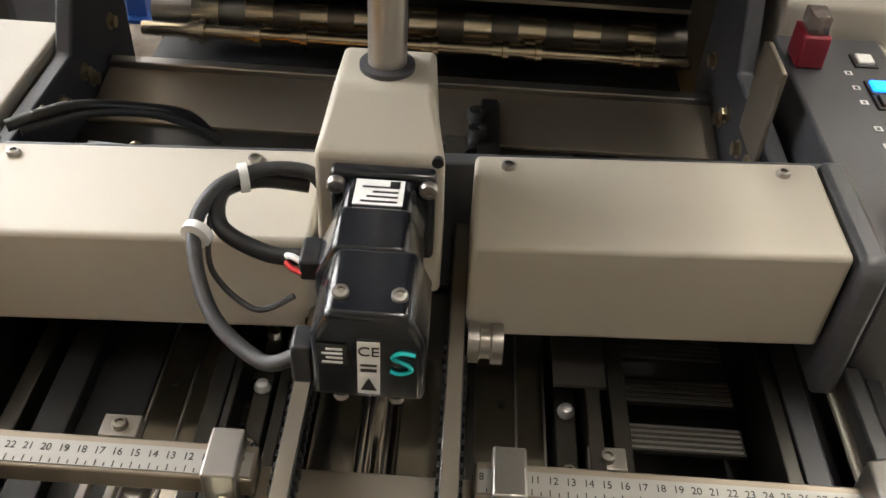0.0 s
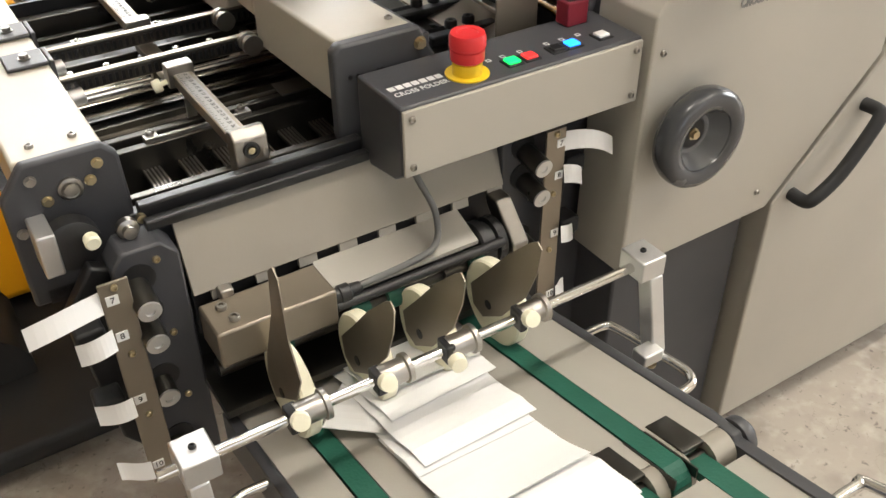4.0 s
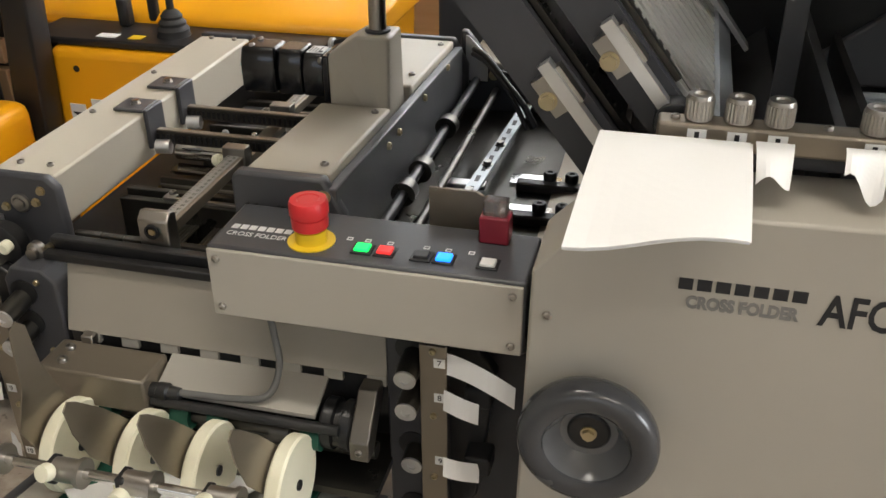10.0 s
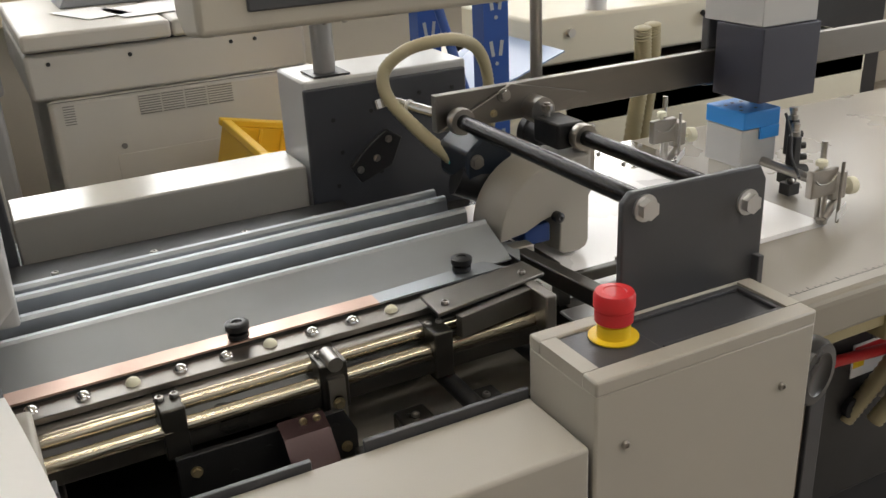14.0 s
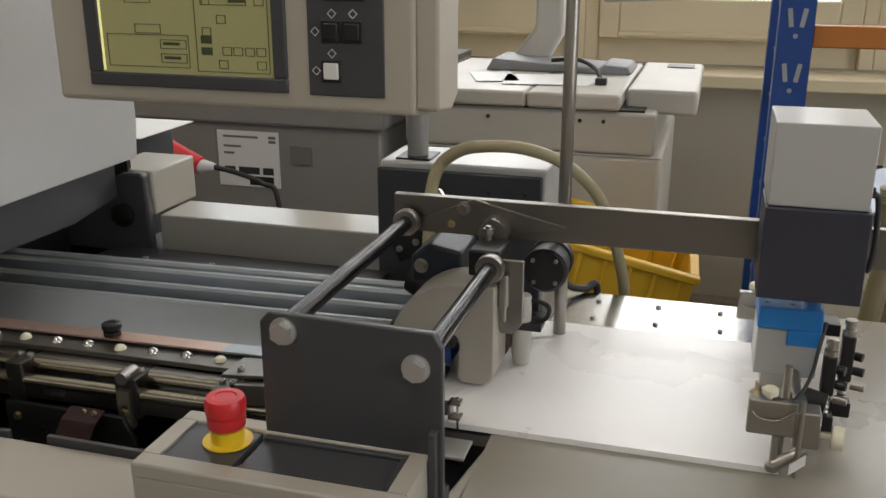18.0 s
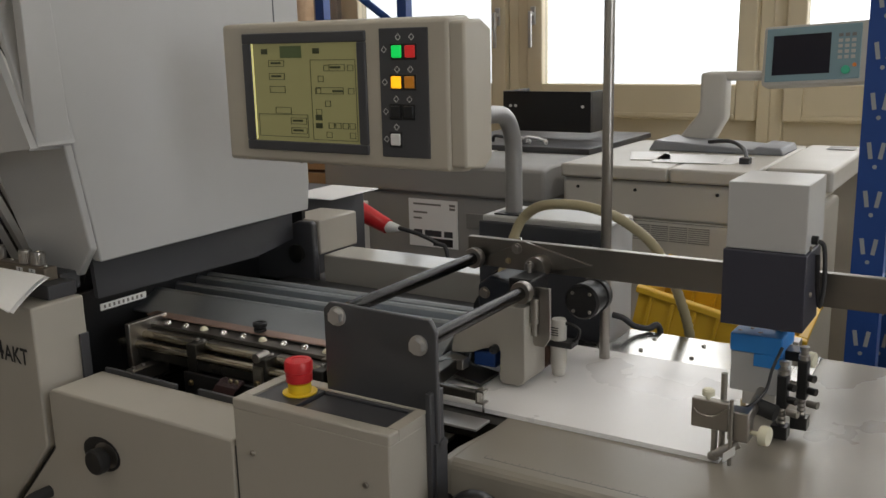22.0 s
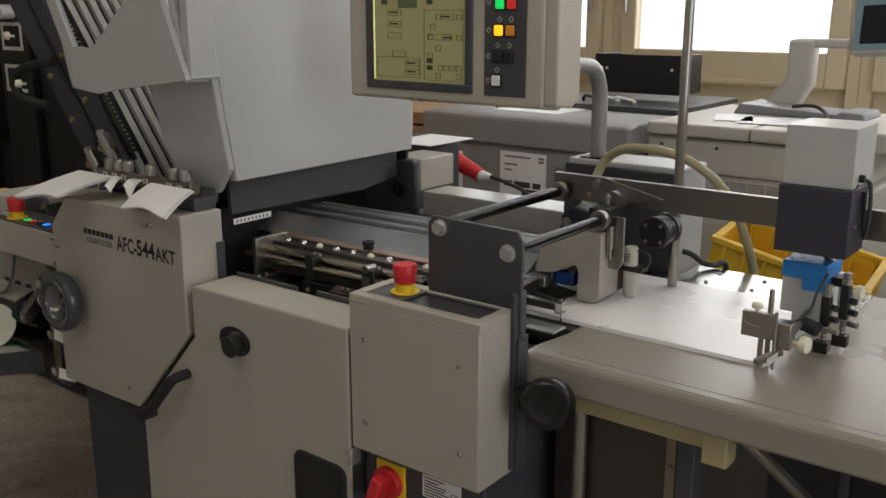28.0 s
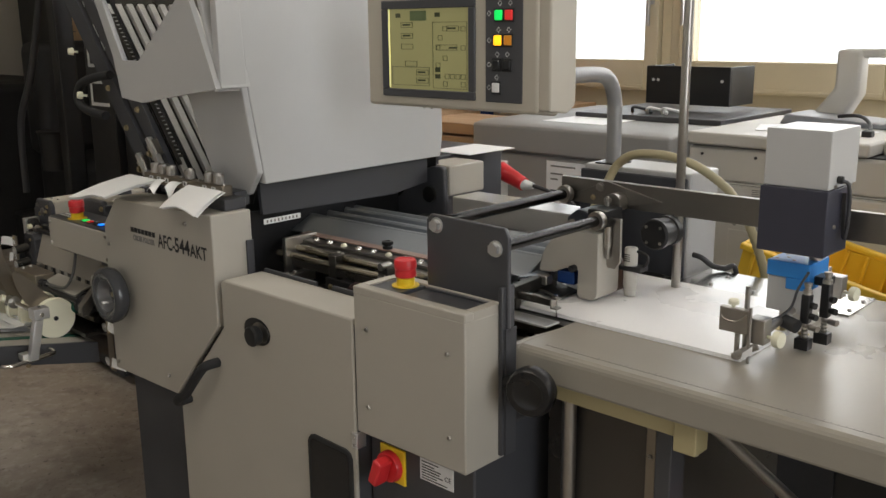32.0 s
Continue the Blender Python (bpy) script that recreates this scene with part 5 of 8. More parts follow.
def lower_base():
    t = thing("folding_machine_cabinet", "slate grey sheet steel base of the main unit", "machine base", (-0.9, 0.4, FLOOR))
    part("front_column", box(-1.095, -0.842, 0.032, 0.72, FLOOR, -0.296, 0.004), GREYBASE, t)
    part("recess", box(-1.20, -1.096, 0.12, 0.70, FLOOR, -0.32, 0.003), GREYBASE, t)
    part("toe_bar", box(-1.13, -0.85, -0.03, 0.05, FLOOR, FLOOR + 0.05, 0.004), GREY, t, "dark floor rail")
    part("door_gap", prism([(-0.836, -0.30), (-0.830, -0.30), (-0.642, -0.098), (-0.649, -0.096)], "y", 0.01, 0.07), BLACK, t)
    part("right_column", box(-0.222, 0.03, 0.03, 0.70, FLOOR, -0.15, 0.004), GREYBASE, t, "slate grey column under the switch")
    part("rear_body", box(-0.842, -0.222, 0.11, 0.70, FLOOR, -0.12), GREYBASE, t)
    part("pit_floor", box(-0.79, -0.115, 0.11, 0.66, -0.119, -0.112), OILED, t, "oily steel pit floor")
    part("pit_wall", box(-0.80, -0.79, 0.10, 0.66, -0.12, 0.10), BLACK, t)
    part("pit_wall", box(-0.645, -0.2, 0.645, 0.66, -0.12, 0.02), OILED, t)
    return t


lower_base()


def cabinet_door():
    t = thing("cabinet_door", "light grey enamelled door with a black knob and handle", "machine door", (-0.43, 0.05, FLOOR))
    out = [(-0.826, FLOOR + 0.05), (-0.228, FLOOR + 0.05), (-0.228, 0.010), (-0.624, 0.010), (-0.634, 0.002), (-0.634, -0.094), (-0.822, -0.296)]
    part("shell", prism(out, "y", 0.0, 0.099, 0.004, 3), PANEL, t)
    part("hinge_strip", box(-0.234, -0.2265, 0.004, 0.094, -0.72, 0.0), GREY, t)
    b = part("knob_recess", prism([(-0.514 + 0.043 * math.cos(a), -0.076 + 0.028 * math.sin(a)) for a in [k * math.pi / 10 for k in range(20)]], "y", -0.0008, 0.002), BLACK, t, "oval black recess")
    part("recess_plate", prism([(-0.503 + 0.027 * math.cos(a), -0.0755 + 0.021 * math.sin(a)) for a in [k * math.pi / 8 for k in range(16)]], "y", -0.0016, 0.0), STEEL, b)
    part("round_knob", lathe([(0.008, 0), (0.012, 0.006), (0.0195, 0.010), (0.0205, 0.016), (0.0205, 0.024), (0.018, 0.027), (0, 0.028)], (-0.502, 0.0, -0.078), (0, -1, 0), 30), BLACK, t, "round black knob")
    part("pull_handle", tube([(-0.783, 0.0, -0.290), (-0.783, -0.026, -0.290), (-0.775, -0.036, -0.281), (-0.738, -0.038, -0.258), (-0.704, -0.038, -0.222), (-0.670, -0.035, -0.184), (-0.661, -0.026, -0.176), (-0.661, 0.0, -0.176)], 0.0105, 12, 6), RUBBER, t, "black bow pull handle")
    w = part("window_frame", prism([(-0.365, -0.258), (-0.357, -0.246), (-0.345, -0.242), (-0.255, -0.244), (-0.243, -0.25), (-0.238, -0.26), (-0.238, -0.42), (-0.245, -0.432), (-0.258, -0.436), (-0.345, -0.436), (-0.358, -0.43), (-0.365, -0.42)], "y", -0.004, 0.002, 0.0015), RUBBER, t, "black rubber window frame")
    part("window_pane", prism([(-0.356, -0.258), (-0.348, -0.251), (-0.255, -0.253), (-0.247, -0.26), (-0.247, -0.42), (-0.258, -0.428), (-0.345, -0.428), (-0.356, -0.42)], "y", -0.0045, -0.0025), material("dark_window", (0.008, 0.009, 0.011), 0.12, grain=0, stain=0.05, bump=0), w)
    part("latch", box(-0.238, -0.222, -0.003, 0.02, -0.235, -0.205, 0.002), ALU, t, "small bright latch plate")
    for z in (-0.213, -0.227):
        screw(t, (-0.228, -0.003, z), (0, -1, 0), 0.003)
    return t


cabinet_door()


def switch_box():
    t = thing("switch_housing", "light grey box housing beside the feeder table", "machine housing", (-0.092, 0.05, -0.19))
    part("shell", box(-0.223, 0.038, 0.0, 0.108, -0.199, 0.060, 0.003), PANEL, t)
    part("front_rim", box(-0.223, 0.038, 0.0, 0.022, 0.0575, 0.073, 0.0025), PANEL, t)
    part("rear_rim", box(-0.223, 0.038, 0.088, 0.108, 0.0575, 0.073, 0.0025), PANEL, t)
    part("end_rim", box(-0.2225, -0.205, 0.0215, 0.0885, 0.0575, 0.0727), PANEL, t)
    part("end_rim", box(0.020, 0.0375, 0.0215, 0.0885, 0.0575, 0.0727), PANEL, t)
    part("inset_tray", box(-0.128, 0.019, 0.0225, 0.0875, 0.060, 0.0665), GREY, t, "dark grey recessed tray")
    part("tray_lip", join(box(-0.128, 0.0195, 0.0215, 0.0285, 0.0665, 0.0705, 0.001), box(-0.128, 0.0195, 0.081, 0.0885, 0.0665, 0.0705, 0.001), box(0.013, 0.0198, 0.0285, 0.081, 0.0665, 0.0705, 0.001)), GREY, t, "stepped dark rim of the tray")
    part("button_plate", box(-0.204, -0.132, 0.022, 0.088, 0.060, 0.0705, 0.001), GREY, t, "dark grey button plate")
    for x, z in ((0.0, 0.0), (-0.190, 0.0), (-0.190, -0.144), (0.003, -0.143)):
        screw(t, (x, 0.0, z), (0, -1, 0), 0.0042)
    part("back_plate", box(0.0385, 0.046, 0.08, 0.112, -0.19, 0.10, 0.001), GREY, t)
    return t


switch_box()
stop_button((-0.157, 0.064, 0.0715))


def main_switch():
    t = thing("main_switch", "red rotary main switch on a yellow plate", "switch", (-0.170, 0.03, -0.30))
    part("plate", box(-0.200, -0.138, 0.0255, 0.030, -0.305, -0.238, 0.001), YELLOW, t, "yellow switch plate")
    part("ring", lathe([(0.029, 0), (0.029, 0.008), (0.027, 0.012), (0.017, 0.012), (0, 0.012)], (-0.172, 0.0255, -0.274), (0, -1, 0), 36), RED, t, "red switch ring")
    part("grip", turned(box(-0.183, -0.161, -0.018, 0.0135, -0.300, -0.250, 0.005, 3), Euler((0, radians(20), 0)).to_matrix().to_4x4(), (-0.172, 0, -0.274)), RED, t, "red turning grip")
    p = thing("rating_plate", "silver rating plate with small black print", "plate", (-0.08, 0.03, -0.28))
    part("plate", box(-0.112, -0.034, 0.0285, 0.030, -0.262, -0.222), LABELM, p)
    part("print", join(*[box(-0.108, -0.108 + ln, 0.0281, 0.0285, z - 0.001, z + 0.001) for z, ln in ((-0.227, 0.04), (-0.233, 0.03), (-0.238, 0.045), (-0.243, 0.042), (-0.248, 0.05), (-0.253, 0.036), (-0.258, 0.06))]), INK, p)
    part("mark", text_mesh("CE", 0.013, Matrix.Translation((-0.046, 0.028, -0.244)) @ FRONT, 0.0002), INK, p)
    t.location += Vector((0.008, 0, 0.018))
    p.location += Vector((0.018, 0, 0.004))


main_switch()


# ---- number bar with knobs and loose paper on the cover ----
def knob_bar():
    t = thing("knob_bar", "brown steel bar with six knurled knobs", "knob bar", (-0.86, 0.075, 0.139))
    part("bar", box(-1.018, -0.698, 0.062, 0.088, 0.163, 0.186, 0.003), BRONZE, t)
    part("foot", box(-1.0, -0.70, 0.092, 0.13, 0.139, 0.17, 0.002), GREY, t)
    part("end_foot", box(-0.735, -0.668, 0.045, 0.098, 0.139, 0.163, 0.002), GREY, t, "dark grey end block")
    for x, n in ((-0.984, ""), (-0.951, ""), (-0.918, ""), (-0.842, "7"), (-0.765, "3"), (-0.731, "5")):
        k = part("knurled_knob", lathe([(0.0075, 0), (0.0115, 0.001), (0.0115, 0.020), (0.0105, 0.023), (0.006, 0.023), (0.005, 0.021), (0, 0.021)], (x, 0.076, 0.186), (0, 0, 1), 24), STEEL, t, "knurled steel knob")
        part("knurl", prism([(x + (0.0122 if j % 2 else 0.0114) * math.cos(j * math.pi / 24), 0.076 + (0.0122 if j % 2 else 0.0114) * math.sin(j * math.pi / 24)) for j in range(48)], "z", 0.1885, 0.205), STEEL, k)
        g = part("number_tag", box(x - 0.008, x + 0.008, 0.0612, 0.062, 0.171, 0.182), LABELM, t, "white number tag")
        if n in ("3", "5"):
            part("number", text_mesh(n, 0.011, Matrix.Translation((x, 0.0610, 0.1765)) @ FRONT, 0.0002), INK, g)
        else:
            part("number", box(x - 0.002, x + 0.002, 0.0608, 0.0612, 0.173, 0.180), INK, g)
    for x in (-1.003, -0.878, -0.803, -0.711):
        screw(t, (x, 0.075, 0.186), (0, 0, 1), 0.004)
    return t


knob_bar()


def loose_stack(corners, layers, seed, curl=0.004):
    """Loose sheets lying from the knob bar out over the front edge; corners: back left, back right, front right, front left."""
    random.seed(seed)
    bl, br, fr, fl = [Vector(c) for c in corners]
    for la in range(layers):
        nx, ny = 8, 12
        off = Vector((random.uniform(-0.004, 0.004), random.uniform(0.0, 0.006), 0)) * (la > 0)
        grid = []
        for j in range(ny + 1):
            u = j / ny
            row = []
            for i in range(nx + 1):
                w = i / nx
                p = (bl * (1 - w) + br * w) * (1 - u) + (fl * (1 - w) + fr * w) * u + off
                p.z += curl * math.sin(u * 3.0) - curl * 1.6 * u * u * math.sin(w * 5 + seed) - 0.0016 * la
                row.append(p)
            grid.append(row)
        solo("paper_sheet", sheet_solid(grid, 0.0006), PAPER, "white loose paper sheet projecting over the grey cover", "paper sheet", "loose sheets on the cover")


loose_stack([(-1.065, 0.052, 0.178), (-0.940, 0.052, 0.178), (-0.942, -0.080, 0.154), (-1.076, -0.096, 0.146)], 4, 1, 0.003)
loose_stack([(-0.797, 0.044, 0.182), (-0.668, 0.044, 0.182), (-0.650, -0.038, 0.148), (-0.797, -0.030, 0.148)], 3, 2, 0.004)
loose_stack([(-0.936, 0.052, 0.180), (-0.905, 0.052, 0.180), (-0.907, 0.022, 0.158), (-0.934, 0.020, 0.156)], 1, 3)
loose_stack([(-0.866, 0.050, 0.182), (-0.832, 0.050, 0.182), (-0.836, 0.022, 0.156), (-0.868, 0.024, 0.158)], 1, 4, 0.008)


# ---- the tall hood ----
def hood():
    t = thing("machine_hood", "tall silver grey sheet metal hood over the folding rollers", "machine hood", (-0.75, 0.38, 0.19))
    part("right_wall", prism([(0.135, 0.187), (0.672, 0.190), (0.680, 0.25), (0.664, 1.05), (0.060, 1.05), (0.085, 0.60), (0.104, 0.39)], "x", -0.668, -0.646, 0.003), COWL, t)
    part("seam", prism([(0.590, 1.05), (0.593, 1.05), (0.600, 0.55), (0.597, 0.55)], "x", -0.647, -0.6452), GREY, t)
    neck = prism([(-0.695, 0.160), (-0.646, 0.212), (-0.646, 0.42), (-0.862, 0.42), (-0.838, 0.26), (-0.820, 0.200), (-0.780, 0.160)], "y", 0.120, 0.1345, 0.003)
    for v in neck.verts:
        v.co.y -= 0.157 * (v.co.z - 0.188)
    part("neck", neck, COWL, t)
    part("front_face", join(
        prism([(-0.630, 0.392), (-0.722, 0.600), (-0.735, 0.60), (-0.756, 0.563), (-0.922, 0.440), (-0.915, 0.352), (-0.86, 0.362)], "y", 0.018, 0.030),
        prism([(-0.922, 0.440), (-0.988, 0.442), (-1.03, 0.452), (-1.005, 0.36), (-0.915, 0.352)], "y", 0.018, 0.030),
        prism([(-0.988, 0.442), (-1.075, 0.60), (-1.105, 0.60), (-1.03, 0.452)], "y", 0.018, 0.030),
        box(-1.105, -0.722, 0.018, 0.030, 0.75, 1.05)), COWL, t, "front face with a clear window")
    part("front_edge", prism([(-0.630, 0.392), (-0.640, 0.392), (-0.860, 1.05), (-0.840, 1.05)], "y", 0.0305, 0.10, 0.002), COWL, t)
    part("front_return", prism([(0.0305, 0.386), (0.097, 0.384), (0.097, 0.391), (0.0305, 0.393)], "x", -0.92, -0.653), COWL, t)
    part("upper_right", prism([(0.0305, 0.392), (0.094, 0.390), (0.06, 1.05), (0.0305, 1.05)], "x", -0.652, -0.632, 0.002), COWL, t)
    pane = part("clear_window", prism([(-0.735, 0.60), (-0.756, 0.563), (-0.922, 0.440), (-0.988, 0.442), (-1.075, 0.60), (-1.105, 0.75), (-0.722, 0.75)], "y", 0.022, 0.025), GLASS, t, "clear window pane")
    pane.visible_shadow = False
    part("top", box(-1.105, -0.646, 0.03, 0.66, 1.04, 1.05), COWL, t)
    part("apron", prism([(0.15, 0.188), (0.668, 0.190), (0.668, 0.122), (0.55, 0.105), (0.155, 0.113)], "x", -0.70, -0.690), GREY, t, "dark grey recessed apron")
    return t


hood()


# ---- slanted buckle plates behind the knob bar ----
SLAT = material("bright_slat_steel", (0.74, 0.73, 0.70), 0.38, 0.45, stain=0.2, stain_scale=12)


def buckle_plate():
    t = thing("buckle_plate", "slanted steel buckle plate with ribbed sheet", "buckle plate", (-1.0, 0.38, 0.10))
    d = Vector((-0.62, 0, 0.785)).normalized()
    nrm = Vector((0.785, 0, 0.62))
    base = Vector((-0.93, 0, 0.10))

    def strip(y0, y1, a, b, h0, h1, m, nm, label=""):
        bm = box(a, b, y0, y1, h0, h1)
        mat = Matrix(((d.x, 0, nrm.x, base.x), (0, 1, 0, 0), (d.z, 0, nrm.z, base.z), (0, 0, 0, 1)))
        bmesh.ops.transform(bm, matrix=mat, verts=bm.verts)
        return part(nm, bm, m, t, label)
    strip(0.15, 0.66, 0.0, 0.60, -0.034, -0.030, OILED, "back_sheet")
    for k in range(17):
        strip(0.150 + 0.0305 * k, 0.166 + 0.0305 * k, 0.05, 0.60, -0.012, 0.0, SLAT, "slat", "bright slanted slat")
        strip(0.169 + 0.0305 * k, 0.174 + 0.0305 * k, 0.05, 0.60, -0.026, -0.016, GREY, "groove_rib")
    e = strip(0.14, 0.66, 0.028, 0.056, -0.016, 0.006, ZINC, "end_bar", "bright slotted end bar")
    # two slanted units, each with a dark side rail, rack, guide rod and pivot disc
    for h0, h1, a0 in ((-0.121, -0.070, 0.03), (-0.045, -0.002, 0.06)):
        strip(0.126, 0.140, a0, 0.80, h0, h1, GREYBASE, "side_rail", "dark side rail")
        strip(0.170, 0.185, a0, 0.80, h0 + 0.01, h1, BLACK, "inner_rail")
        strip(0.642, 0.660, a0, 0.80, h0, h1, BLACK, "side_rail")
        strip(0.190, 0.640, a0 + 0.04, 0.80, h0 + 0.010, h0 + 0.016, OILED, "folding_sheet", "dark steel folding sheet")
        strip(0.145, 0.155, a0 + 0.06, 0.75, h1, h1 + 0.006, OILED, "rack")
        for k in range(36):
            strip(0.155, 0.166, a0 + 0.08 + 0.012 * k, a0 + 0.086 + 0.012 * k, h1 - 0.002, h1 + 0.006, OILED, "rack_tooth")
        strip(0.104, 0.118, 0.095, 0.21, h1 - 0.018, h1 - 0.006, ALU, "guide_rod", "bright guide rod")
        strip(0.110, 0.126, 0.16, 0.20, h1 - 0.034, h1 - 0.002, STEEL, "rod_bracket", "pale bracket with a brass bolt")
        p = base + d * 0.178 + nrm * (h1 - 0.03)
        hexbolt(t, (p.x, 0.110, p.z), (0, -1, 0), 0.007, BRASS)
        p = base + d * 0.10 + nrm * (h1 - 0.012)
        part("pivot_disc", cyl((p.x, 0.100, p.z), (p.x, 0.126, p.z), 0.019, 24, w=0.002), BLACK, t, "black pivot disc")
        for a in (0.07, 0.30, 0.42):
            p = base + d * a + nrm * (h0 + 0.018)
            hexbolt(t, (p.x, 0.126, p.z), (0, -1, 0), 0.006, BRASS)
    strip(0.53, 0.56, 0.0, 0.75, 0.01, 0.016, ALU, "stop_strip", "bright perforated stop strip")
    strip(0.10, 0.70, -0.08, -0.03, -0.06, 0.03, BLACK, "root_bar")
    part("prop_bar", tube([(-0.80, 0.2, 0.12), (-0.74, 0.22, 0.30), (-0.70, 0.25, 0.45)], 0.008, 10, 3), BLACK, t, "black prop bar")
    # black sheet added to stand in for the dark inside the hood
    part("inner_black", box(-1.02, -0.68, 0.69, 0.70, 0.0, 1.0), BLACK, t, "black sheet added for the dark inside the hood")
    part("hose_loop", tube([(-1.208, 0.1, 0.401), (-1.297, 0.1, 0.391), (-1.364, 0.1, 0.373), (-1.388, 0.1, 0.344), (-1.375, 0.1, 0.321), (-1.325, 0.1, 0.306), (-1.248, 0.1, 0.301)], 0.011, 10, 5), RUBBER, t, "thick black hose loop")
    for p in ((-1.405, 0.12, 0.453), (-1.337, 0.1, 0.346)):
        part("pale_knob", lathe([(0.003, 0), (0.003, 0.010), (0.009, 0.011), (0.010, 0.015), (0.008, 0.024), (0, 0.025)], p, (-0.3, -1, 0.1), 14), IVORY, t, "pale round knob")
    part("grey_stay", prism([(-0.905, 0.10), (-0.882, 0.10), (-0.882, 0.33), (-0.905, 0.33)], "y", 0.30, 0.306), GREY, t)
    return t


buckle_plate()

# ---- register section in the open pit ----
def sheet_guards():
    t = thing("sheet_guard", "bright galvanised sheet guards in parallel ridges", "sheet guard", (-0.37, 0.42, 0.03))
    first = [(0.318, 0.041), (0.376, 0.0680), (0.379, 0.0712), (0.383, 0.0716), (0.387, 0.0700), (0.388, 0.060), (0.386, 0.060), (0.385, 0.068), (0.382, 0.069), (0.379, 0.068), (0.320, 0.038)]
    steep = [(-0.014, -0.006), (-0.004, 0.066), (-0.001, 0.0700), (0.004, 0.0708), (0.008, 0.0692), (0.009, 0.058), (0.007, 0.058), (0.006, 0.067), (0.004, 0.0685), (0.000, 0.067), (-0.012, -0.006)]
    for pr in [first] + [[(y + a, z) for a, z in steep] for y in (0.434, 0.490, 0.521)]:
        sh = prism(pr, "x", -0.790, -0.106)
        for v in sh.verts:
            v.co.y += 0.04 * (v.co.x + 0.45)
        part("ridge_sheet", sh, ZINC, t, "folded galvanised sheet")
    part("under_plate", box(-0.80, -0.12, 0.36, 0.66, -0.018, -0.006), OILED, t)
    part("tip", prism([(-0.106, 0.312), (-0.106, 0.376), (-0.075, 0.366)], "z", 0.044, 0.0455), ZINC, t)
    part("black_track", box(-0.69, -0.20, 0.548, 0.655, -0.006, 0.040), BLACK, t)
    for x in (-0.6, -0.48, -0.36, -0.26):
        screw(t, (x, 0.60, 0.040), (0, 0, 1), 0.005)
    return t


sheet_guards()


def register_rail():
    t = thing("register_rail", "steel register rail with balls and copper strip", "register rail", (-0.38, 0.27, -0.02))
    part("ball_plate", prism([(-0.730, 0.248), (-0.13, 0.262), (-0.13, 0.290), (-0.730, 0.278)], "z", 0.034, 0.041, 0.001), BARSTEEL, t)
    part("copper_strip", prism([(-0.730, 0.277), (-0.300, 0.290), (-0.300, 0.314), (-0.730, 0.302)], "z", 0.044, 0.0465), COPPER, t, "worn copper guide strip")
    part("bright_strip", prism([(-0.300, 0.290), (-0.135, 0.298), (-0.150, 0.326), (-0.300, 0.314)], "z", 0.044, 0.0465), ZINC, t, "bright guide strip")
    for k in range(12):
        x = -0.707 + 0.046 * k
        y = 0.262 + (x + 0.64) * 0.028
        r = 0.0078
        part("ball", lathe([(r * math.sin(a), -r * math.cos(a)) if 0 < i < 8 else (0, -r * math.cos(a)) for i, a in enumerate([j * math.pi / 8 for j in range(9)])], (x, y + 0.004, 0.040), (0, 0, 1), 14), CHROME if k % 3 else IVORY, t, "steel ball" if k % 3 else "white plastic ball")
    warm = material("polished_warm_rod", (0.62, 0.56, 0.44), 0.2, 1.0, grain=0.15, stain=0.2, stain_scale=14, bump=0.004)
    for y, z in ((0.234, 0.024), (0.216, 0.010)):
        part("slide_rod", cyl((-0.735, y, z), (-0.14, y + 0.012, z), 0.0078, 16), warm, t, "polished slide rod")
    part("rail_body", box(-0.735, -0.13, 0.215, 0.260, -0.012, 0.004), OILED, t)
    part("front_rail", box(-0.735, -0.14, 0.240, 0.256, 0.014, 0.033, 0.002), STEEL, t)
    for x, w in ((-0.545, 0.024), (-0.386, 0.030), (-0.262, 0.022)):
        b = part("slide_bracket", box(x - w / 2, x + w / 2, 0.212, 0.262, -0.02, 0.034, 0.002), OILED, t, "dark slide bracket")
        for dx in (-0.007, 0.007):
            screw(b, (x + dx, 0.236, 0.034), (0, 0, 1), 0.0045)
    part("clamp", join(cyl((-0.386, 0.205, 0.036), (-0.386, 0.232, 0.036), 0.008), cyl((-0.386, 0.206, -0.004), (-0.386, 0.215, -0.004), 0.006), box(-0.395, -0.377, 0.206, 0.216, -0.03, 0.02)), STEEL, t, "steel clamp with screws")
    for z in (-0.008, -0.022):
        hexbolt(t, (-0.386, 0.206, z), (0, -1, 0), 0.005, BRASS)
    for p in ((-0.457, 0.294), (-0.184, 0.315)):
        part("black_knob", lathe([(0.006, 0), (0.011, 0.002), (0.011, 0.007), (0.007, 0.008), (0.007, 0.010), (0.0125, 0.011), (0.0125, 0.017), (0.010, 0.0185), (0.0055, 0.0185), (0.005, 0.017), (0, 0.017)], (p[0], p[1], 0.0465), (0, 0, 1), 24), BLACK, t, "black grooved knob")
    bp = part("bracket_plate", prism([(-0.552, -0.012), (-0.385, -0.012), (-0.372, -0.040), (-0.372, -0.092), (-0.40, -0.105), (-0.53, -0.105), (-0.552, -0.08)], "y", 0.198, 0.205, 0.001), BLACK, t, "dark drilled bracket plate")
    for x, z in ((-0.50, -0.045), (-0.465, -0.03), (-0.395, -0.030), (-0.41, -0.085)):
        part("hole", cyl((x, 0.1985, z), (x, 0.1972, z), 0.005, 12), BLACK, bp)
    for x, z in ((-0.535, -0.03), (-0.535, -0.07), (-0.385, -0.055), (-0.380, -0.075)):
        hexbolt(bp, (x, 0.198, z), (0, -1, 0), 0.0045, BRASS)
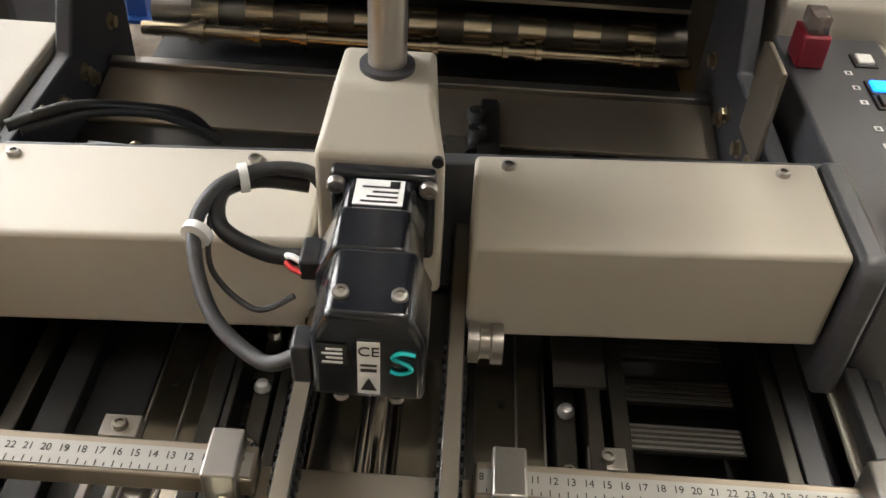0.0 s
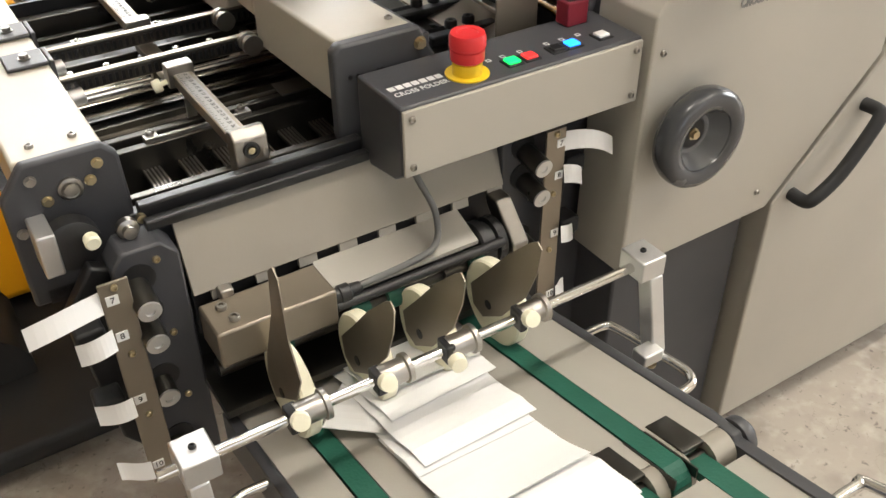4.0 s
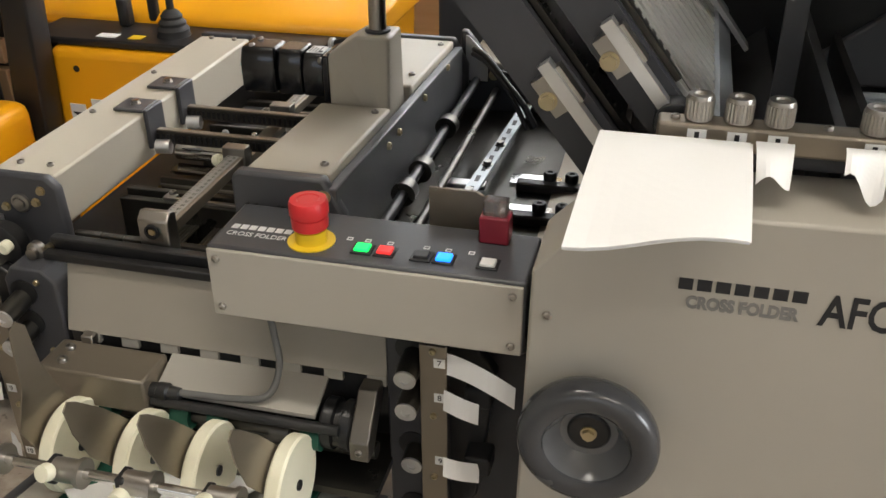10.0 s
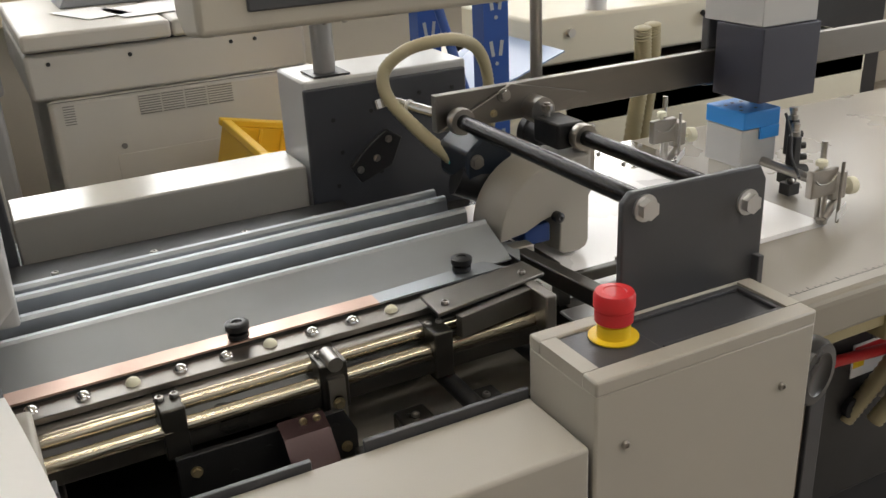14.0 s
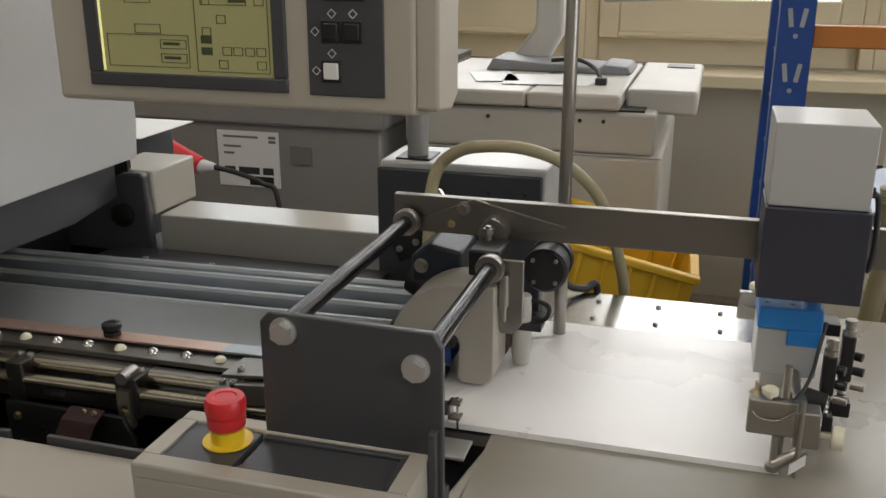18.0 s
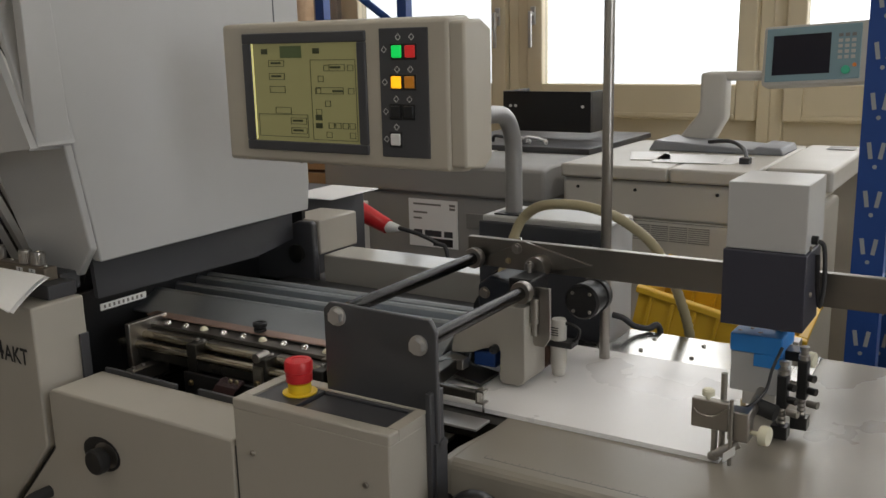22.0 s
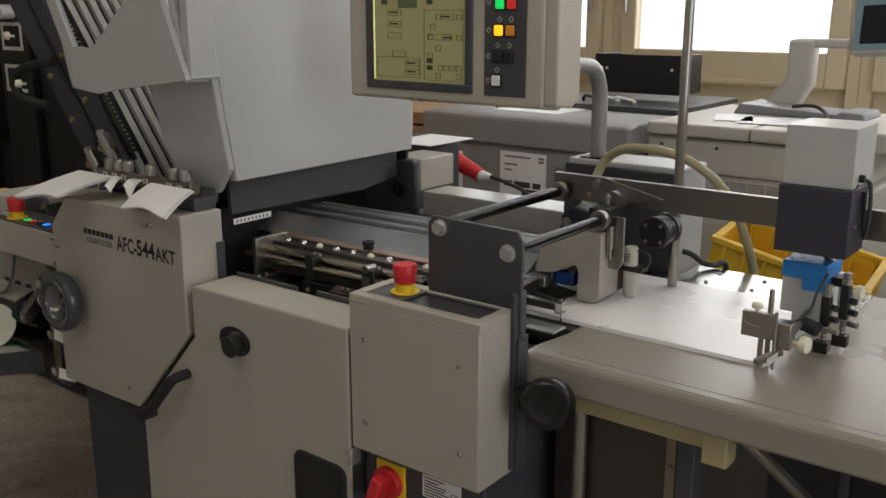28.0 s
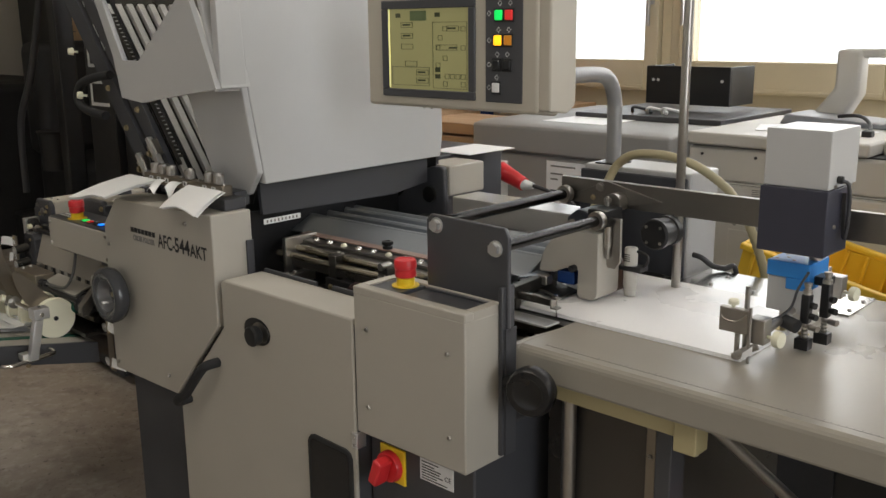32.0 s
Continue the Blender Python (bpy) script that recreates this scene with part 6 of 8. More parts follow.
    part("carriage_plate", prism([(-0.262, 0.222), (-0.112, 0.250), (-0.116, 0.292), (-0.259, 0.272)], "z", 0.0468, 0.0515, 0.001), BARSTEEL, t, "brushed steel carriage plate")
    part("carriage_edge", prism([(-0.240, 0.212), (-0.122, 0.236), (-0.124, 0.248), (-0.242, 0.222)], "z", 0.020, 0.0455, 0.001), BARSTEEL, t, "brushed steel carriage edge")
    for p in ((-0.245, 0.240), (-0.135, 0.262)):
        screw(t, (p[0], p[1], 0.0515), (0, 0, 1), 0.0045)
    for x in (-0.43, -0.416):
        screw(t, (x, 0.190, -0.0055), (0, -1, 0), 0.004, BRASS)
    part("film_band", prism([(0.197, -0.008), (0.175, -0.016), (0.11, -0.085), (0.113, -0.083), (0.177, -0.012), (0.197, -0.004)], "x", -0.454, -0.407), material("violet_film", (0.060, 0.032, 0.034), 0.16, 0.4), t, "dark shiny film band")
    part("spring", tube([(-0.505 + 0.008 * math.cos(k * 0.9), 0.14 - 0.0012 * k, -0.075 + 0.008 * math.sin(k * 0.9)) for k in range(40)], 0.0013, 5, 1), STEEL, t, "coil spring")
    part("pit_tray", box(-0.40, -0.10, 0.112, 0.36, -0.102, -0.095), material("dull_pan_steel", (0.40, 0.37, 0.31), 0.42, 0.3, stain=0.25, stain_scale=9), t, "dull steel tray in the pit")
    part("cross_rod", cyl((-0.255, 0.30, -0.03), (-0.255, 0.11, -0.03), 0.010, 16), BLACK, t, "black cross rod")
    part("left_gate", box(-0.70, -0.688, 0.20, 0.29, -0.03, 0.052, 0.002), STEEL, t)
    part("left_bracket", box(-0.67, -0.648, 0.17, 0.25, -0.045, -0.02, 0.002), STEEL, t, "steel bracket with screws")
    for y in (0.18, 0.20, 0.23):
        screw(t, (-0.659, y, -0.02), (0, 0, 1), 0.0045)
    sc = part("scale_strip", box(-0.6885, -0.6875, 0.145, 0.245, 0.092, 0.104), LABELM, t, "white slotted scale strip")
    for k in range(9):
        part("scale_slot", box(-0.6875, -0.6870, 0.152 + 0.010 * k, 0.156 + 0.010 * k, 0.095, 0.101), GREYINK, sc)
    for x, y, z in ((-0.60, 0.19, -0.05), (-0.57, 0.17, -0.07), (-0.36, 0.18, -0.06), (-0.31, 0.19, -0.04), (-0.22, 0.20, -0.05)):
        b = part("pit_block", box(x - 0.018, x + 0.018, y - 0.015, y + 0.02, z - 0.03, z, 0.003), OILED, t, "dark mechanism block")
        screw(b, (x, y, z), (0, 0, 1), 0.0045)
    part("pit_shaft", cyl((-0.72, 0.16, -0.055), (-0.16, 0.17, -0.055), 0.008, 14), OILED, t)
    part("end_gate", box(-0.142, -0.128, 0.20, 0.29, -0.02, 0.048, 0.002), STEEL, t)
    t.location += Vector((0.004, 0.007, 0))
    return t


register_rail()
solo("deck_bar", prism([(-0.098, 0.375), (-0.080, 0.380), (-0.052, 0.115), (-0.072, 0.115)], "z", 0.022, 0.044, 0.002), OILED, "dark grooved steel cross bar", "bar")
solo("pit_lip", join(box(-0.62, -0.45, 0.100, 0.106, -0.03, 0.016, 0.001), box(-0.40, -0.228, 0.100, 0.106, -0.03, 0.018, 0.001)), GREY, "dark grey lip along the open pit", "edge strip")


def far_rail():
    t = thing("far_side_cover", "long bright sheet cover on the far side", "cover", (-0.42, 0.76, 0.02))
    part("cover", box(-0.6335, -0.2315, 0.700, 0.80, 0.020, 0.085, 0.003), material("glossy_cover_enamel", (0.40, 0.385, 0.35), 0.2, stain=0.06, coat=0.3), t)
    part("side_casting", prism([(-0.83, 0.022), (-0.635, 0.022), (-0.638, 0.156), (-0.646, 0.162), (-0.683, 0.160), (-0.700, 0.152), (-0.80, 0.072), (-0.83, 0.054)], "y", 0.672, 0.690, 0.004), GREY, t, "dark grey side casting")
    part("end_cap", box(-0.738, -0.634, 0.6905, 0.825, 0.0855, 0.163, 0.004), PANEL, t, "grey end box")
    part("bearing", lathe([(0.02, 0), (0.02, 0.008), (0.012, 0.01), (0, 0.01)], (-0.683, 0.672, 0.089), (0, -1, 0), 20), OILED, t)
    part("base", box(-0.70, -0.232, 0.67, 0.80, FLOOR, 0.0195), GREYBASE, t)
    return t


far_rail()


def column_box():
    t = thing("column_box", "grey steel box carrying the control screen's column", "machine box", (-0.1, 0.77, FLOOR))
    part("front_plate", box(-0.230, 0.030, 0.6855, 0.695, -0.02, 0.198, 0.003), material("dark_slate_enamel", (0.045, 0.047, 0.055), 0.4, stain=0.12), t, "dark grey drilled front plate")
    part("body", box(-0.227, 0.036, 0.6955, 0.815, FLOOR, 0.208, 0.004), COWL, t)
    for x, z in ((-0.19, 0.15), (-0.13, 0.155), (-0.05, 0.17), (0.005, 0.17), (-0.18, 0.10), (-0.12, 0.06), (-0.19, 0.05)):
        part("hole", cyl((x, 0.6865, z), (x, 0.6845, z), 0.0035, 10), BLACK, t)
    k = thing("link_bracket", "black link bracket with brass screws on the drilled plate", "bracket", (-0.25, 0.66, 0.13))
    part("link", prism([(-0.189, 0.092), (-0.174, 0.066), (-0.125, 0.085), (-0.107, 0.124), (-0.131, 0.14), (-0.163, 0.117)], "y", 0.63, 0.640, 0.002), BLACK, k)
    part("post", cyl((-0.129, 0.640, 0.1), (-0.129, 0.6853, 0.1), 0.009, 14), BLACK, k)
    for x, z in [(-0.175, 0.087), (-0.149, 0.1), (-0.129, 0.125)]:
        hexbolt(k, (x, 0.63, z), (0, -1, 0), 0.0042, STEEL)
    return t


column_box()


def control_screen():
    t = thing("control_screen", "cream control screen housing on a bent grey column", "control screen", (-0.25, 0.3, 0.357))
    y = 0.264
    bm = prism([(y, 0.357), (y + 0.058, 0.350), (y + 0.085, 0.365), (y + 0.085, 0.560), (y + 0.055, 0.574), (y, 0.570)], "x", -0.4575, -0.030, 0.006, 3)
    part("housing", bm, BEIGE, t)
    part("side_step", prism([(y + 0.004, 0.362), (y + 0.056, 0.356), (y + 0.080, 0.370), (y + 0.080, 0.555), (y + 0.052, 0.568), (y + 0.004, 0.565)], "x", -0.032, -0.006, 0.004), BEIGE, t)
    b = part("screen_bezel", join(box(-0.412, -0.170, y - 0.004, y + 0.002, 0.375, 0.390, 0.002), box(-0.412, -0.170, y - 0.004, y + 0.002, 0.540, 0.556, 0.002), box(-0.412, -0.394, y - 0.004, y + 0.002, 0.390, 0.540, 0.002), box(-0.186, -0.170, y - 0.004, y + 0.002, 0.390, 0.540, 0.002)), GREY, t, "dark grey screen bezel")
    lcd = material("yellow_green_display", (0.30, 0.285, 0.13), 0.25, emit=0.5, grain=0.02, stain=0.05, bump=0)
    part("display", box(-0.395, -0.185, y - 0.001, y, 0.389, 0.541), lcd, t, "glowing yellow-green display")
    part("display_edge", box(-0.3935, -0.3915, y - 0.002, y - 0.001, 0.392, 0.540), lit("display_backlight", (0.95, 0.90, 0.35), 1.5), t)
    lines = []

    def rect(x0, x1, z0, z1, e=0.0007):
        for q in ((x0, x1, z0, z0 + e), (x0, x1, z1 - e, z1), (x0, x0 + e, z0, z1), (x1 - e, x1, z0, z1)):
            lines.append(box(q[0], q[1], y - 0.0016, y - 0.001, q[2], q[3]))

    def bar(x0, x1, z0, z1):
        lines.append(box(x0, x1, y - 0.0016, y - 0.001, z0, z1))
    rect(-0.386, -0.285, 0.397, 0.432)
    rect(-0.276, -0.190, 0.394, 0.515)
    for x, z in ((-0.36, 0.505), (-0.36, 0.485), (-0.36, 0.465), (-0.32, 0.417), (-0.32, 0.402), (-0.35, 0.433)):
        rect(x, x + 0.032, z, z + 0.010)
    for x, z in ((-0.25, 0.498), (-0.262, 0.482), (-0.268, 0.464), (-0.25, 0.445), (-0.268, 0.432), (-0.245, 0.412), (-0.232, 0.412), (-0.218, 0.412), (-0.205, 0.412), (-0.25, 0.398), (-0.205, 0.398), (-0.205, 0.498), (-0.205, 0.464)):
        rect(x, x + 0.011, z, z + 0.009)
    rect(-0.24, -0.21, 0.498, 0.508)
    rect(-0.266, -0.214, 0.464, 0.474)
    for x, z in ((-0.27, 0.424), (-0.27, 0.412), (-0.374, 0.524), (-0.27, 0.524)):
        bar(x, x + 0.013, z, z + 0.008)
    for x, z in ((-0.316, 0.421), (-0.316, 0.406), (-0.238, 0.502), (-0.235, 0.467), (-0.355, 0.509), (-0.355, 0.489)):
        bar(x, x + 0.02, z, z + 0.003)
    part("display_print", join(*lines), material("display_ink", (0.06, 0.07, 0.03), 0.4, grain=0, stain=0, bump=0), t, "dark boxes and marks on the display")
    part("display_heading", box(-0.335, -0.292, y - 0.0016, y - 0.001, 0.518, 0.536), material("display_shade", (0.12, 0.16, 0.07), 0.4, grain=0, stain=0, bump=0), t)
    k = part("key_panel", box(-0.146, -0.062, y - 0.002, y + 0.001, 0.374, 0.558, 0.002), GREY, t, "dark grey key panel")
    for x, z, nm, m in ((-0.114, 0.525, "green_key", lit("green_lamp", (0.005, 0.80, 0.12), 1.6)), (-0.091, 0.525, "red_key", lit("red_lamp", (0.75, 0.03, 0.03), 0.7)),
                        (-0.116, 0.482, "yellow_key", lit("amber_lamp", (1.0, 0.45, 0.01), 3.5)), (-0.093, 0.482, "orange_key", lit("orange_key", (0.62, 0.24, 0.02), 0.3)),
                        (-0.119, 0.440, "black_key", BLACK), (-0.096, 0.440, "black_key", BLACK), (-0.120, 0.400, "white_key", LABELM)):
        q = part(nm, box(x - 0.0082, x + 0.0082, y - 0.006, y - 0.002, z - 0.0085, z + 0.0085, 0.0015), m, t)
        part("key_bezel", box(x - 0.0112, x + 0.0112, y - 0.0035, y - 0.0018, z - 0.0115, z + 0.0115, 0.001), BLACK, q)
    for x, z in ((-0.112, 0.545), (-0.089, 0.545), (-0.137, 0.528), (-0.137, 0.482), (-0.115, 0.500), (-0.092, 0.500), (-0.118, 0.458), (-0.095, 0.458), (-0.137, 0.44), (-0.119, 0.418), (-0.137, 0.40)):
        part("symbol", turned(join(box(x - 0.0035, x + 0.0035, y - 0.0024, y - 0.002, z - 0.0035, z - 0.0028), box(x - 0.0035, x + 0.0035, y - 0.0024, y - 0.002, z + 0.0028, z + 0.0035), box(x - 0.0035, x - 0.0028, y - 0.0024, y - 0.002, z - 0.0028, z + 0.0028), box(x + 0.0028, x + 0.0035, y - 0.0024, y - 0.002, z - 0.0028, z + 0.0028)), Euler((0, radians(45), 0)).to_matrix().to_4x4(), (x, 0, z)), PALEINK, k)
    for x in (-0.33, -0.31, -0.14):
        screw(t, (x, y + 0.03, 0.3535), (0, 0, -1), 0.003)
    part("column", tube([(-0.178, 0.735, 0.19), (-0.178, 0.735, 0.30), (-0.178, 0.732, 0.35), (-0.178, 0.705, 0.393), (-0.179, 0.65, 0.405), (-0.18, 0.50, 0.405), (-0.18, 0.345, 0.405)], 0.0165, 20, 6), material("silver_grey_tube", (0.30, 0.30, 0.30), 0.35, 0.3), t, "bent silver grey column")
    part("column_foot", box(-0.205, -0.15, 0.705, 0.765, 0.208, 0.211), BLACK, t)
    return t


control_screen()


# ---- feeder ----
def front_plate():
    t = thing("bearer_plate", "dark grey rounded steel plate with two hex bolts", "plate", (-0.045, 0.09, -0.18))
    part("plate", prism([(-0.130, 0.02), (0.050, 0.02), (0.050, 0.180), (0.041, 0.1955), (-0.120, 0.1985), (-0.130, 0.188)], "y", 0.090, 0.0985, 0.002), GREY, t)
    part("lower_plate", box(0.0465, 0.050, 0.086, 0.1125, -0.19, 0.03), GREY, t)
    for x, z in ((-0.105, 0.181), (0.025, 0.160)):
        hexbolt(t, (x, 0.090, z), (0, -1, 0), 0.0105, ALU)
    return t


front_plate()


def feed_bar():
    t = thing("feeder_bar", "flat brushed steel bar carrying the suction head", "bar", (0.5, 0.48, 0.0))
    part("flat_bar", box(-0.128, 1.55, 0.474, 0.488, 0.168, 0.216, 0.001), BARSTEEL, t)
    part("gusset", prism([(-0.128, 0.170), (0.012, 0.170), (0.10, 0.190), (-0.02, 0.218), (-0.03, 0.213)], "y", 0.468, 0.4738, 0.001), BARSTEEL, t, "steel gusset plate")
    part("far_post", cyl((1.30, 0.50, -0.02), (1.30, 0.50, 0.2), 0.02), STEEL, t)
    for x, z, yb in ((-0.104, 0.185, 0.470), (0.026, 0.161, 0.39)):
        r = part("bearer_rod", cyl((x, 0.098, z), (x, yb, z), 0.0098, 22), ROD, t, "dark oiled round rod")
        part("rod_ring", lathe([(0.010, 0), (0.0165, 0), (0.0175, 0.003), (0.0175, 0.012), (0.0165, 0.015), (0.010, 0.015)], (x, yb - 0.024, z), (0, 1, 0), 26), STEEL, r, "turned steel ring")
    part("pivot", lathe([(0.009, 0), (0.018, 0), (0.018, 0.03), (0.009, 0.03)], (0.012, 0.442, 0.182), (0, 1, 0), 24), STEEL, t)
    hexbolt(t, (-0.032, 0.468, 0.205), (0, -1, 0), 0.007, STEEL)
    hexbolt(t, (-0.048, 0.468, 0.183), (0, -1, 0), 0.004, BRASS)
    part("stop_block", box(-0.004, 0.036, 0.385, 0.442, 0.145, 0.178, 0.003), BLACK, t, "black stop block")
    part("stop_screw", join(cyl((0.010, 0.43, 0.178), (0.010, 0.43, 0.196), 0.004), cyl((0.010, 0.43, 0.186), (0.010, 0.43, 0.193), 0.0075, 6)), STEEL, t)
    part("hanger", prism([(0.030, 0.165), (0.062, 0.165), (0.062, 0.085), (0.052, 0.070), (0.036, 0.070), (0.030, 0.080)], "y", 0.396, 0.402, 0.001), STEEL, t, "steel hanger plate")
    part("spring_pin", join(cyl((0.040, 0.388, 0.09), (0.040, 0.388, 0.125), 0.004), cyl((0.040, 0.388, 0.110), (0.040, 0.388, 0.150), 0.007)), STEEL, t)
    mt = part("dark_motor", lathe([(0.010, -0.004), (0.026, -0.004), (0.030, 0.0), (0.030, 0.012), (0.027, 0.014), (0.027, 0.040), (0.030, 0.042), (0.030, 0.056), (0.020, 0.060), (0, 0.060)], (0.07, 0.50, 0.120), (0, 1, 0), 30), BLACK, t, "dark round motor behind the bar")
    for a in (0.8, 2.4, 4.0, 5.5):
        screw(mt, (0.07 + 0.021 * math.cos(a), 0.496, 0.120 + 0.021 * math.sin(a)), (0, -1, 0), 0.003)
    return t


feed_bar()


def wheel_cover():
    t = thing("feed_wheel_cover", "cream half-round cover over the feed wheel", "cover", (-0.03, 0.41, 0.0))
    arc = [(-0.008 + 0.092 * math.cos(a) * (1.0), 0.048 + 0.090 * math.sin(a)) for a in [radians(100 + 9 * k) for k in range(10)]]
    part("cover", prism([(0.033, 0.022), (0.033, 0.138)] + arc + [(-0.062, 0.052), (-0.040, 0.062), (-0.018, 0.068), (-0.010, 0.062), (-0.012, 0.016), (-0.006, 0.010), (0.020, 0.010), (0.029, 0.014)], "y", 0.368, 0.440, 0.002), PANEL, t)
    part("pin", lathe([(0.007, 0), (0.007, 0.010), (0.003, 0.012), (0, 0.010)], (-0.018, 0.368, 0.066), (0, -1, 0), 18), BLACK, t)
    part("blue_block", box(-0.062, -0.022, 0.374, 0.42, 0.030, 0.056, 0.003), material("deep_blue_plastic", (0.008, 0.045, 0.20), 0.4), t, "blue sensor block")
    part("feed_wheel", cyl((0.004, 0.4405, 0.042), (0.004, 0.470, 0.042), 0.0355, 28), material("brown_feed_rubber", (0.085, 0.045, 0.030), 0.6), t, "brown rubber feed wheel")
    part("steel_shoe", prism([(-0.13, 0.030), (-0.03, 0.014), (-0.03, 0.010), (-0.13, 0.024)], "y", 0.34, 0.40), OILED, t)
    part("arm", box(-0.095, -0.065, 0.345, 0.365, 0.028, 0.046, 0.002), STEEL, t)
    part("drive", cyl((-0.10, 0.48, 0.105), (-0.03, 0.46, 0.075), 0.026, 20), BLACK, t, "black drive behind the cover")
    body = part("drive_housing", prism([(-0.098, 0.100), (-0.062, 0.070), (-0.030, 0.074), (-0.030, 0.150), (-0.075, 0.158), (-0.098, 0.140)], "y", 0.452, 0.530, 0.004), material("navy_housing", (0.020, 0.028, 0.042), 0.3), t, "dark navy drive housing")
    hexbolt(body, (-0.084, 0.452, 0.128), (0, -1, 0), 0.0075, STEEL)
    return t


wheel_cover()


def sensor():
    t = thing("sheet_sensor", "white cylinder sensor in a black clamp", "sensor", (0.05, 0.454, 0.004))
    part("upper", lathe([(0.0125, 0.066), (0.0125, 0.098), (0.011, 0.101), (0, 0.101)], (0.05, 0.454, 0), (0, 0, 1), 24), COPIER, t, "white sensor body")
    part("clamp", box(0.030, 0.078, 0.440, 0.47, 0.057, 0.067, 0.002), BLACK, t)
    part("lower", lathe([(0.0, 0.008), (0.0105, 0.008), (0.0135, 0.030), (0.0135, 0.057), (0.012, 0.057)], (0.05, 0.454, 0), (0, 0, 1), 24), COPIER, t)
    part("stem", cyl((0.05, 0.454, 0.003), (0.05, 0.454, 0.026), 0.004), STEEL, t)
    part("print", join(*[box(0.041, 0.055, 0.4410, 0.4418, 0.076 + 0.004 * k, 0.0775 + 0.004 * k) for k in range(4)]), INK, t)
    part("ring", tube([(0.075, 0.455, 0.066), (0.084, 0.455, 0.075), (0.084, 0.455, 0.088), (0.070, 0.455, 0.094), (0.060, 0.455, 0.094)], 0.003, 8, 5), BLACK, t)
    return t


sensor()
solo("support_pole", cyl((0.082, 0.568, 0.0), (0.082, 0.568, 1.35), 0.0088, 20), STEEL, "slim vertical brushed steel pole", "pole")


def feed_table():
    t = thing("feed_table", "grey enamelled feeder table with a rounded edge", "table", (0.9, 0.44, FLOOR))
    part("top", prism([(0.111, -0.012), (0.112, -0.007), (0.115, -0.003), (0.122, 0.0), (0.752, 0.0), (0.752, -0.030), (0.113, -0.052), (0.111, -0.048)], "x", 0.055, 1.75, 0.0), TABLEM, t)
    part("corner", prism([(0.040, 0.117), (0.046, 0.1115), (0.055, 0.1115), (0.055, 0.245), (0.040, 0.150)], "z", -0.050, -0.0005, 0.003), TABLEM, t)
    part("inner_top", box(-0.075, 0.055, 0.245, 0.66, -0.03, -0.002), OILED, t)
    ticks = [box(0.09 + 0.01 * k, 0.0910 + 0.01 * k, 0.139, 0.139 + (0.007 if k % 5 == 0 else 0.004), 0.0, 0.0003) for k in range(110)]
    part("scale", join(*ticks, box(0.09, 1.2, 0.1385, 0.1392, 0.0, 0.0003)), GREYINK, t, "engraved scale along the edge")
    part("under_rail", box(0.06, 0.36, 0.137, 0.165, -0.087, -0.050, 0.002), material("yellowed_rail_paint", (0.42, 0.36, 0.20), 0.4), t, "yellowed cream rail")
    part("rail_block", box(0.330, 0.367, 0.132, 0.17, -0.107, -0.050, 0.002), material("yellowed_block_paint", (0.42, 0.36, 0.20), 0.4), t)
    for x in (0.333, 0.352):
        hexbolt(t, (x + 0.006, 0.151, -0.107), (0, 0, -1), 0.005, STEEL)
    part("brace", join(tube([(0.36, 0.17, -0.06), (0.62, 0.60, -0.55)], 0.010, 8, 2), tube([(0.62, 0.2, -0.05), (0.72, 0.4, -0.45)], 0.012, 8, 2)), STEEL, t, "diagonal steel brace")
    for y in (0.2, 0.68):
        part("leg", box(1.60, 1.66, y, y + 0.05, FLOOR, -0.03, 0.002), GREY, t)
    part("leg", cyl((0.108, 0.184, FLOOR), (0.108, 0.184, -0.05), 0.0125), STEEL, t)
    part("steel_plate", box(0.060, 0.40, 0.612, 0.748, 0.0003, 0.0035, 0.001), material("polished_table_plate", (0.48, 0.47, 0.45), 0.18, 1.0, grain=0.05, stain=0.12, stain_scale=8, bump=0.01), t, "polished steel plate let into the table")
    for k in range(8):
        screw(t, (0.12 + 0.09 * (k % 4), 0.64 + 0.07 * (k // 4), 0.0035), (0, 0, 1), 0.004)
    return t


feed_table()


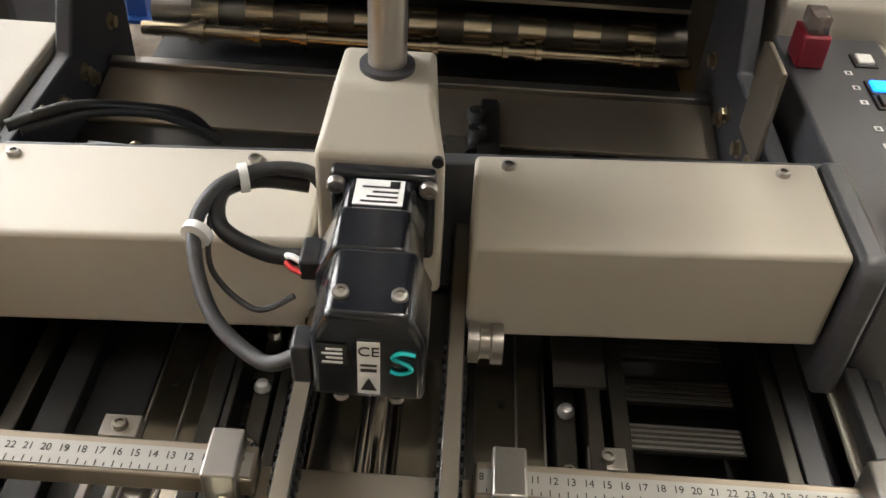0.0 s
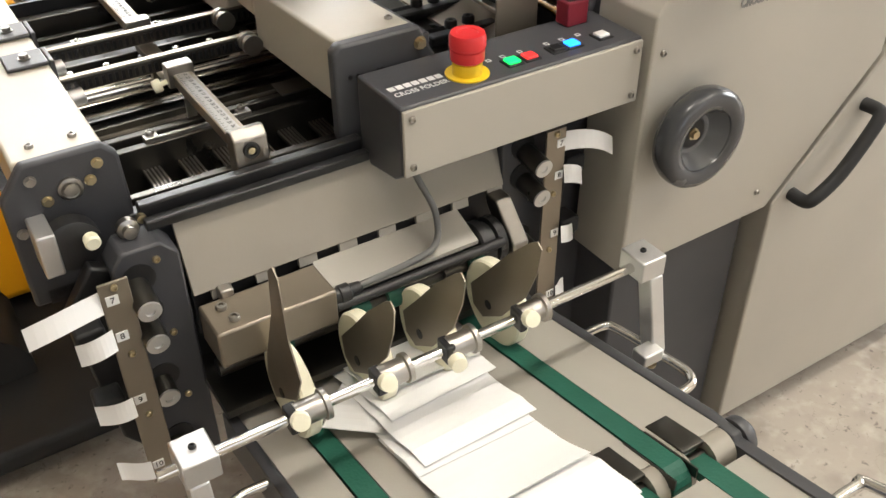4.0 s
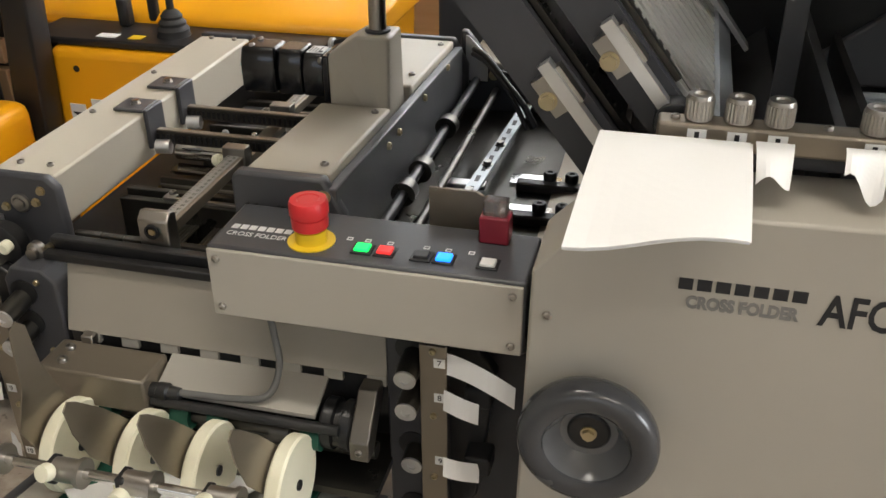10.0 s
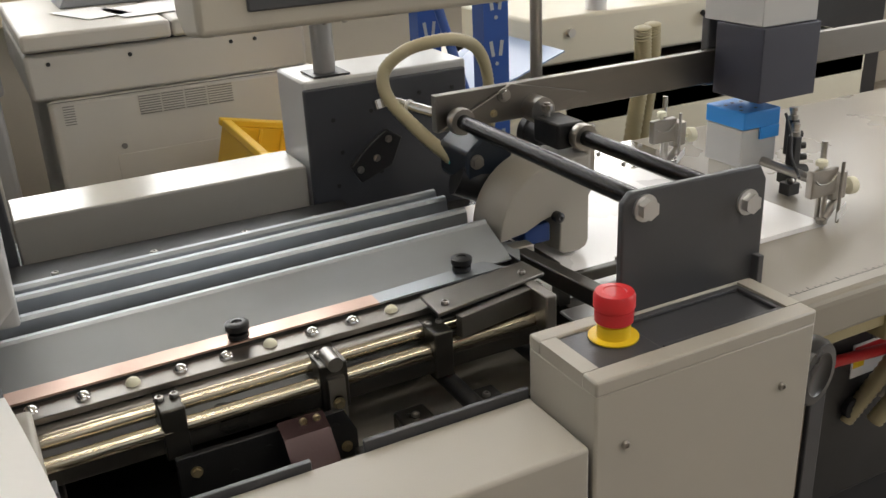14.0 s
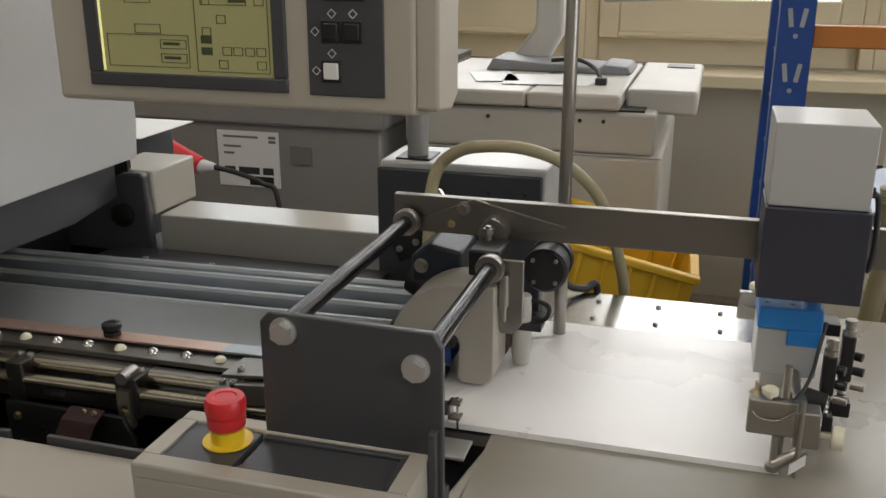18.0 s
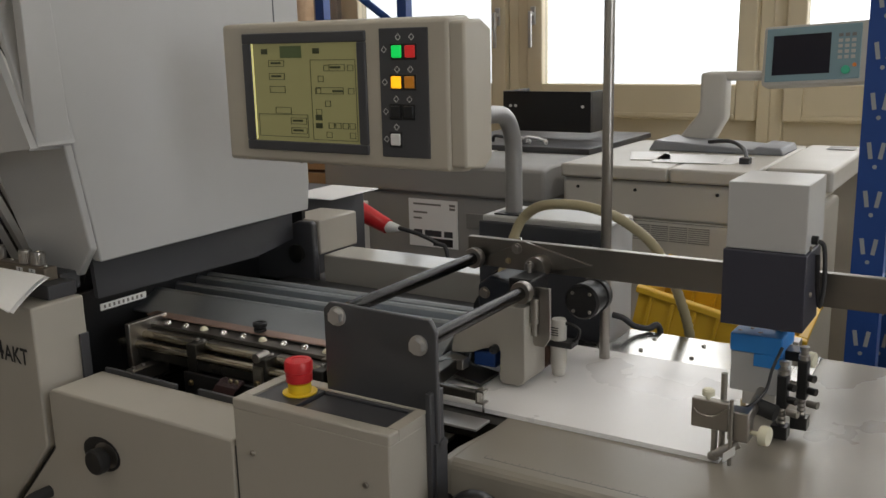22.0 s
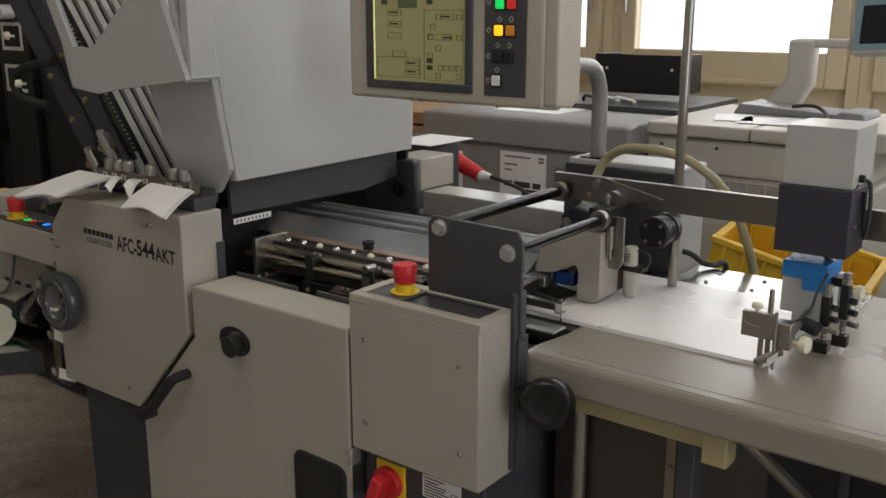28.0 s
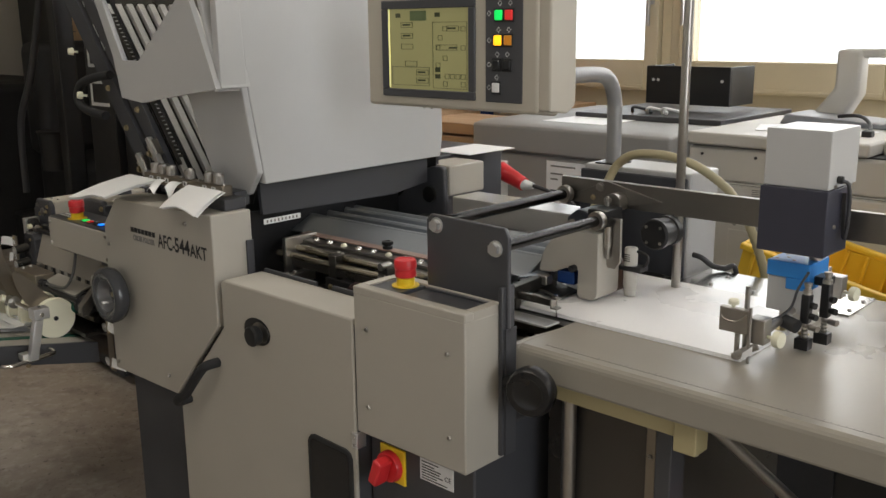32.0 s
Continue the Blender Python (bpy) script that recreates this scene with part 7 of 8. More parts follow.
def under_table():
    t = thing("feeder_cabinet", "dark steel cabinet under the feeder table", "cabinet", (0.2, 0.45, FLOOR))
    part("body", box(0.052, 0.25, 0.20, 0.72, FLOOR, -0.06, 0.003), material("dark_mirror_steel", (0.10, 0.09, 0.08), 0.3, 0.7, stain=0.3), t)
    part("corner_post", box(0.252, 0.27, 0.19, 0.23, FLOOR, -0.05, 0.002), BRONZE, t)
    part("blue_grey_post", box(0.272, 0.30, 0.185, 0.23, FLOOR, -0.05, 0.002), GREY, t)
    screw(t, (0.261, 0.19, -0.16), (0, -1, 0), 0.004)
    p = thing("vacuum_pump", "black vacuum pump box with a red pipe", "pump", (0.8, 0.5, FLOOR))
    part("box", box(0.47, 1.15, 0.40, 0.75, FLOOR + 0.15, -0.14, 0.006), BLACK, p)
    part("stand", box(0.55, 1.05, 0.45, 0.70, FLOOR, FLOOR + 0.15), RUBBER, p)
    part("lower_pipe", cyl((0.30, 0.395, -0.315), (0.75, 0.38, -0.345), 0.010), RED, p, "red pipe")
    part("paper_flap", prism([(0.62, -0.18), (0.74, -0.165), (0.76, -0.21)], "y", 0.395, 0.398), LABELM, p)
    lb = part("warning_label", box(0.625, 0.715, 0.3975, 0.3995, -0.392, -0.325), LABELM, p, "white label with a red and yellow band")
    part("label_band", box(0.628, 0.712, 0.3965, 0.3975, -0.352, -0.330), RED, lb)
    part("label_band", box(0.628, 0.655, 0.3965, 0.3975, -0.372, -0.355), YELLOW, lb)
    part("gauge", lathe([(0.020, 0), (0.020, 0.012), (0.017, 0.014), (0, 0.013)], (0.635, 0.40, -0.452), (0, -1, 0), 20), RUBBER, p, "small round gauge")
    for x in (0.60, 0.80, 1.0):
        part("cap", cyl((x, 0.40, -0.20), (x, 0.385, -0.20), 0.02), RUBBER, p)
    for i, (x, y) in enumerate(((0.66, 0.30), (0.70, 0.27))):
        solo("corrugated_hose", tube([(x, y, -0.03), (x + 0.05, y + 0.02, -0.18), (x + 0.03, y + 0.06, -0.34), (x - 0.03, y + 0.1, -0.48)], 0.014, 10, 26, 0.002), HOSE, "beige ribbed hose hanging under the table", "hose", "beige ribbed hoses")
    return t


under_table()


def crank_knob():
    t = thing("crank_disc", "round glossy black hand knob beside the table", "hand knob", (0.112, 0.08, -0.095))
    part("disc", lathe([(0.010, 0), (0.034, 0.002), (0.040, 0.008), (0.041, 0.018), (0.040, 0.026), (0.036, 0.032), (0.026, 0.033), (0.022, 0.030), (0, 0.029)], (0.112, 0.085, -0.052), (0.25, -1, 0), 36), material("gloss_black_knob", (0.006, 0.006, 0.007), 0.28, coat=0.1, grain=0.05, stain=0.05, bump=0), t)
    part("spindle", cyl((0.104, 0.085, -0.052), (0.09, 0.19, -0.052), 0.010), STEEL, t)
    part("side_bolt", cyl((0.05, 0.09, -0.06), (0.075, 0.085, -0.06), 0.012), BLACK, t)
    return t


crank_knob()


def sheet_stack():
    coated = material("coated_white_sheet", (0.88, 0.87, 0.87), 0.28, grain=0.02, stain=0.02, bump=0.0)
    t = thing("paper_stack", "flat stack of large white sheets on the feeder table", "paper stack", (0.13, 0.445, 0.0))
    for k in range(5):
        part("sheet", box(-0.10 + 0.0006 * k, 0.361 - 0.0008 * k, 0.272 + 0.0005 * k, 0.607, 0.0002 + 0.0012 * k, 0.0012 + 0.0012 * k), coated, t)


sheet_stack()
solo("infeed_rule", box(-0.095, 0.04, 0.205, 0.245, 0.0, 0.004, 0.001), ALU, "pale scaled infeed rule beside the table", "rule")


def sheet_fork():
    t = thing("side_stop", "small steel side stop with two pins", "sheet stop", (0.0, 0.27, 0.0))
    part("arm", box(-0.085, 0.006, 0.262, 0.274, 0.020, 0.034, 0.002), OILED, t)
    part("fork", join(box(0.006, 0.020, 0.262, 0.276, 0.034, 0.037), box(0.006, 0.020, 0.262, 0.276, 0.016, 0.019), box(0.006, 0.009, 0.262, 0.276, 0.016, 0.037)), STEEL, t)
    part("pin", cyl((0.016, 0.268, 0.0), (0.016, 0.268, 0.042), 0.0016, 8), CHROME, t)
    part("foot", box(-0.085, -0.07, 0.26, 0.276, 0.0, 0.022), OILED, t)
    return t


sheet_fork()


def suction_head():
    t = thing("suction_head", "grey and dark suction head hung on the steel bar", "feeder head", (0.376, 0.455, 0.152))
    part("upper_box", box(0.328, 0.430, 0.384, 0.498, 0.259, 0.349, 0.0015), COWL, t, "light grey upper box")
    part("lower_box", box(0.326, 0.433, 0.378, 0.470, 0.155, 0.2585, 0.0015), material("midnight_grey_enamel", (0.032, 0.033, 0.050), 0.45, stain=0.08), t, "dark blue-grey lower box")
    part("back_plate", box(0.330, 0.422, 0.490, 0.505, 0.16, 0.26, 0.002), GREY, t)
    part("cable", tube([(0.434, 0.42, 0.27), (0.444, 0.43, 0.262), (0.447, 0.43, 0.21), (0.443, 0.43, 0.18), (0.438, 0.435, 0.205), (0.436, 0.435, 0.25)], 0.0032, 8, 6), CABLE, t, "grey cable loops")
    part("grommet", cyl((0.430, 0.42, 0.272), (0.438, 0.42, 0.272), 0.006), BLACK, t)
    for z in (0.20, 0.262):
        screw(t, (0.430 if z > 0.2585 else 0.433, 0.41, z), (1, 0, 0), 0.0035)
    part("spindle", lathe([(0.006, 0.10), (0.006, 0.134), (0.010, 0.135), (0.010, 0.145), (0.006, 0.146), (0.006, 0.156)], (0.395, 0.45, 0), (0, 0, 1), 18), STEEL, t, "steel spindle")
    b = part("blue_manifold", join(box(0.333, 0.403, 0.408, 0.488, 0.108, 0.134, 0.002), box(0.366, 0.403, 0.4075, 0.45, 0.090, 0.1085, 0.001)), DARKBLUE, t, "bright blue manifold block")
    for x, y in ((0.342, 0.44), (0.355, 0.455), (0.37, 0.44), (0.345, 0.475), (0.38, 0.48), (0.362, 0.48)):
        part("port", cyl((x, y - 0.015, 0.1343), (x, y - 0.015, 0.1332), 0.003, 10), BLACK, b)
    part("grey_block", box(0.334, 0.402, 0.411, 0.486, 0.050, 0.1075, 0.002), COWL, t, "grey block")
    part("vane", box(0.345, 0.392, 0.44, 0.49, 0.020, 0.046, 0.002), COPIER, t)
    for x, y in ((0.345, 0.45), (0.385, 0.45)):
        part("suction_cup", lathe([(0.004, 0.022), (0.004, 0.012), (0.009, 0.008), (0.010, 0.0065)], (x, y, 0.0), (0, 0, 1), 16), BRASS, t)
    part("bare_bracket", box(0.380, 0.425, 0.43, 0.46, 0.098, 0.112, 0.001), BLACK, t)
    for x, y, z0, z1 in ((0.412, 0.385, 0.012, 0.112), (0.432, 0.41, 0.02, 0.128)):
        v = part("valve", box(x - 0.007, x + 0.007, y - 0.008, y + 0.008, z0 + 0.035, z1 - 0.018, 0.002), BLACK, t, "black pneumatic valve")
        part("fitting", lathe([(0.0075, 0), (0.0075, 0.006), (0.005, 0.007), (0.005, 0.012), (0.0065, 0.013), (0.0065, 0.018), (0, 0.019)], (x, y, z1 - 0.018), (0, 0, 1), 14), STEEL, v)
        part("spring", lathe([(0.006, k * 0.003) if k % 2 else (0.0045, k * 0.003) for k in range(9)], (x, y, z0 + 0.010), (0, 0, 1), 12), STEEL, v)
        part("foot", box(x - 0.012, x + 0.010, y - 0.010, y + 0.010, z0 - 0.008, z0 + 0.010, 0.001), BLACK, v)
        for k in range(3):
            part("side_knob", cyl((x + 0.008, y - 0.002, z0 + 0.03 + 0.018 * k), (x + 0.022 - 0.003 * k, y - 0.006, z0 + 0.03 + 0.018 * k), 0.0052, 12), BLACK if k else STEEL, v)
    part("air_line", tube([(0.405, 0.40, 0.125), (0.398, 0.38, 0.10), (0.392, 0.37, 0.07), (0.375, 0.34, 0.055), (0.345, 0.31, 0.062)], 0.0022, 7, 6), CABLE, t)
    part("slide_arm", cyl((0.378, 0.43, 0.055), (0.385, 0.29, 0.048), 0.007, 12), STEEL, t)
    part("black_holder", cyl((0.385, 0.365, 0.05), (0.410, 0.36, 0.046), 0.011, 14), RUBBER, t)
    return t


suction_head()


def corner_stop(p, mirror=1):
    x, y = p
    t = thing("sheet_corner_stop", "steel sheet corner stop with pins and ivory knob", "sheet stop", (x, y, 0.004), "sheet corner stops")
    part("plate", box(x, x + 0.048, y, y + 0.012, 0.046, 0.085, 0.002), STEEL, t)
    part("side_plate", box(x + 0.046, x + 0.072, y + 0.004, y + 0.03, 0.034, 0.074, 0.002), STEEL, t)
    part("guide_pin", cyl((x + 0.036, y + 0.018, 0.004), (x + 0.036, y + 0.018, 0.118), 0.004, 14), STEEL, t, "tall guide pin")
    part("thin_pin", cyl((x + 0.052, y - 0.003, 0.004), (x + 0.052, y - 0.003, 0.092), 0.0025, 10), STEEL, t)
    part("foot_pin", lathe([(0.005, 0.004), (0.0075, 0.006), (0.0075, 0.012), (0.004, 0.014), (0.004, 0.046)], (x + 0.030, y + 0.004, 0), (0, 0, 1), 14), STEEL, t)
    part("foot_bar", tube([(x + 0.03, y + 0.002, 0.012), (x + 0.06, y + 0.01, 0.03)], 0.006, 10, 2), STEEL, t)
    part("paper_guide", prism([(x + 0.045, 0.008), (x + 0.060, 0.022), (x + 0.060, 0.034), (x + 0.045, 0.020)], "y", y - 0.008, y - 0.007), PAPER, t)
    part("top_knob", lathe([(0.003, 0), (0.003, 0.004), (0.008, 0.005), (0.008, 0.011), (0.006, 0.013), (0, 0.013)], (x + 0.020, y + 0.006, 0.085), (0, 0, 1), 16), IVORY, t, "ivory knob")
    part("side_knob", lathe([(0.003, 0), (0.003, 0.012), (0.012, 0.013), (0.013, 0.016), (0.012, 0.024), (0, 0.025)], (x + 0.072, y + 0.016, 0.046), (1, -0.15, 0), 18), IVORY, t, "ivory side knob")
    part("spring_wire", tube([(x + 0.004, y - 0.002, 0.072), (x + 0.012, y - 0.003, 0.066), (x + 0.03, y - 0.003, 0.066), (x + 0.045, y - 0.002, 0.078)], 0.0012, 6, 5), STEEL, t)
    return t


corner_stop((0.324, 0.268))
corner_stop((0.318, 0.588))


def main_hose():
    t = thing("air_hose", "beige ribbed air hose looped behind the bar", "hose", (0.0, 0.62, 0.0))
    part("hose", tube([(-0.090, 0.505, 0.118), (-0.106, 0.56, 0.142), (-0.124, 0.63, 0.182), (-0.118, 0.655, 0.215), (-0.085, 0.655, 0.240), (-0.040, 0.655, 0.248), (0.010, 0.67, 0.243), (0.060, 0.70, 0.218), (0.105, 0.75, 0.16), (0.135, 0.80, 0.06), (0.15, 0.84, -0.06), (0.14, 0.90, -0.3)], 0.0088, 12, 16, 0.0011), HOSE, t)
    part("hose_clip", join(cyl((-0.126, 0.645, 0.166), (-0.127, 0.650, 0.178), 0.0140), cyl((-0.115, 0.64, 0.175), (-0.062, 0.55, 0.160), 0.008)), CHROME, t, "bright hose clip")
    part("end_fitting", cyl((-0.090, 0.505, 0.118), (-0.085, 0.485, 0.108), 0.009), TEAL, t, "green hose fitting")
    for y, z in ((0.615, 0.171), (0.575, 0.164)):
        part("cable_tie", lathe([(0.008, -0.002), (0.0096, -0.002), (0.0096, 0.002), (0.008, 0.002)], (-0.115 + (0.64 - y) * 0.59, y, z), (0.5, -0.85, -0.13), 16), LABELM, t, "white cable tie")
    part("power_cable", tube([(0.034, 0.72, 0.035), (0.055, 0.72, 0.032), (0.075, 0.73, 0.016), (0.095, 0.745, 0.010), (0.110, 0.768, 0.004), (0.115, 0.78, -0.12)], 0.006, 8, 6), CABLE, t)
    return t


main_hose()
for i, (x, y) in enumerate(((0.54, 0.90), (0.58, 0.92))):
    solo("corrugated_hose", tube([(x, y, 0.17), (x + 0.01, y + 0.01, 0.08), (x, y + 0.02, -0.05), (x - 0.02, y + 0.04, -0.30), (x - 0.02, y + 0.05, -0.6)], 0.016, 10, 26, 0.002), HOSE, "beige ribbed hose hanging behind the table", "hose", "beige ribbed hoses")

# ---- things behind the machine ----
def copier():
    t = thing("copier", "large warm white copier with a tilted control panel", "copier", (-0.18, 2.0, FLOOR))
    part("lower_body", box(-0.50, 0.15, 1.71, 2.40, FLOOR - 0.012, 0.005, 0.012), COPIER, t)
    part("upper_body", box(-0.53, 0.13, 1.72, 2.42, 0.006, 0.115, 0.010), COPIER, t)
    part("scanner_lid", join(box(-0.53, -0.20, 1.705, 2.40, 0.119, 0.160, 0.008), box(-0.197, 0.04, 1.705, 2.40, 0.119, 0.160, 0.008)), COPIER, t, "white scanner lid")
    part("lid_gap", box(-0.52, 0.10, 1.73, 2.40, 0.1145, 0.1195), BLACK, t)
    part("side_tray", box(0.045, 0.225, 1.80, 2.42, 0.10, 0.163, 0.010), COPIER, t)
    part("tray_slot", box(0.12, 0.20, 2.28, 2.36, 0.165, 0.1665), GREYINK, t)
    part("dark_band", box(0.1305, 0.135, 1.76, 2.40, -0.10, -0.055), GREY, t)
    for x0, x1 in ((-0.30, -0.25), (-0.245, -0.195), (-0.19, -0.14), (-0.135, -0.075), (-0.47, -0.445)):
        v = part("vent", box(x0, x1, 1.708, 1.7105, -0.052, -0.005), GREYINK, t, "dark vent slots")
        part("vent_grille", join(*[box(x0, x1, 1.7065, 1.708, -0.049 + 0.006 * k, -0.046 + 0.006 * k) for k in range(8)]), COPIER, v)
    part("panel_seam", box(-0.50, 0.15, 1.709, 1.711, 0.002, 0.004), GREYINK, t)
    part("lower_hatch", box(-0.37, 0.03, 1.7075, 1.7105, -0.32, -0.14, 0.002), COPIER, t)
    part("hatch_lock", cyl((-0.35, 1.7105, -0.12), (-0.35, 1.7055, -0.12), 0.007, 14), GREYINK, t)
    for x in (-0.48, -0.30, -0.06, 0.0):
        screw(t, (x, 1.72, 0.09), (0, -1, 0), 0.005, BLACK)
    part("arm_base", prism([(-0.37, 0.165), (-0.25, 0.165), (-0.20, 0.255), (-0.20, 0.405), (-0.285, 0.405), (-0.285, 0.275)], "y", 2.26, 2.34, 0.012), COPIER, t, "white panel arm")
    part("arm_top", box(-0.27, -0.06, 2.27, 2.33, 0.378, 0.408, 0.01), COPIER, t)
    tilt = Euler((radians(-14), radians(-3), radians(-3))).to_matrix().to_4x4()
    c = (0.07, 2.28, 0.43)
    sc = thing("touch_screen", "pale control panel with a dark screen and keys", "control panel", (0.07, 2.29, 0.33))
    part("housing", turned(box(-0.09, 0.23, 2.265, 2.33, 0.335, 0.525, 0.010), tilt, c), COPIER, sc)
    fr = material("blue_grey_panel", (0.22, 0.34, 0.38), 0.45)
    part("fascia", turned(box(-0.078, 0.205, 2.260, 2.266, 0.345, 0.515, 0.003), tilt, c), fr, sc, "blue-grey fascia")
    part("screen", turned(box(-0.055, 0.118, 2.2575, 2.2605, 0.365, 0.490), tilt, c), material("switched_off_screen", (0.02, 0.02, 0.03), 0.15, grain=0, stain=0, bump=0), sc, "dark switched-off screen")
    for r in range(5):
        for k in range(3):
            part("key", turned(box(0.140 + 0.019 * k, 0.152 + 0.019 * k, 2.2575, 2.2605, 0.475 - 0.017 * r, 0.485 - 0.017 * r), tilt, c), COPIER if r else GREYINK, sc)
    part("start_key", turned(cyl((0.165, 2.2605, 0.372), (0.165, 2.256, 0.372), 0.013), tilt, c), material("green_key", (0.05, 0.5, 0.3), 0.4), sc, "green start key")
    part("stop_key", turned(cyl((0.190, 2.2605, 0.386), (0.190, 2.256, 0.386), 0.006), tilt, c), material("orange_stop_key", (0.8, 0.25, 0.05), 0.4), sc)
    f = thing("document_feeder", "grey flat document feeder lying on the copier lid", "document feeder", (-0.24, 2.15, 0.16))
    part("body", prism([(-0.40, 0.160), (0.03, 0.160), (0.02, 0.182), (-0.05, 0.186), (-0.06, 0.176), (-0.38, 0.195)], "y", 2.10, 2.30, 0.005), material("mid_grey_plastic", (0.26, 0.27, 0.29), 0.5), f)
    part("cable", tube([(-0.2, 2.1, 0.195), (-0.12, 2.05, 0.205), (-0.06, 1.98, 0.19), (-0.03, 1.90, 0.165)], 0.006, 8, 5), CABLE, f)
    part("plug", box(-0.045, -0.015, 1.87, 1.90, 0.158, 0.178, 0.003), CABLE, f)
    for x0, x1, y0, y1, r in ((-0.40, -0.28, 1.85, 2.05, 20), (-0.30, -0.10, 1.82, 2.02, 8), (-0.22, -0.05, 1.85, 2.05, -6)):
        solo("paper_sheet", turned(box(x0, x1, y0, y1, 0.1722 + 0.0012 * (r % 3), 0.1730 + 0.0012 * (r % 3)), Euler((0, 0, radians(r))).to_matrix().to_4x4(), ((x0 + x1) / 2, (y0 + y1) / 2, 0)), PAPER, "white paper sheet lying on the copier", "paper sheet", "sheets on the copier")
    t.location.z += 0.012
    sc.location += Vector((0.0, 0, 0.042))
    f.location.z += 0.012
    return t


copier()


def printer():
    g = material("printer_grey", (0.29, 0.285, 0.275), 0.5, stain=0.08)
    t = thing("printer", "low wide grey office printer with a notice on it", "printer", (-0.85, 1.85, FLOOR))
    part("body", box(-1.26, -0.49, 1.50, 2.30, FLOOR, 0.045, 0.01), g, t)
    part("cover", prism([(1.485, 0.046), (2.30, 0.046), (2.30, 0.155), (1.54, 0.155), (1.485, 0.145)], "x", -1.27, -0.48, 0.010), g, t)
    part("catch", box(-1.20, -1.15, 1.495, 1.501, -0.035, 0.005), GREYINK, t)
    part("catch", box(-0.74, -0.68, 1.495, 1.501, -0.06, -0.01), GREYINK, t)
    part("top_sheet", box(-1.05, -0.80, 1.6, 1.9, 0.155, 0.157), PAPER, t)
    p = thing("notice", "printed white notice hung on the printer", "notice", (-0.86, 1.498, -0.12))
    part("sheet", box(-0.948, -0.772, 1.4965, 1.499, -0.135, 0.026), PAPER, p)
    part("print", join(*[box(-0.93, -0.93 + w, 1.4958, 1.4965, z, z + 0.006) for z, w in ((0.006, 0.10), (-0.022, 0.05), (-0.042, 0.03))], box(-0.80, -0.78, 1.4958, 1.4965, 0.006, 0.014), box(-0.80, -0.78, 1.4958, 1.4965, -0.006, 0.002)), GREYINK, p)
    for x in (-0.93, -0.89, -0.86, -0.82):
        part("picture", box(x, x + 0.03, 1.4958, 1.4965, -0.098, -0.078), GREYBASE, p, "small dark printed picture")
    part("picture", box(-0.86, -0.79, 1.4958, 1.4965, -0.13, -0.104), INK, p)
    s = thing("paper_tray_shelf", "dark metal shelf bearing a black box", "shelf", (-0.75, 2.1, 0.155))
    part("shelf", box(-1.05, -0.48, 1.80, 2.35, 0.155, 0.175, 0.003), GREY, s)
    bx = thing("black_box", "open black sheet metal box with slots", "box", (-0.76, 2.15, 0.175))
    part("back", box(-0.935, -0.60, 2.09, 2.10, 0.175, 0.325, 0.002), BLACK, bx)
    part("side", box(-0.61, -0.60, 2.10, 2.28, 0.175, 0.325, 0.002), BLACK, bx)
    part("side", box(-0.935, -0.925, 2.10, 2.28, 0.175, 0.325, 0.002), BLACK, bx)
    for x in (-0.905, -0.885, -0.63):
        part("slot", cyl((x, 2.09, 0.27), (x, 2.0885, 0.27), 0.006, 12), LABELM, bx)
    LOOSE = []
    for k in range(3):
        LOOSE.append(solo("cable_bundle", tube([(-0.86 + 0.06 * k, 1.88, 0.18), (-0.84 + 0.06 * k, 1.86, 0.20), (-0.80 + 0.06 * k, 1.90, 0.185), (-0.78 + 0.06 * k, 1.87, 0.18)], 0.006, 8, 5), LABELM if k else CABLE, "loose coiled cable on the shelf", "cable", "cables on the shelf"))
    r = thing("power_plug", "red industrial plug with a black cable", "plug", (-1.0, 1.40, FLOOR))
    part("body", cyl((-1.085, 1.40, -0.008), (-0.979, 1.40, -0.049), 0.031, 20, 0.024), RED, r, "red plug body")
    part("gland", cyl((-0.979, 1.40, -0.049), (-0.937, 1.40, -0.050), 0.020, 16, 0.010), LABELM, r)
    part("lead", tube([(-0.937, 1.40, -0.05), (-0.87, 1.40, -0.062), (-0.80, 1.40, -0.085), (-0.76, 1.40, -0.13), (-0.75, 1.40, -0.45), (-0.77, 1.42, FLOOR + 0.01)], 0.007, 8, 6), CABLE, r)
    part("socket_post", box(-1.15, -1.08, 1.37, 1.44, FLOOR, 0.02, 0.004), COPIER, r)
    solo("loose_paper", box(-1.10, -0.93, 1.10, 1.32, 0.1225, 0.1245), PAPER, "white sheets on the low grey cabinet", "paper sheet", at=(-1.02, 1.2, 0.123))
    c = thing("small_cabinet", "low dark grey cabinet behind the folding machine", "cabinet", (-0.9, 1.0, FLOOR))
    part("body", box(-1.45, -1.0, 0.98, 1.34, FLOOR, 0.122, 0.006), GREYBASE, c)
    # the printer and what stands on it lie deeper in the room
    for ob in [t, p, s, bx] + LOOSE:
        ob.location.x = 0.66 + (ob.location.x - 0.66) * 1.09
        ob.location.y = -0.85 + (ob.location.y + 0.85) * 1.09
        for me in {q.data for q in [ob] + ob.children_recursive if q.data}:
            for v in me.vertices:
                v.co.x *= 1.09
                v.co.y *= 1.09
    bx.location.z += 0.02
    r.location += Vector((-0.034, 0.074, 0.025))


printer()


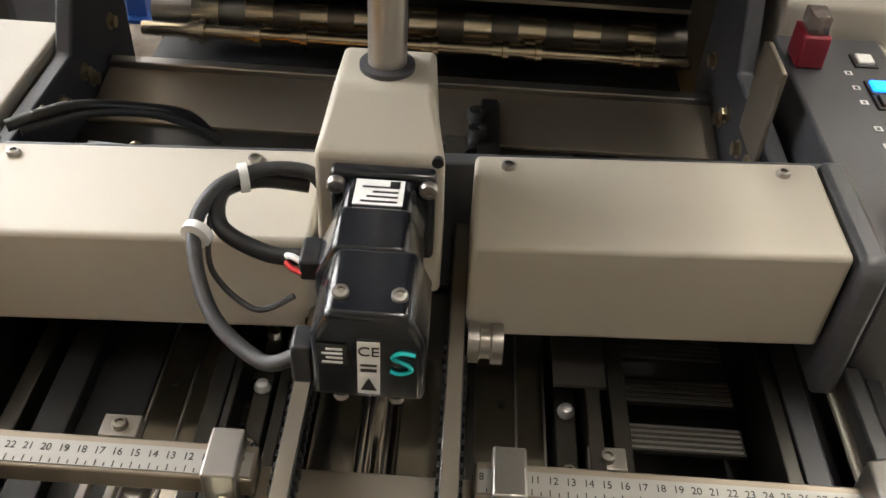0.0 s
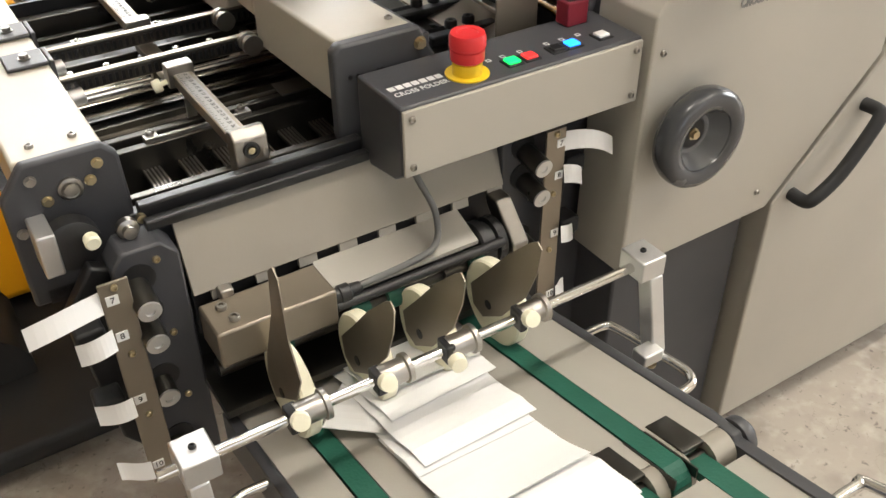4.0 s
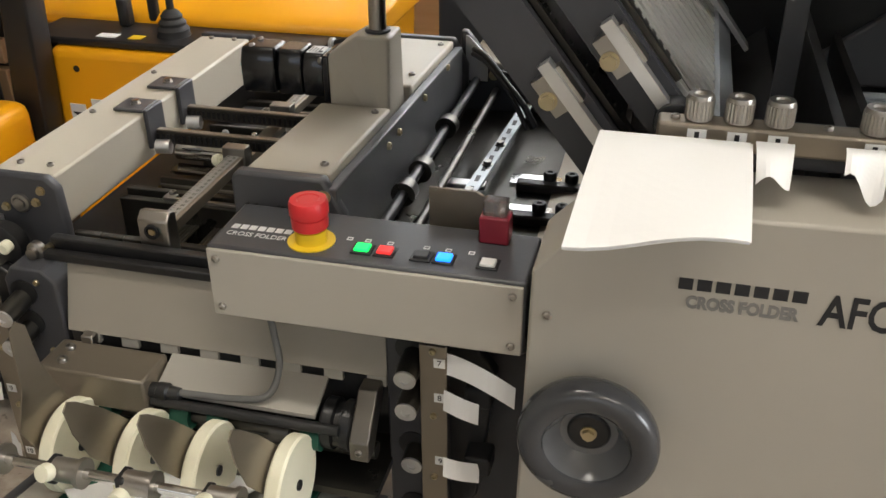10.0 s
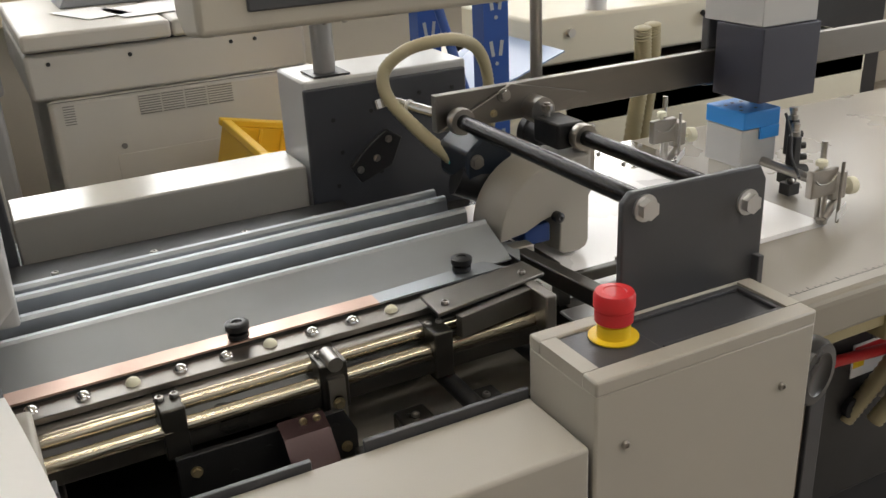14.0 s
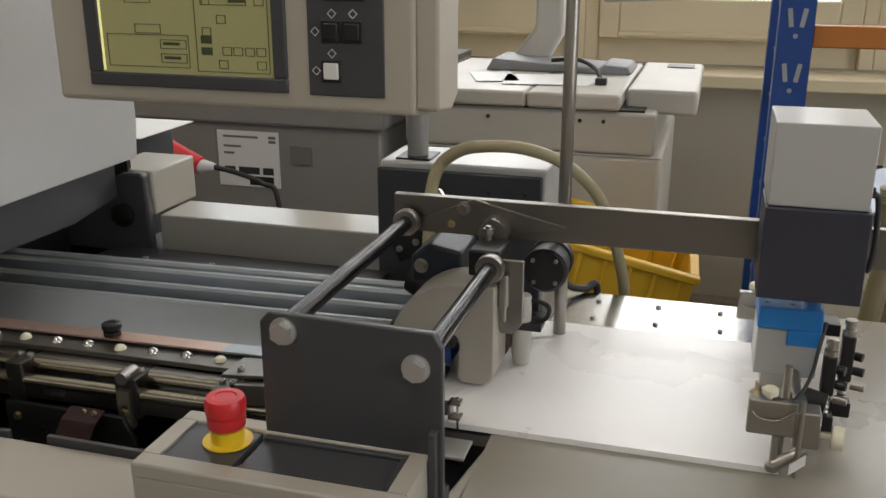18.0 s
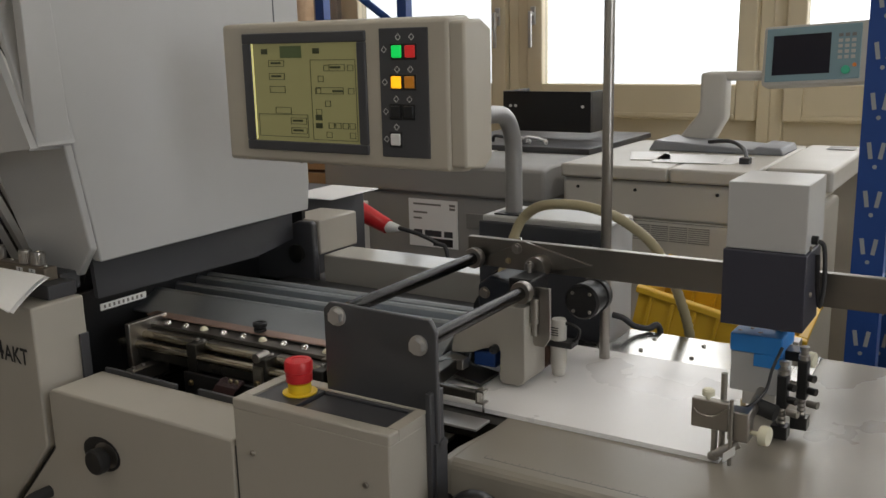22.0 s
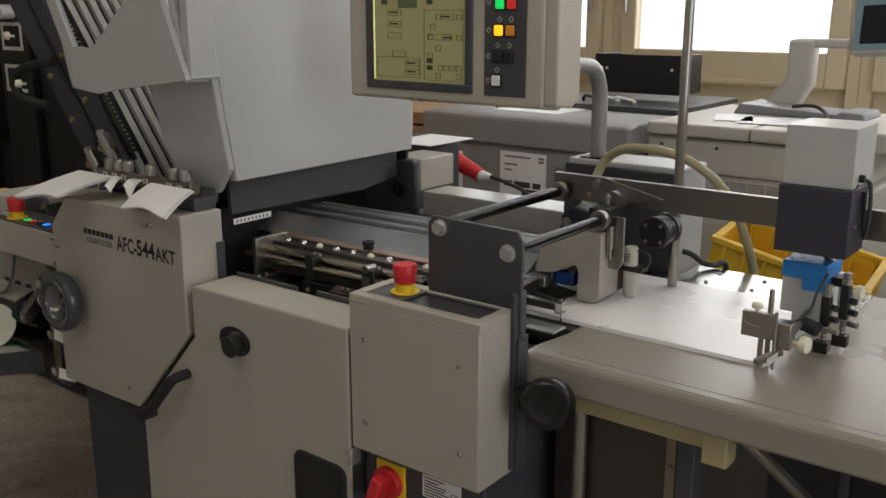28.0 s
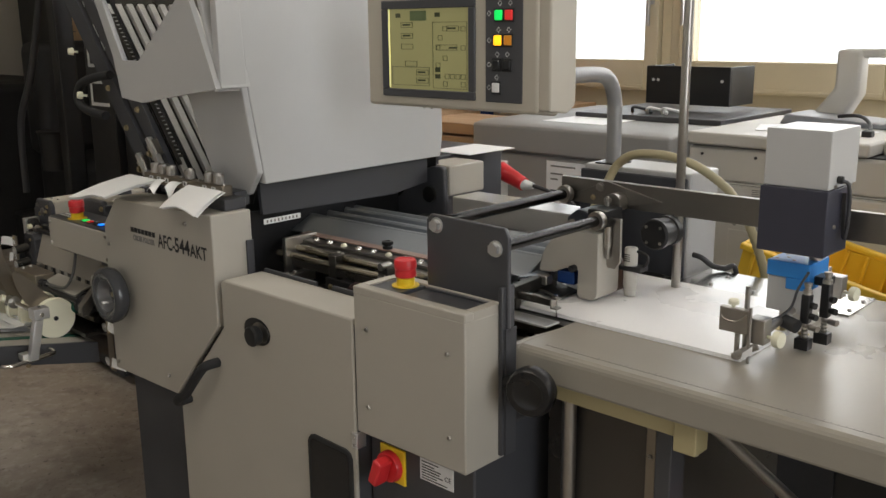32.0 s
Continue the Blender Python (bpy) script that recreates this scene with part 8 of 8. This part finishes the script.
def crate():
    m = material("yellow_crate_plastic", (0.72, 0.45, 0.03), 0.45, stain=0.1)
    t = thing("yellow_crate", "bright yellow plastic mail crate", "crate", (0.05, 1.3, FLOOR))
    tip = Euler((radians(5), radians(13), radians(4))).to_matrix().to_4x4()
    c = (-0.13, 1.31, -0.085)
    x0, x1, y0, y1, z0, z1 = -0.13, 0.27, 1.31, 1.575, -0.38, -0.085
    part("front_wall", turned(join(box(x0, x1, y0, y0 + 0.010, z0, z1), box(x0 - 0.008, x1 + 0.008, y0 - 0.010, y0 + 0.012, z1, z1 + 0.018, 0.004)), tip, c), m, t)
    part("back_wall", turned(join(box(x0, x1, y1 - 0.010, y1, z0, z1), box(x0 - 0.008, x1 + 0.008, y1 - 0.012, y1 + 0.010, z1, z1 + 0.018, 0.004)), tip, c), m, t)
    for x in (x0, x1 - 0.010):
        part("end_wall", turned(join(box(x, x + 0.010, y0 + 0.010, y1 - 0.010, z0, z1), box(x - 0.006, x + 0.016, y0 + 0.012, y1 - 0.012, z1, z1 + 0.018, 0.003)), tip, c), m, t)
    part("base", turned(box(x0, x1, y0, y1, z0 - 0.012, z0), tip, c), m, t)
    for k in range(7):
        x = x0 + 0.03 + 0.056 * k
        for ya in (y0 - 0.010, y1 - 0.021):
            part("rib", turned(box(x, x + 0.008, ya, ya + 0.0095, z0, z1, 0.002), tip, c), m, t)
    part("inner_liner", turned(box(x0 + 0.02, x1 - 0.02, y0 + 0.014, y1 - 0.03, z1 - 0.16, z1 - 0.15), tip, c), material("pale_yellow_liner", (0.80, 0.58, 0.12), 0.5), t, "paler yellow inner tray")
    s = thing("crate_stand", "dark box under the yellow crate", "box", (0.05, 1.44, FLOOR))
    part("body", box(-0.12, 0.25, 1.32, 1.56, FLOOR, -0.50, 0.01), GREYBASE, s)


crate()


FORKB = material("orange_beam_paint", (0.48, 0.17, 0.03), 0.5, stain=0.15)


def rack():
    slotm = material("pale_slot", (0.34, 0.35, 0.36), 0.6)
    t = thing("blue_rack", "blue perforated steel rack posts with a brace", "rack", (0.4, 1.1, FLOOR))
    for x, y in ((0.397, 1.22), (0.397, 1.55)):
        p = part("post", prism([(x - 0.031, y), (x + 0.031, y), (x + 0.031, y + 0.05), (x + 0.027, y + 0.05), (x + 0.027, y + 0.004), (x - 0.027, y + 0.004), (x - 0.027, y + 0.05), (x - 0.031, y + 0.05)], "z", FLOOR, 1.7), BLUE, t, "blue perforated post")
        for k in range(14):
            z = -0.30 + 0.10 * k
            for dx in (-0.0115, 0.0115):
                part("slot", turned(box(x + dx - 0.0042, x + dx + 0.0042, y - 0.0008, y, z - 0.017, z + 0.017, 0.0), Euler((0, radians(9 if dx > 0 else -9), 0)).to_matrix().to_4x4(), (x + dx, y, z)), slotm, p)
            part("slot", cyl((x, y - 0.0008, z - 0.033), (x, y, z - 0.033), 0.0045, 10), slotm, p)
    part("brace", tube([(0.397, 1.26, 0.30), (0.397, 1.55, 0.75)], 0.012, 8, 2), BLUE, t)
    part("brace", tube([(0.397, 1.56, 0.25), (0.397, 1.25, -0.2)], 0.012, 8, 2), BLUE, t)
    part("beam", box(0.429, 2.2, 1.22, 1.27, 1.30, 1.40), BLUE, t)
    part("foot", box(0.34, 0.45, 1.19, 1.62, FLOOR, FLOOR + 0.01), BLUE, t)
    part("shelf_beam", box(0.429, 2.2, 1.24, 1.28, 0.345, 0.385, 0.003), FORKB, t, "orange-brown shelf beam")
    s = thing("far_rack", "blue steel rack near the windows", "rack", (-1.95, 2.75, FLOOR))
    for x in (-2.25, -1.78):
        part("post", box(x - 0.025, x + 0.025, 2.70, 2.75, FLOOR, 1.6), BLUE, s)
    part("brace", tube([(-2.25, 2.72, 0.9), (-1.78, 2.72, 0.58)], 0.018, 8, 2), BLUE, s)
    part("shelf", box(-2.3, -1.72, 2.65, 2.95, 0.10, 0.13), WOOD, s)


rack()


def timber():
    for i in range(4):
        solo("timber_board", box(-2.15, -1.50, 2.05, 2.45, -0.14 + 0.06 * i, -0.09 + 0.06 * i, 0.004), WOOD, "raw pine board in a stack", "board", "stack of pine boards")
    solo("timber_block", box(-2.05, -1.55, 2.1, 2.4, FLOOR, -0.14, 0.004), WOOD, "dark timber support under the boards", "timber")
    t = thing("pallet_stack", "stack of wooden pallets and planks", "pallets", (-2.9, 2.4, FLOOR))
    for k in range(14):
        z = FLOOR + 0.16 * k
        part("deck_board", box(-3.5, -2.35, 2.1, 2.8, z + 0.12, z + 0.145), WOOD, t)
        for x in (-3.45, -2.95, -2.45):
            part("block", box(x, x + 0.1, 2.12, 2.78, z, z + 0.12), WOOD, t)


timber()


def truck():
    t = thing("forklift_truck", "orange forklift truck with black post and levers", "forklift", (-2.2, 1.1, FLOOR))
    part("skirt", box(-3.2, -1.70, 0.57, 1.6, FLOOR + 0.03, -0.725, 0.012), RUBBER, t, "black lower skirt")
    for x in (-2.9, -1.9):
        part("wheel", cyl((x, 0.75, FLOOR + 0.09), (x, 1.0, FLOOR + 0.09), 0.09, 24), RUBBER, t)
    part("step", box(-2.31, -1.90, 0.73, 0.96, -0.724, -0.70, 0.006), FORKM, t, "orange foot step")
    part("side_panel", prism([(-2.335, -0.70), (-1.66, -0.70), (-1.64, -0.115), (-2.30, -0.115)], "y", 0.95, 1.5, 0.02, 3), FORKM, t, "orange side panel")
    part("panel_hole", cyl((-2.237, 0.951, -0.158), (-2.237, 0.9485, -0.158), 0.007, 16), BLACK, t)
    part("black_deck", box(-2.36, -1.66, 0.965, 1.12, -0.114, -0.097, 0.005), BLACK, t)
    part("bonnet", prism([(1.10, -0.114), (1.10, -0.085), (1.13, -0.068), (1.45, -0.045), (1.5, -0.114)], "x", -2.42, -1.62, 0.008), FORKM, t, "orange bonnet")
    part("deck_label", box(-2.20, -2.155, 0.985, 1.01, -0.097, -0.0955), LABELM, t, "white label")
    part("deck_label", box(-2.125, -2.095, 0.985, 1.01, -0.097, -0.0955), YELLOW, t, "yellow label")
    part("left_wing", box(-3.0, -2.30, 0.66, 0.87, -0.525, -0.20, 0.03, 3), FORKM, t, "orange rounded wing")
    part("lower_wing", box(-3.0, -2.355, 0.64, 0.87, -0.68, -0.535, 0.03, 3), FORKM, t, "orange rounded lower wing")
    part("mast_post", prism([(-2.405, -0.72), (-2.315, -0.72), (-2.272, 0.0), (-2.26, 0.9), (-2.34, 0.9), (-2.335, 0.0)], "y", 0.88, 0.945, 0.006), BLACK, t, "black roof post")
    part("latch_arm", box(-2.33, -2.26, 0.85, 0.88, -0.60, -0.54, 0.01), BLACK, t)
    part("lever_gaiter", lathe([(0.036, 0), (0.033, 0.008), (0.034, 0.014), (0.028, 0.022), (0.029, 0.028), (0.022, 0.036), (0.023, 0.042), (0.015, 0.052), (0.008, 0.056), (0.007, 0.12), (0, 0.12)], (-2.043, 1.034, -0.097), (0, 0, 1), 20), RUBBER, t, "black rubber lever gaiter")
    part("lever", box(-2.19, -2.165, 1.06, 1.09, -0.097, -0.035, 0.006), BLACK, t)
    part("lever", box(-2.14, -2.118, 1.10, 1.12, -0.097, -0.01, 0.006), BLACK, t)
    for x, z, m in ((-2.270, -0.238, YELLOW), (-2.216, -0.224, TEAL)):
        l = part("sticker", box(x, x + 0.037, 0.9475, 0.9505, z - 0.092, z), LABELM, t, "white warning sticker")
        part("sticker_mark", cyl((x + 0.0185, 0.9478, z - 0.058), (x + 0.0185, 0.9465, z - 0.058), 0.0145), m, l)
        part("sticker_bar", prism([(x + 0.004, z - 0.018), (x + 0.033, z - 0.018), (x + 0.0185, z - 0.030)], "y", 0.9465, 0.9478), INK, l)
    for x in (-2.36, -1.78):
        part("roof_pillar", box(x, x + 0.05, 1.46, 1.50, -0.06, 1.3), FORKM, t, "orange pillar")
    u = thing("black_truck", "black forklift mast and seat in the dark corner", "forklift", (-3.7, 1.4, FLOOR))
    part("mast", prism([(-3.62, FLOOR), (-3.36, FLOOR), (-3.36, 1.3), (-3.62, 1.3)], "y", 1.22, 1.34, 0.006), BLACK, u, "black mast column")
    for k in range(6):
        z, w = 0.14 + 0.19 * k, 0.016
        part("mast_print", join(box(-3.58, -3.40, 1.216, 1.2195, z, z + w), box(-3.58, -3.40, 1.216, 1.2195, z + 0.11, z + 0.11 + w), box(-3.58, -3.58 + w, 1.216, 1.2195, z + w, z + 0.11), *([box(-3.40 - w, -3.40, 1.216, 1.2195, z + w, z + 0.11)] if k % 2 else [])), PALEINK, u, "white painted outline mark")
    part("seat", box(-4.5, -3.7, 1.3, 1.9, -0.55, -0.18, 0.06, 3), RUBBER, u)
    part("seat_back", box(-4.6, -4.35, 1.3, 1.9, -0.2, 0.45, 0.06, 3), RUBBER, u)
    part("chassis", box(-4.8, -3.5, 1.25, 1.88, FLOOR, -0.56, 0.02), RUBBER, u)
    # black panel added behind the truck to darken the corner
    part("cab", box(-6.2, -3.3, 2.0, 2.3, FLOOR, 1.6, 0.03), BLACK, u, "dark panel added to fill the corner")
    part("counterweight", box(-6.3, -4.8, 0.6, 1.88, FLOOR, 0.2, 0.05), RUBBER, u)
    part("pipe", tube([(-4.45, 1.2, -0.4), (-4.42, 1.2, 0.0), (-4.2, 1.2, 0.3), (-3.95, 1.2, 0.8)], 0.02, 8, 5), GREY, u)
    part("pillar", box(-3.95, -3.87, 1.2, 1.3, -0.5, 1.3, 0.01), BLACK, u)
    part("cup", lathe([(0.075, 0), (0.085, 0.2), (0.095, 0.21), (0.09, 0.215), (0, 0.2)], (-4.12, 1.25, -0.24), (0, 0, 1), 20), BLACK, u, "black cup")
    part("lamp", cyl((-3.45, 1.21, 0.50), (-3.45, 1.15, 0.50), 0.03), PALEINK, u)
    part("fork_arm", box(-3.35, -2.9, 1.25, 1.5, -0.55, 0.5, 0.02), BLACK, u)
    return t


truck()


def board_stack():
    t = thing("board_crate", "crate of raw brown wooden boards in the corner", "crate", (-4.3, 1.94, FLOOR))
    rnd = random.Random(12)
    z = FLOOR
    while z < 0.9:
        h = rnd.uniform(0.07, 0.13)
        part("board", box(-5.5 + rnd.uniform(-0.05, 0.05), -3.25 + rnd.uniform(-0.03, 0.03), 1.92 + rnd.uniform(0, 0.012), 1.97, z, z + h, 0.004), WOOD, t)
        z += h + rnd.choice((0.004, 0.006, 0.02))
    for x in (-5.2, -4.05, -3.4):
        part("post", box(x - 0.04, x + 0.04, 1.971, 1.995, FLOOR, 0.93), WOOD, t)
    return t


board_stack()


def far_right():
    cream = material("cream_machine_paint", (0.60, 0.56, 0.44), 0.5, stain=0.1)
    t = thing("cream_machine", "cream desk machine with a blue tray", "machine", (0.9, 1.6, FLOOR))
    part("cabinet", box(0.66, 1.75, 1.35, 2.1, FLOOR, -0.045, 0.012), cream, t)
    part("side_cabinet", box(0.455, 0.655, 1.37, 2.1, FLOOR, -0.162, 0.008), cream, t, "cream side cabinet")
    part("slope", prism([(0.44, -0.16), (0.66, -0.045), (1.75, -0.045), (1.75, -0.16)], "y", 1.35, 2.1, 0.008), cream, t)
    part("upper_box", box(0.70, 1.35, 1.55, 1.95, -0.044, 0.085, 0.010), cream, t, "cream upper box")
    part("blue_tray", prism([(0.46, -0.05), (0.70, 0.03), (0.70, 0.026), (0.46, -0.055)], "y", 1.40, 1.75), material("pale_blue_tray", (0.25, 0.33, 0.50), 0.3), t, "pale blue clear tray")
    part("knob", cyl((0.82, 1.55, 0.04), (0.82, 1.54, 0.04), 0.012), COPIER, t)
    part("white_cup", cyl((0.94, 1.6, 0.085), (0.94, 1.6, 0.16), 0.03), LABELM, t)
    part("grip", tube([(1.28, 1.55, 0.045), (1.29, 1.52, 0.03), (1.34, 1.52, 0.03), (1.35, 1.55, 0.045)], 0.008, 8, 5), BLACK, t)
    d = thing("dark_cabinet", "tall dark cabinet by the far wall", "cabinet", (2.3, 2.3, FLOOR))
    part("body", box(1.95, 2.9, 2.2, 2.7, FLOOR + 0.05, 0.9, 0.01), BLACK, d)
    part("plinth", box(2.0, 2.85, 2.25, 2.65, FLOOR, FLOOR + 0.05), BLACK, d)
    for k in range(2):
        solo("wall_cable", tube([(2.0 + 0.06 * k, 2.17, 0.5), (1.98 + 0.06 * k, 2.16, 0.1), (1.9 + 0.05 * k, 2.15, -0.3), (1.85, 2.15, FLOOR + 0.01)], 0.012, 8, 5), CABLE, "grey cable hanging beside the cabinet", "cable", "hanging cables")


far_right()
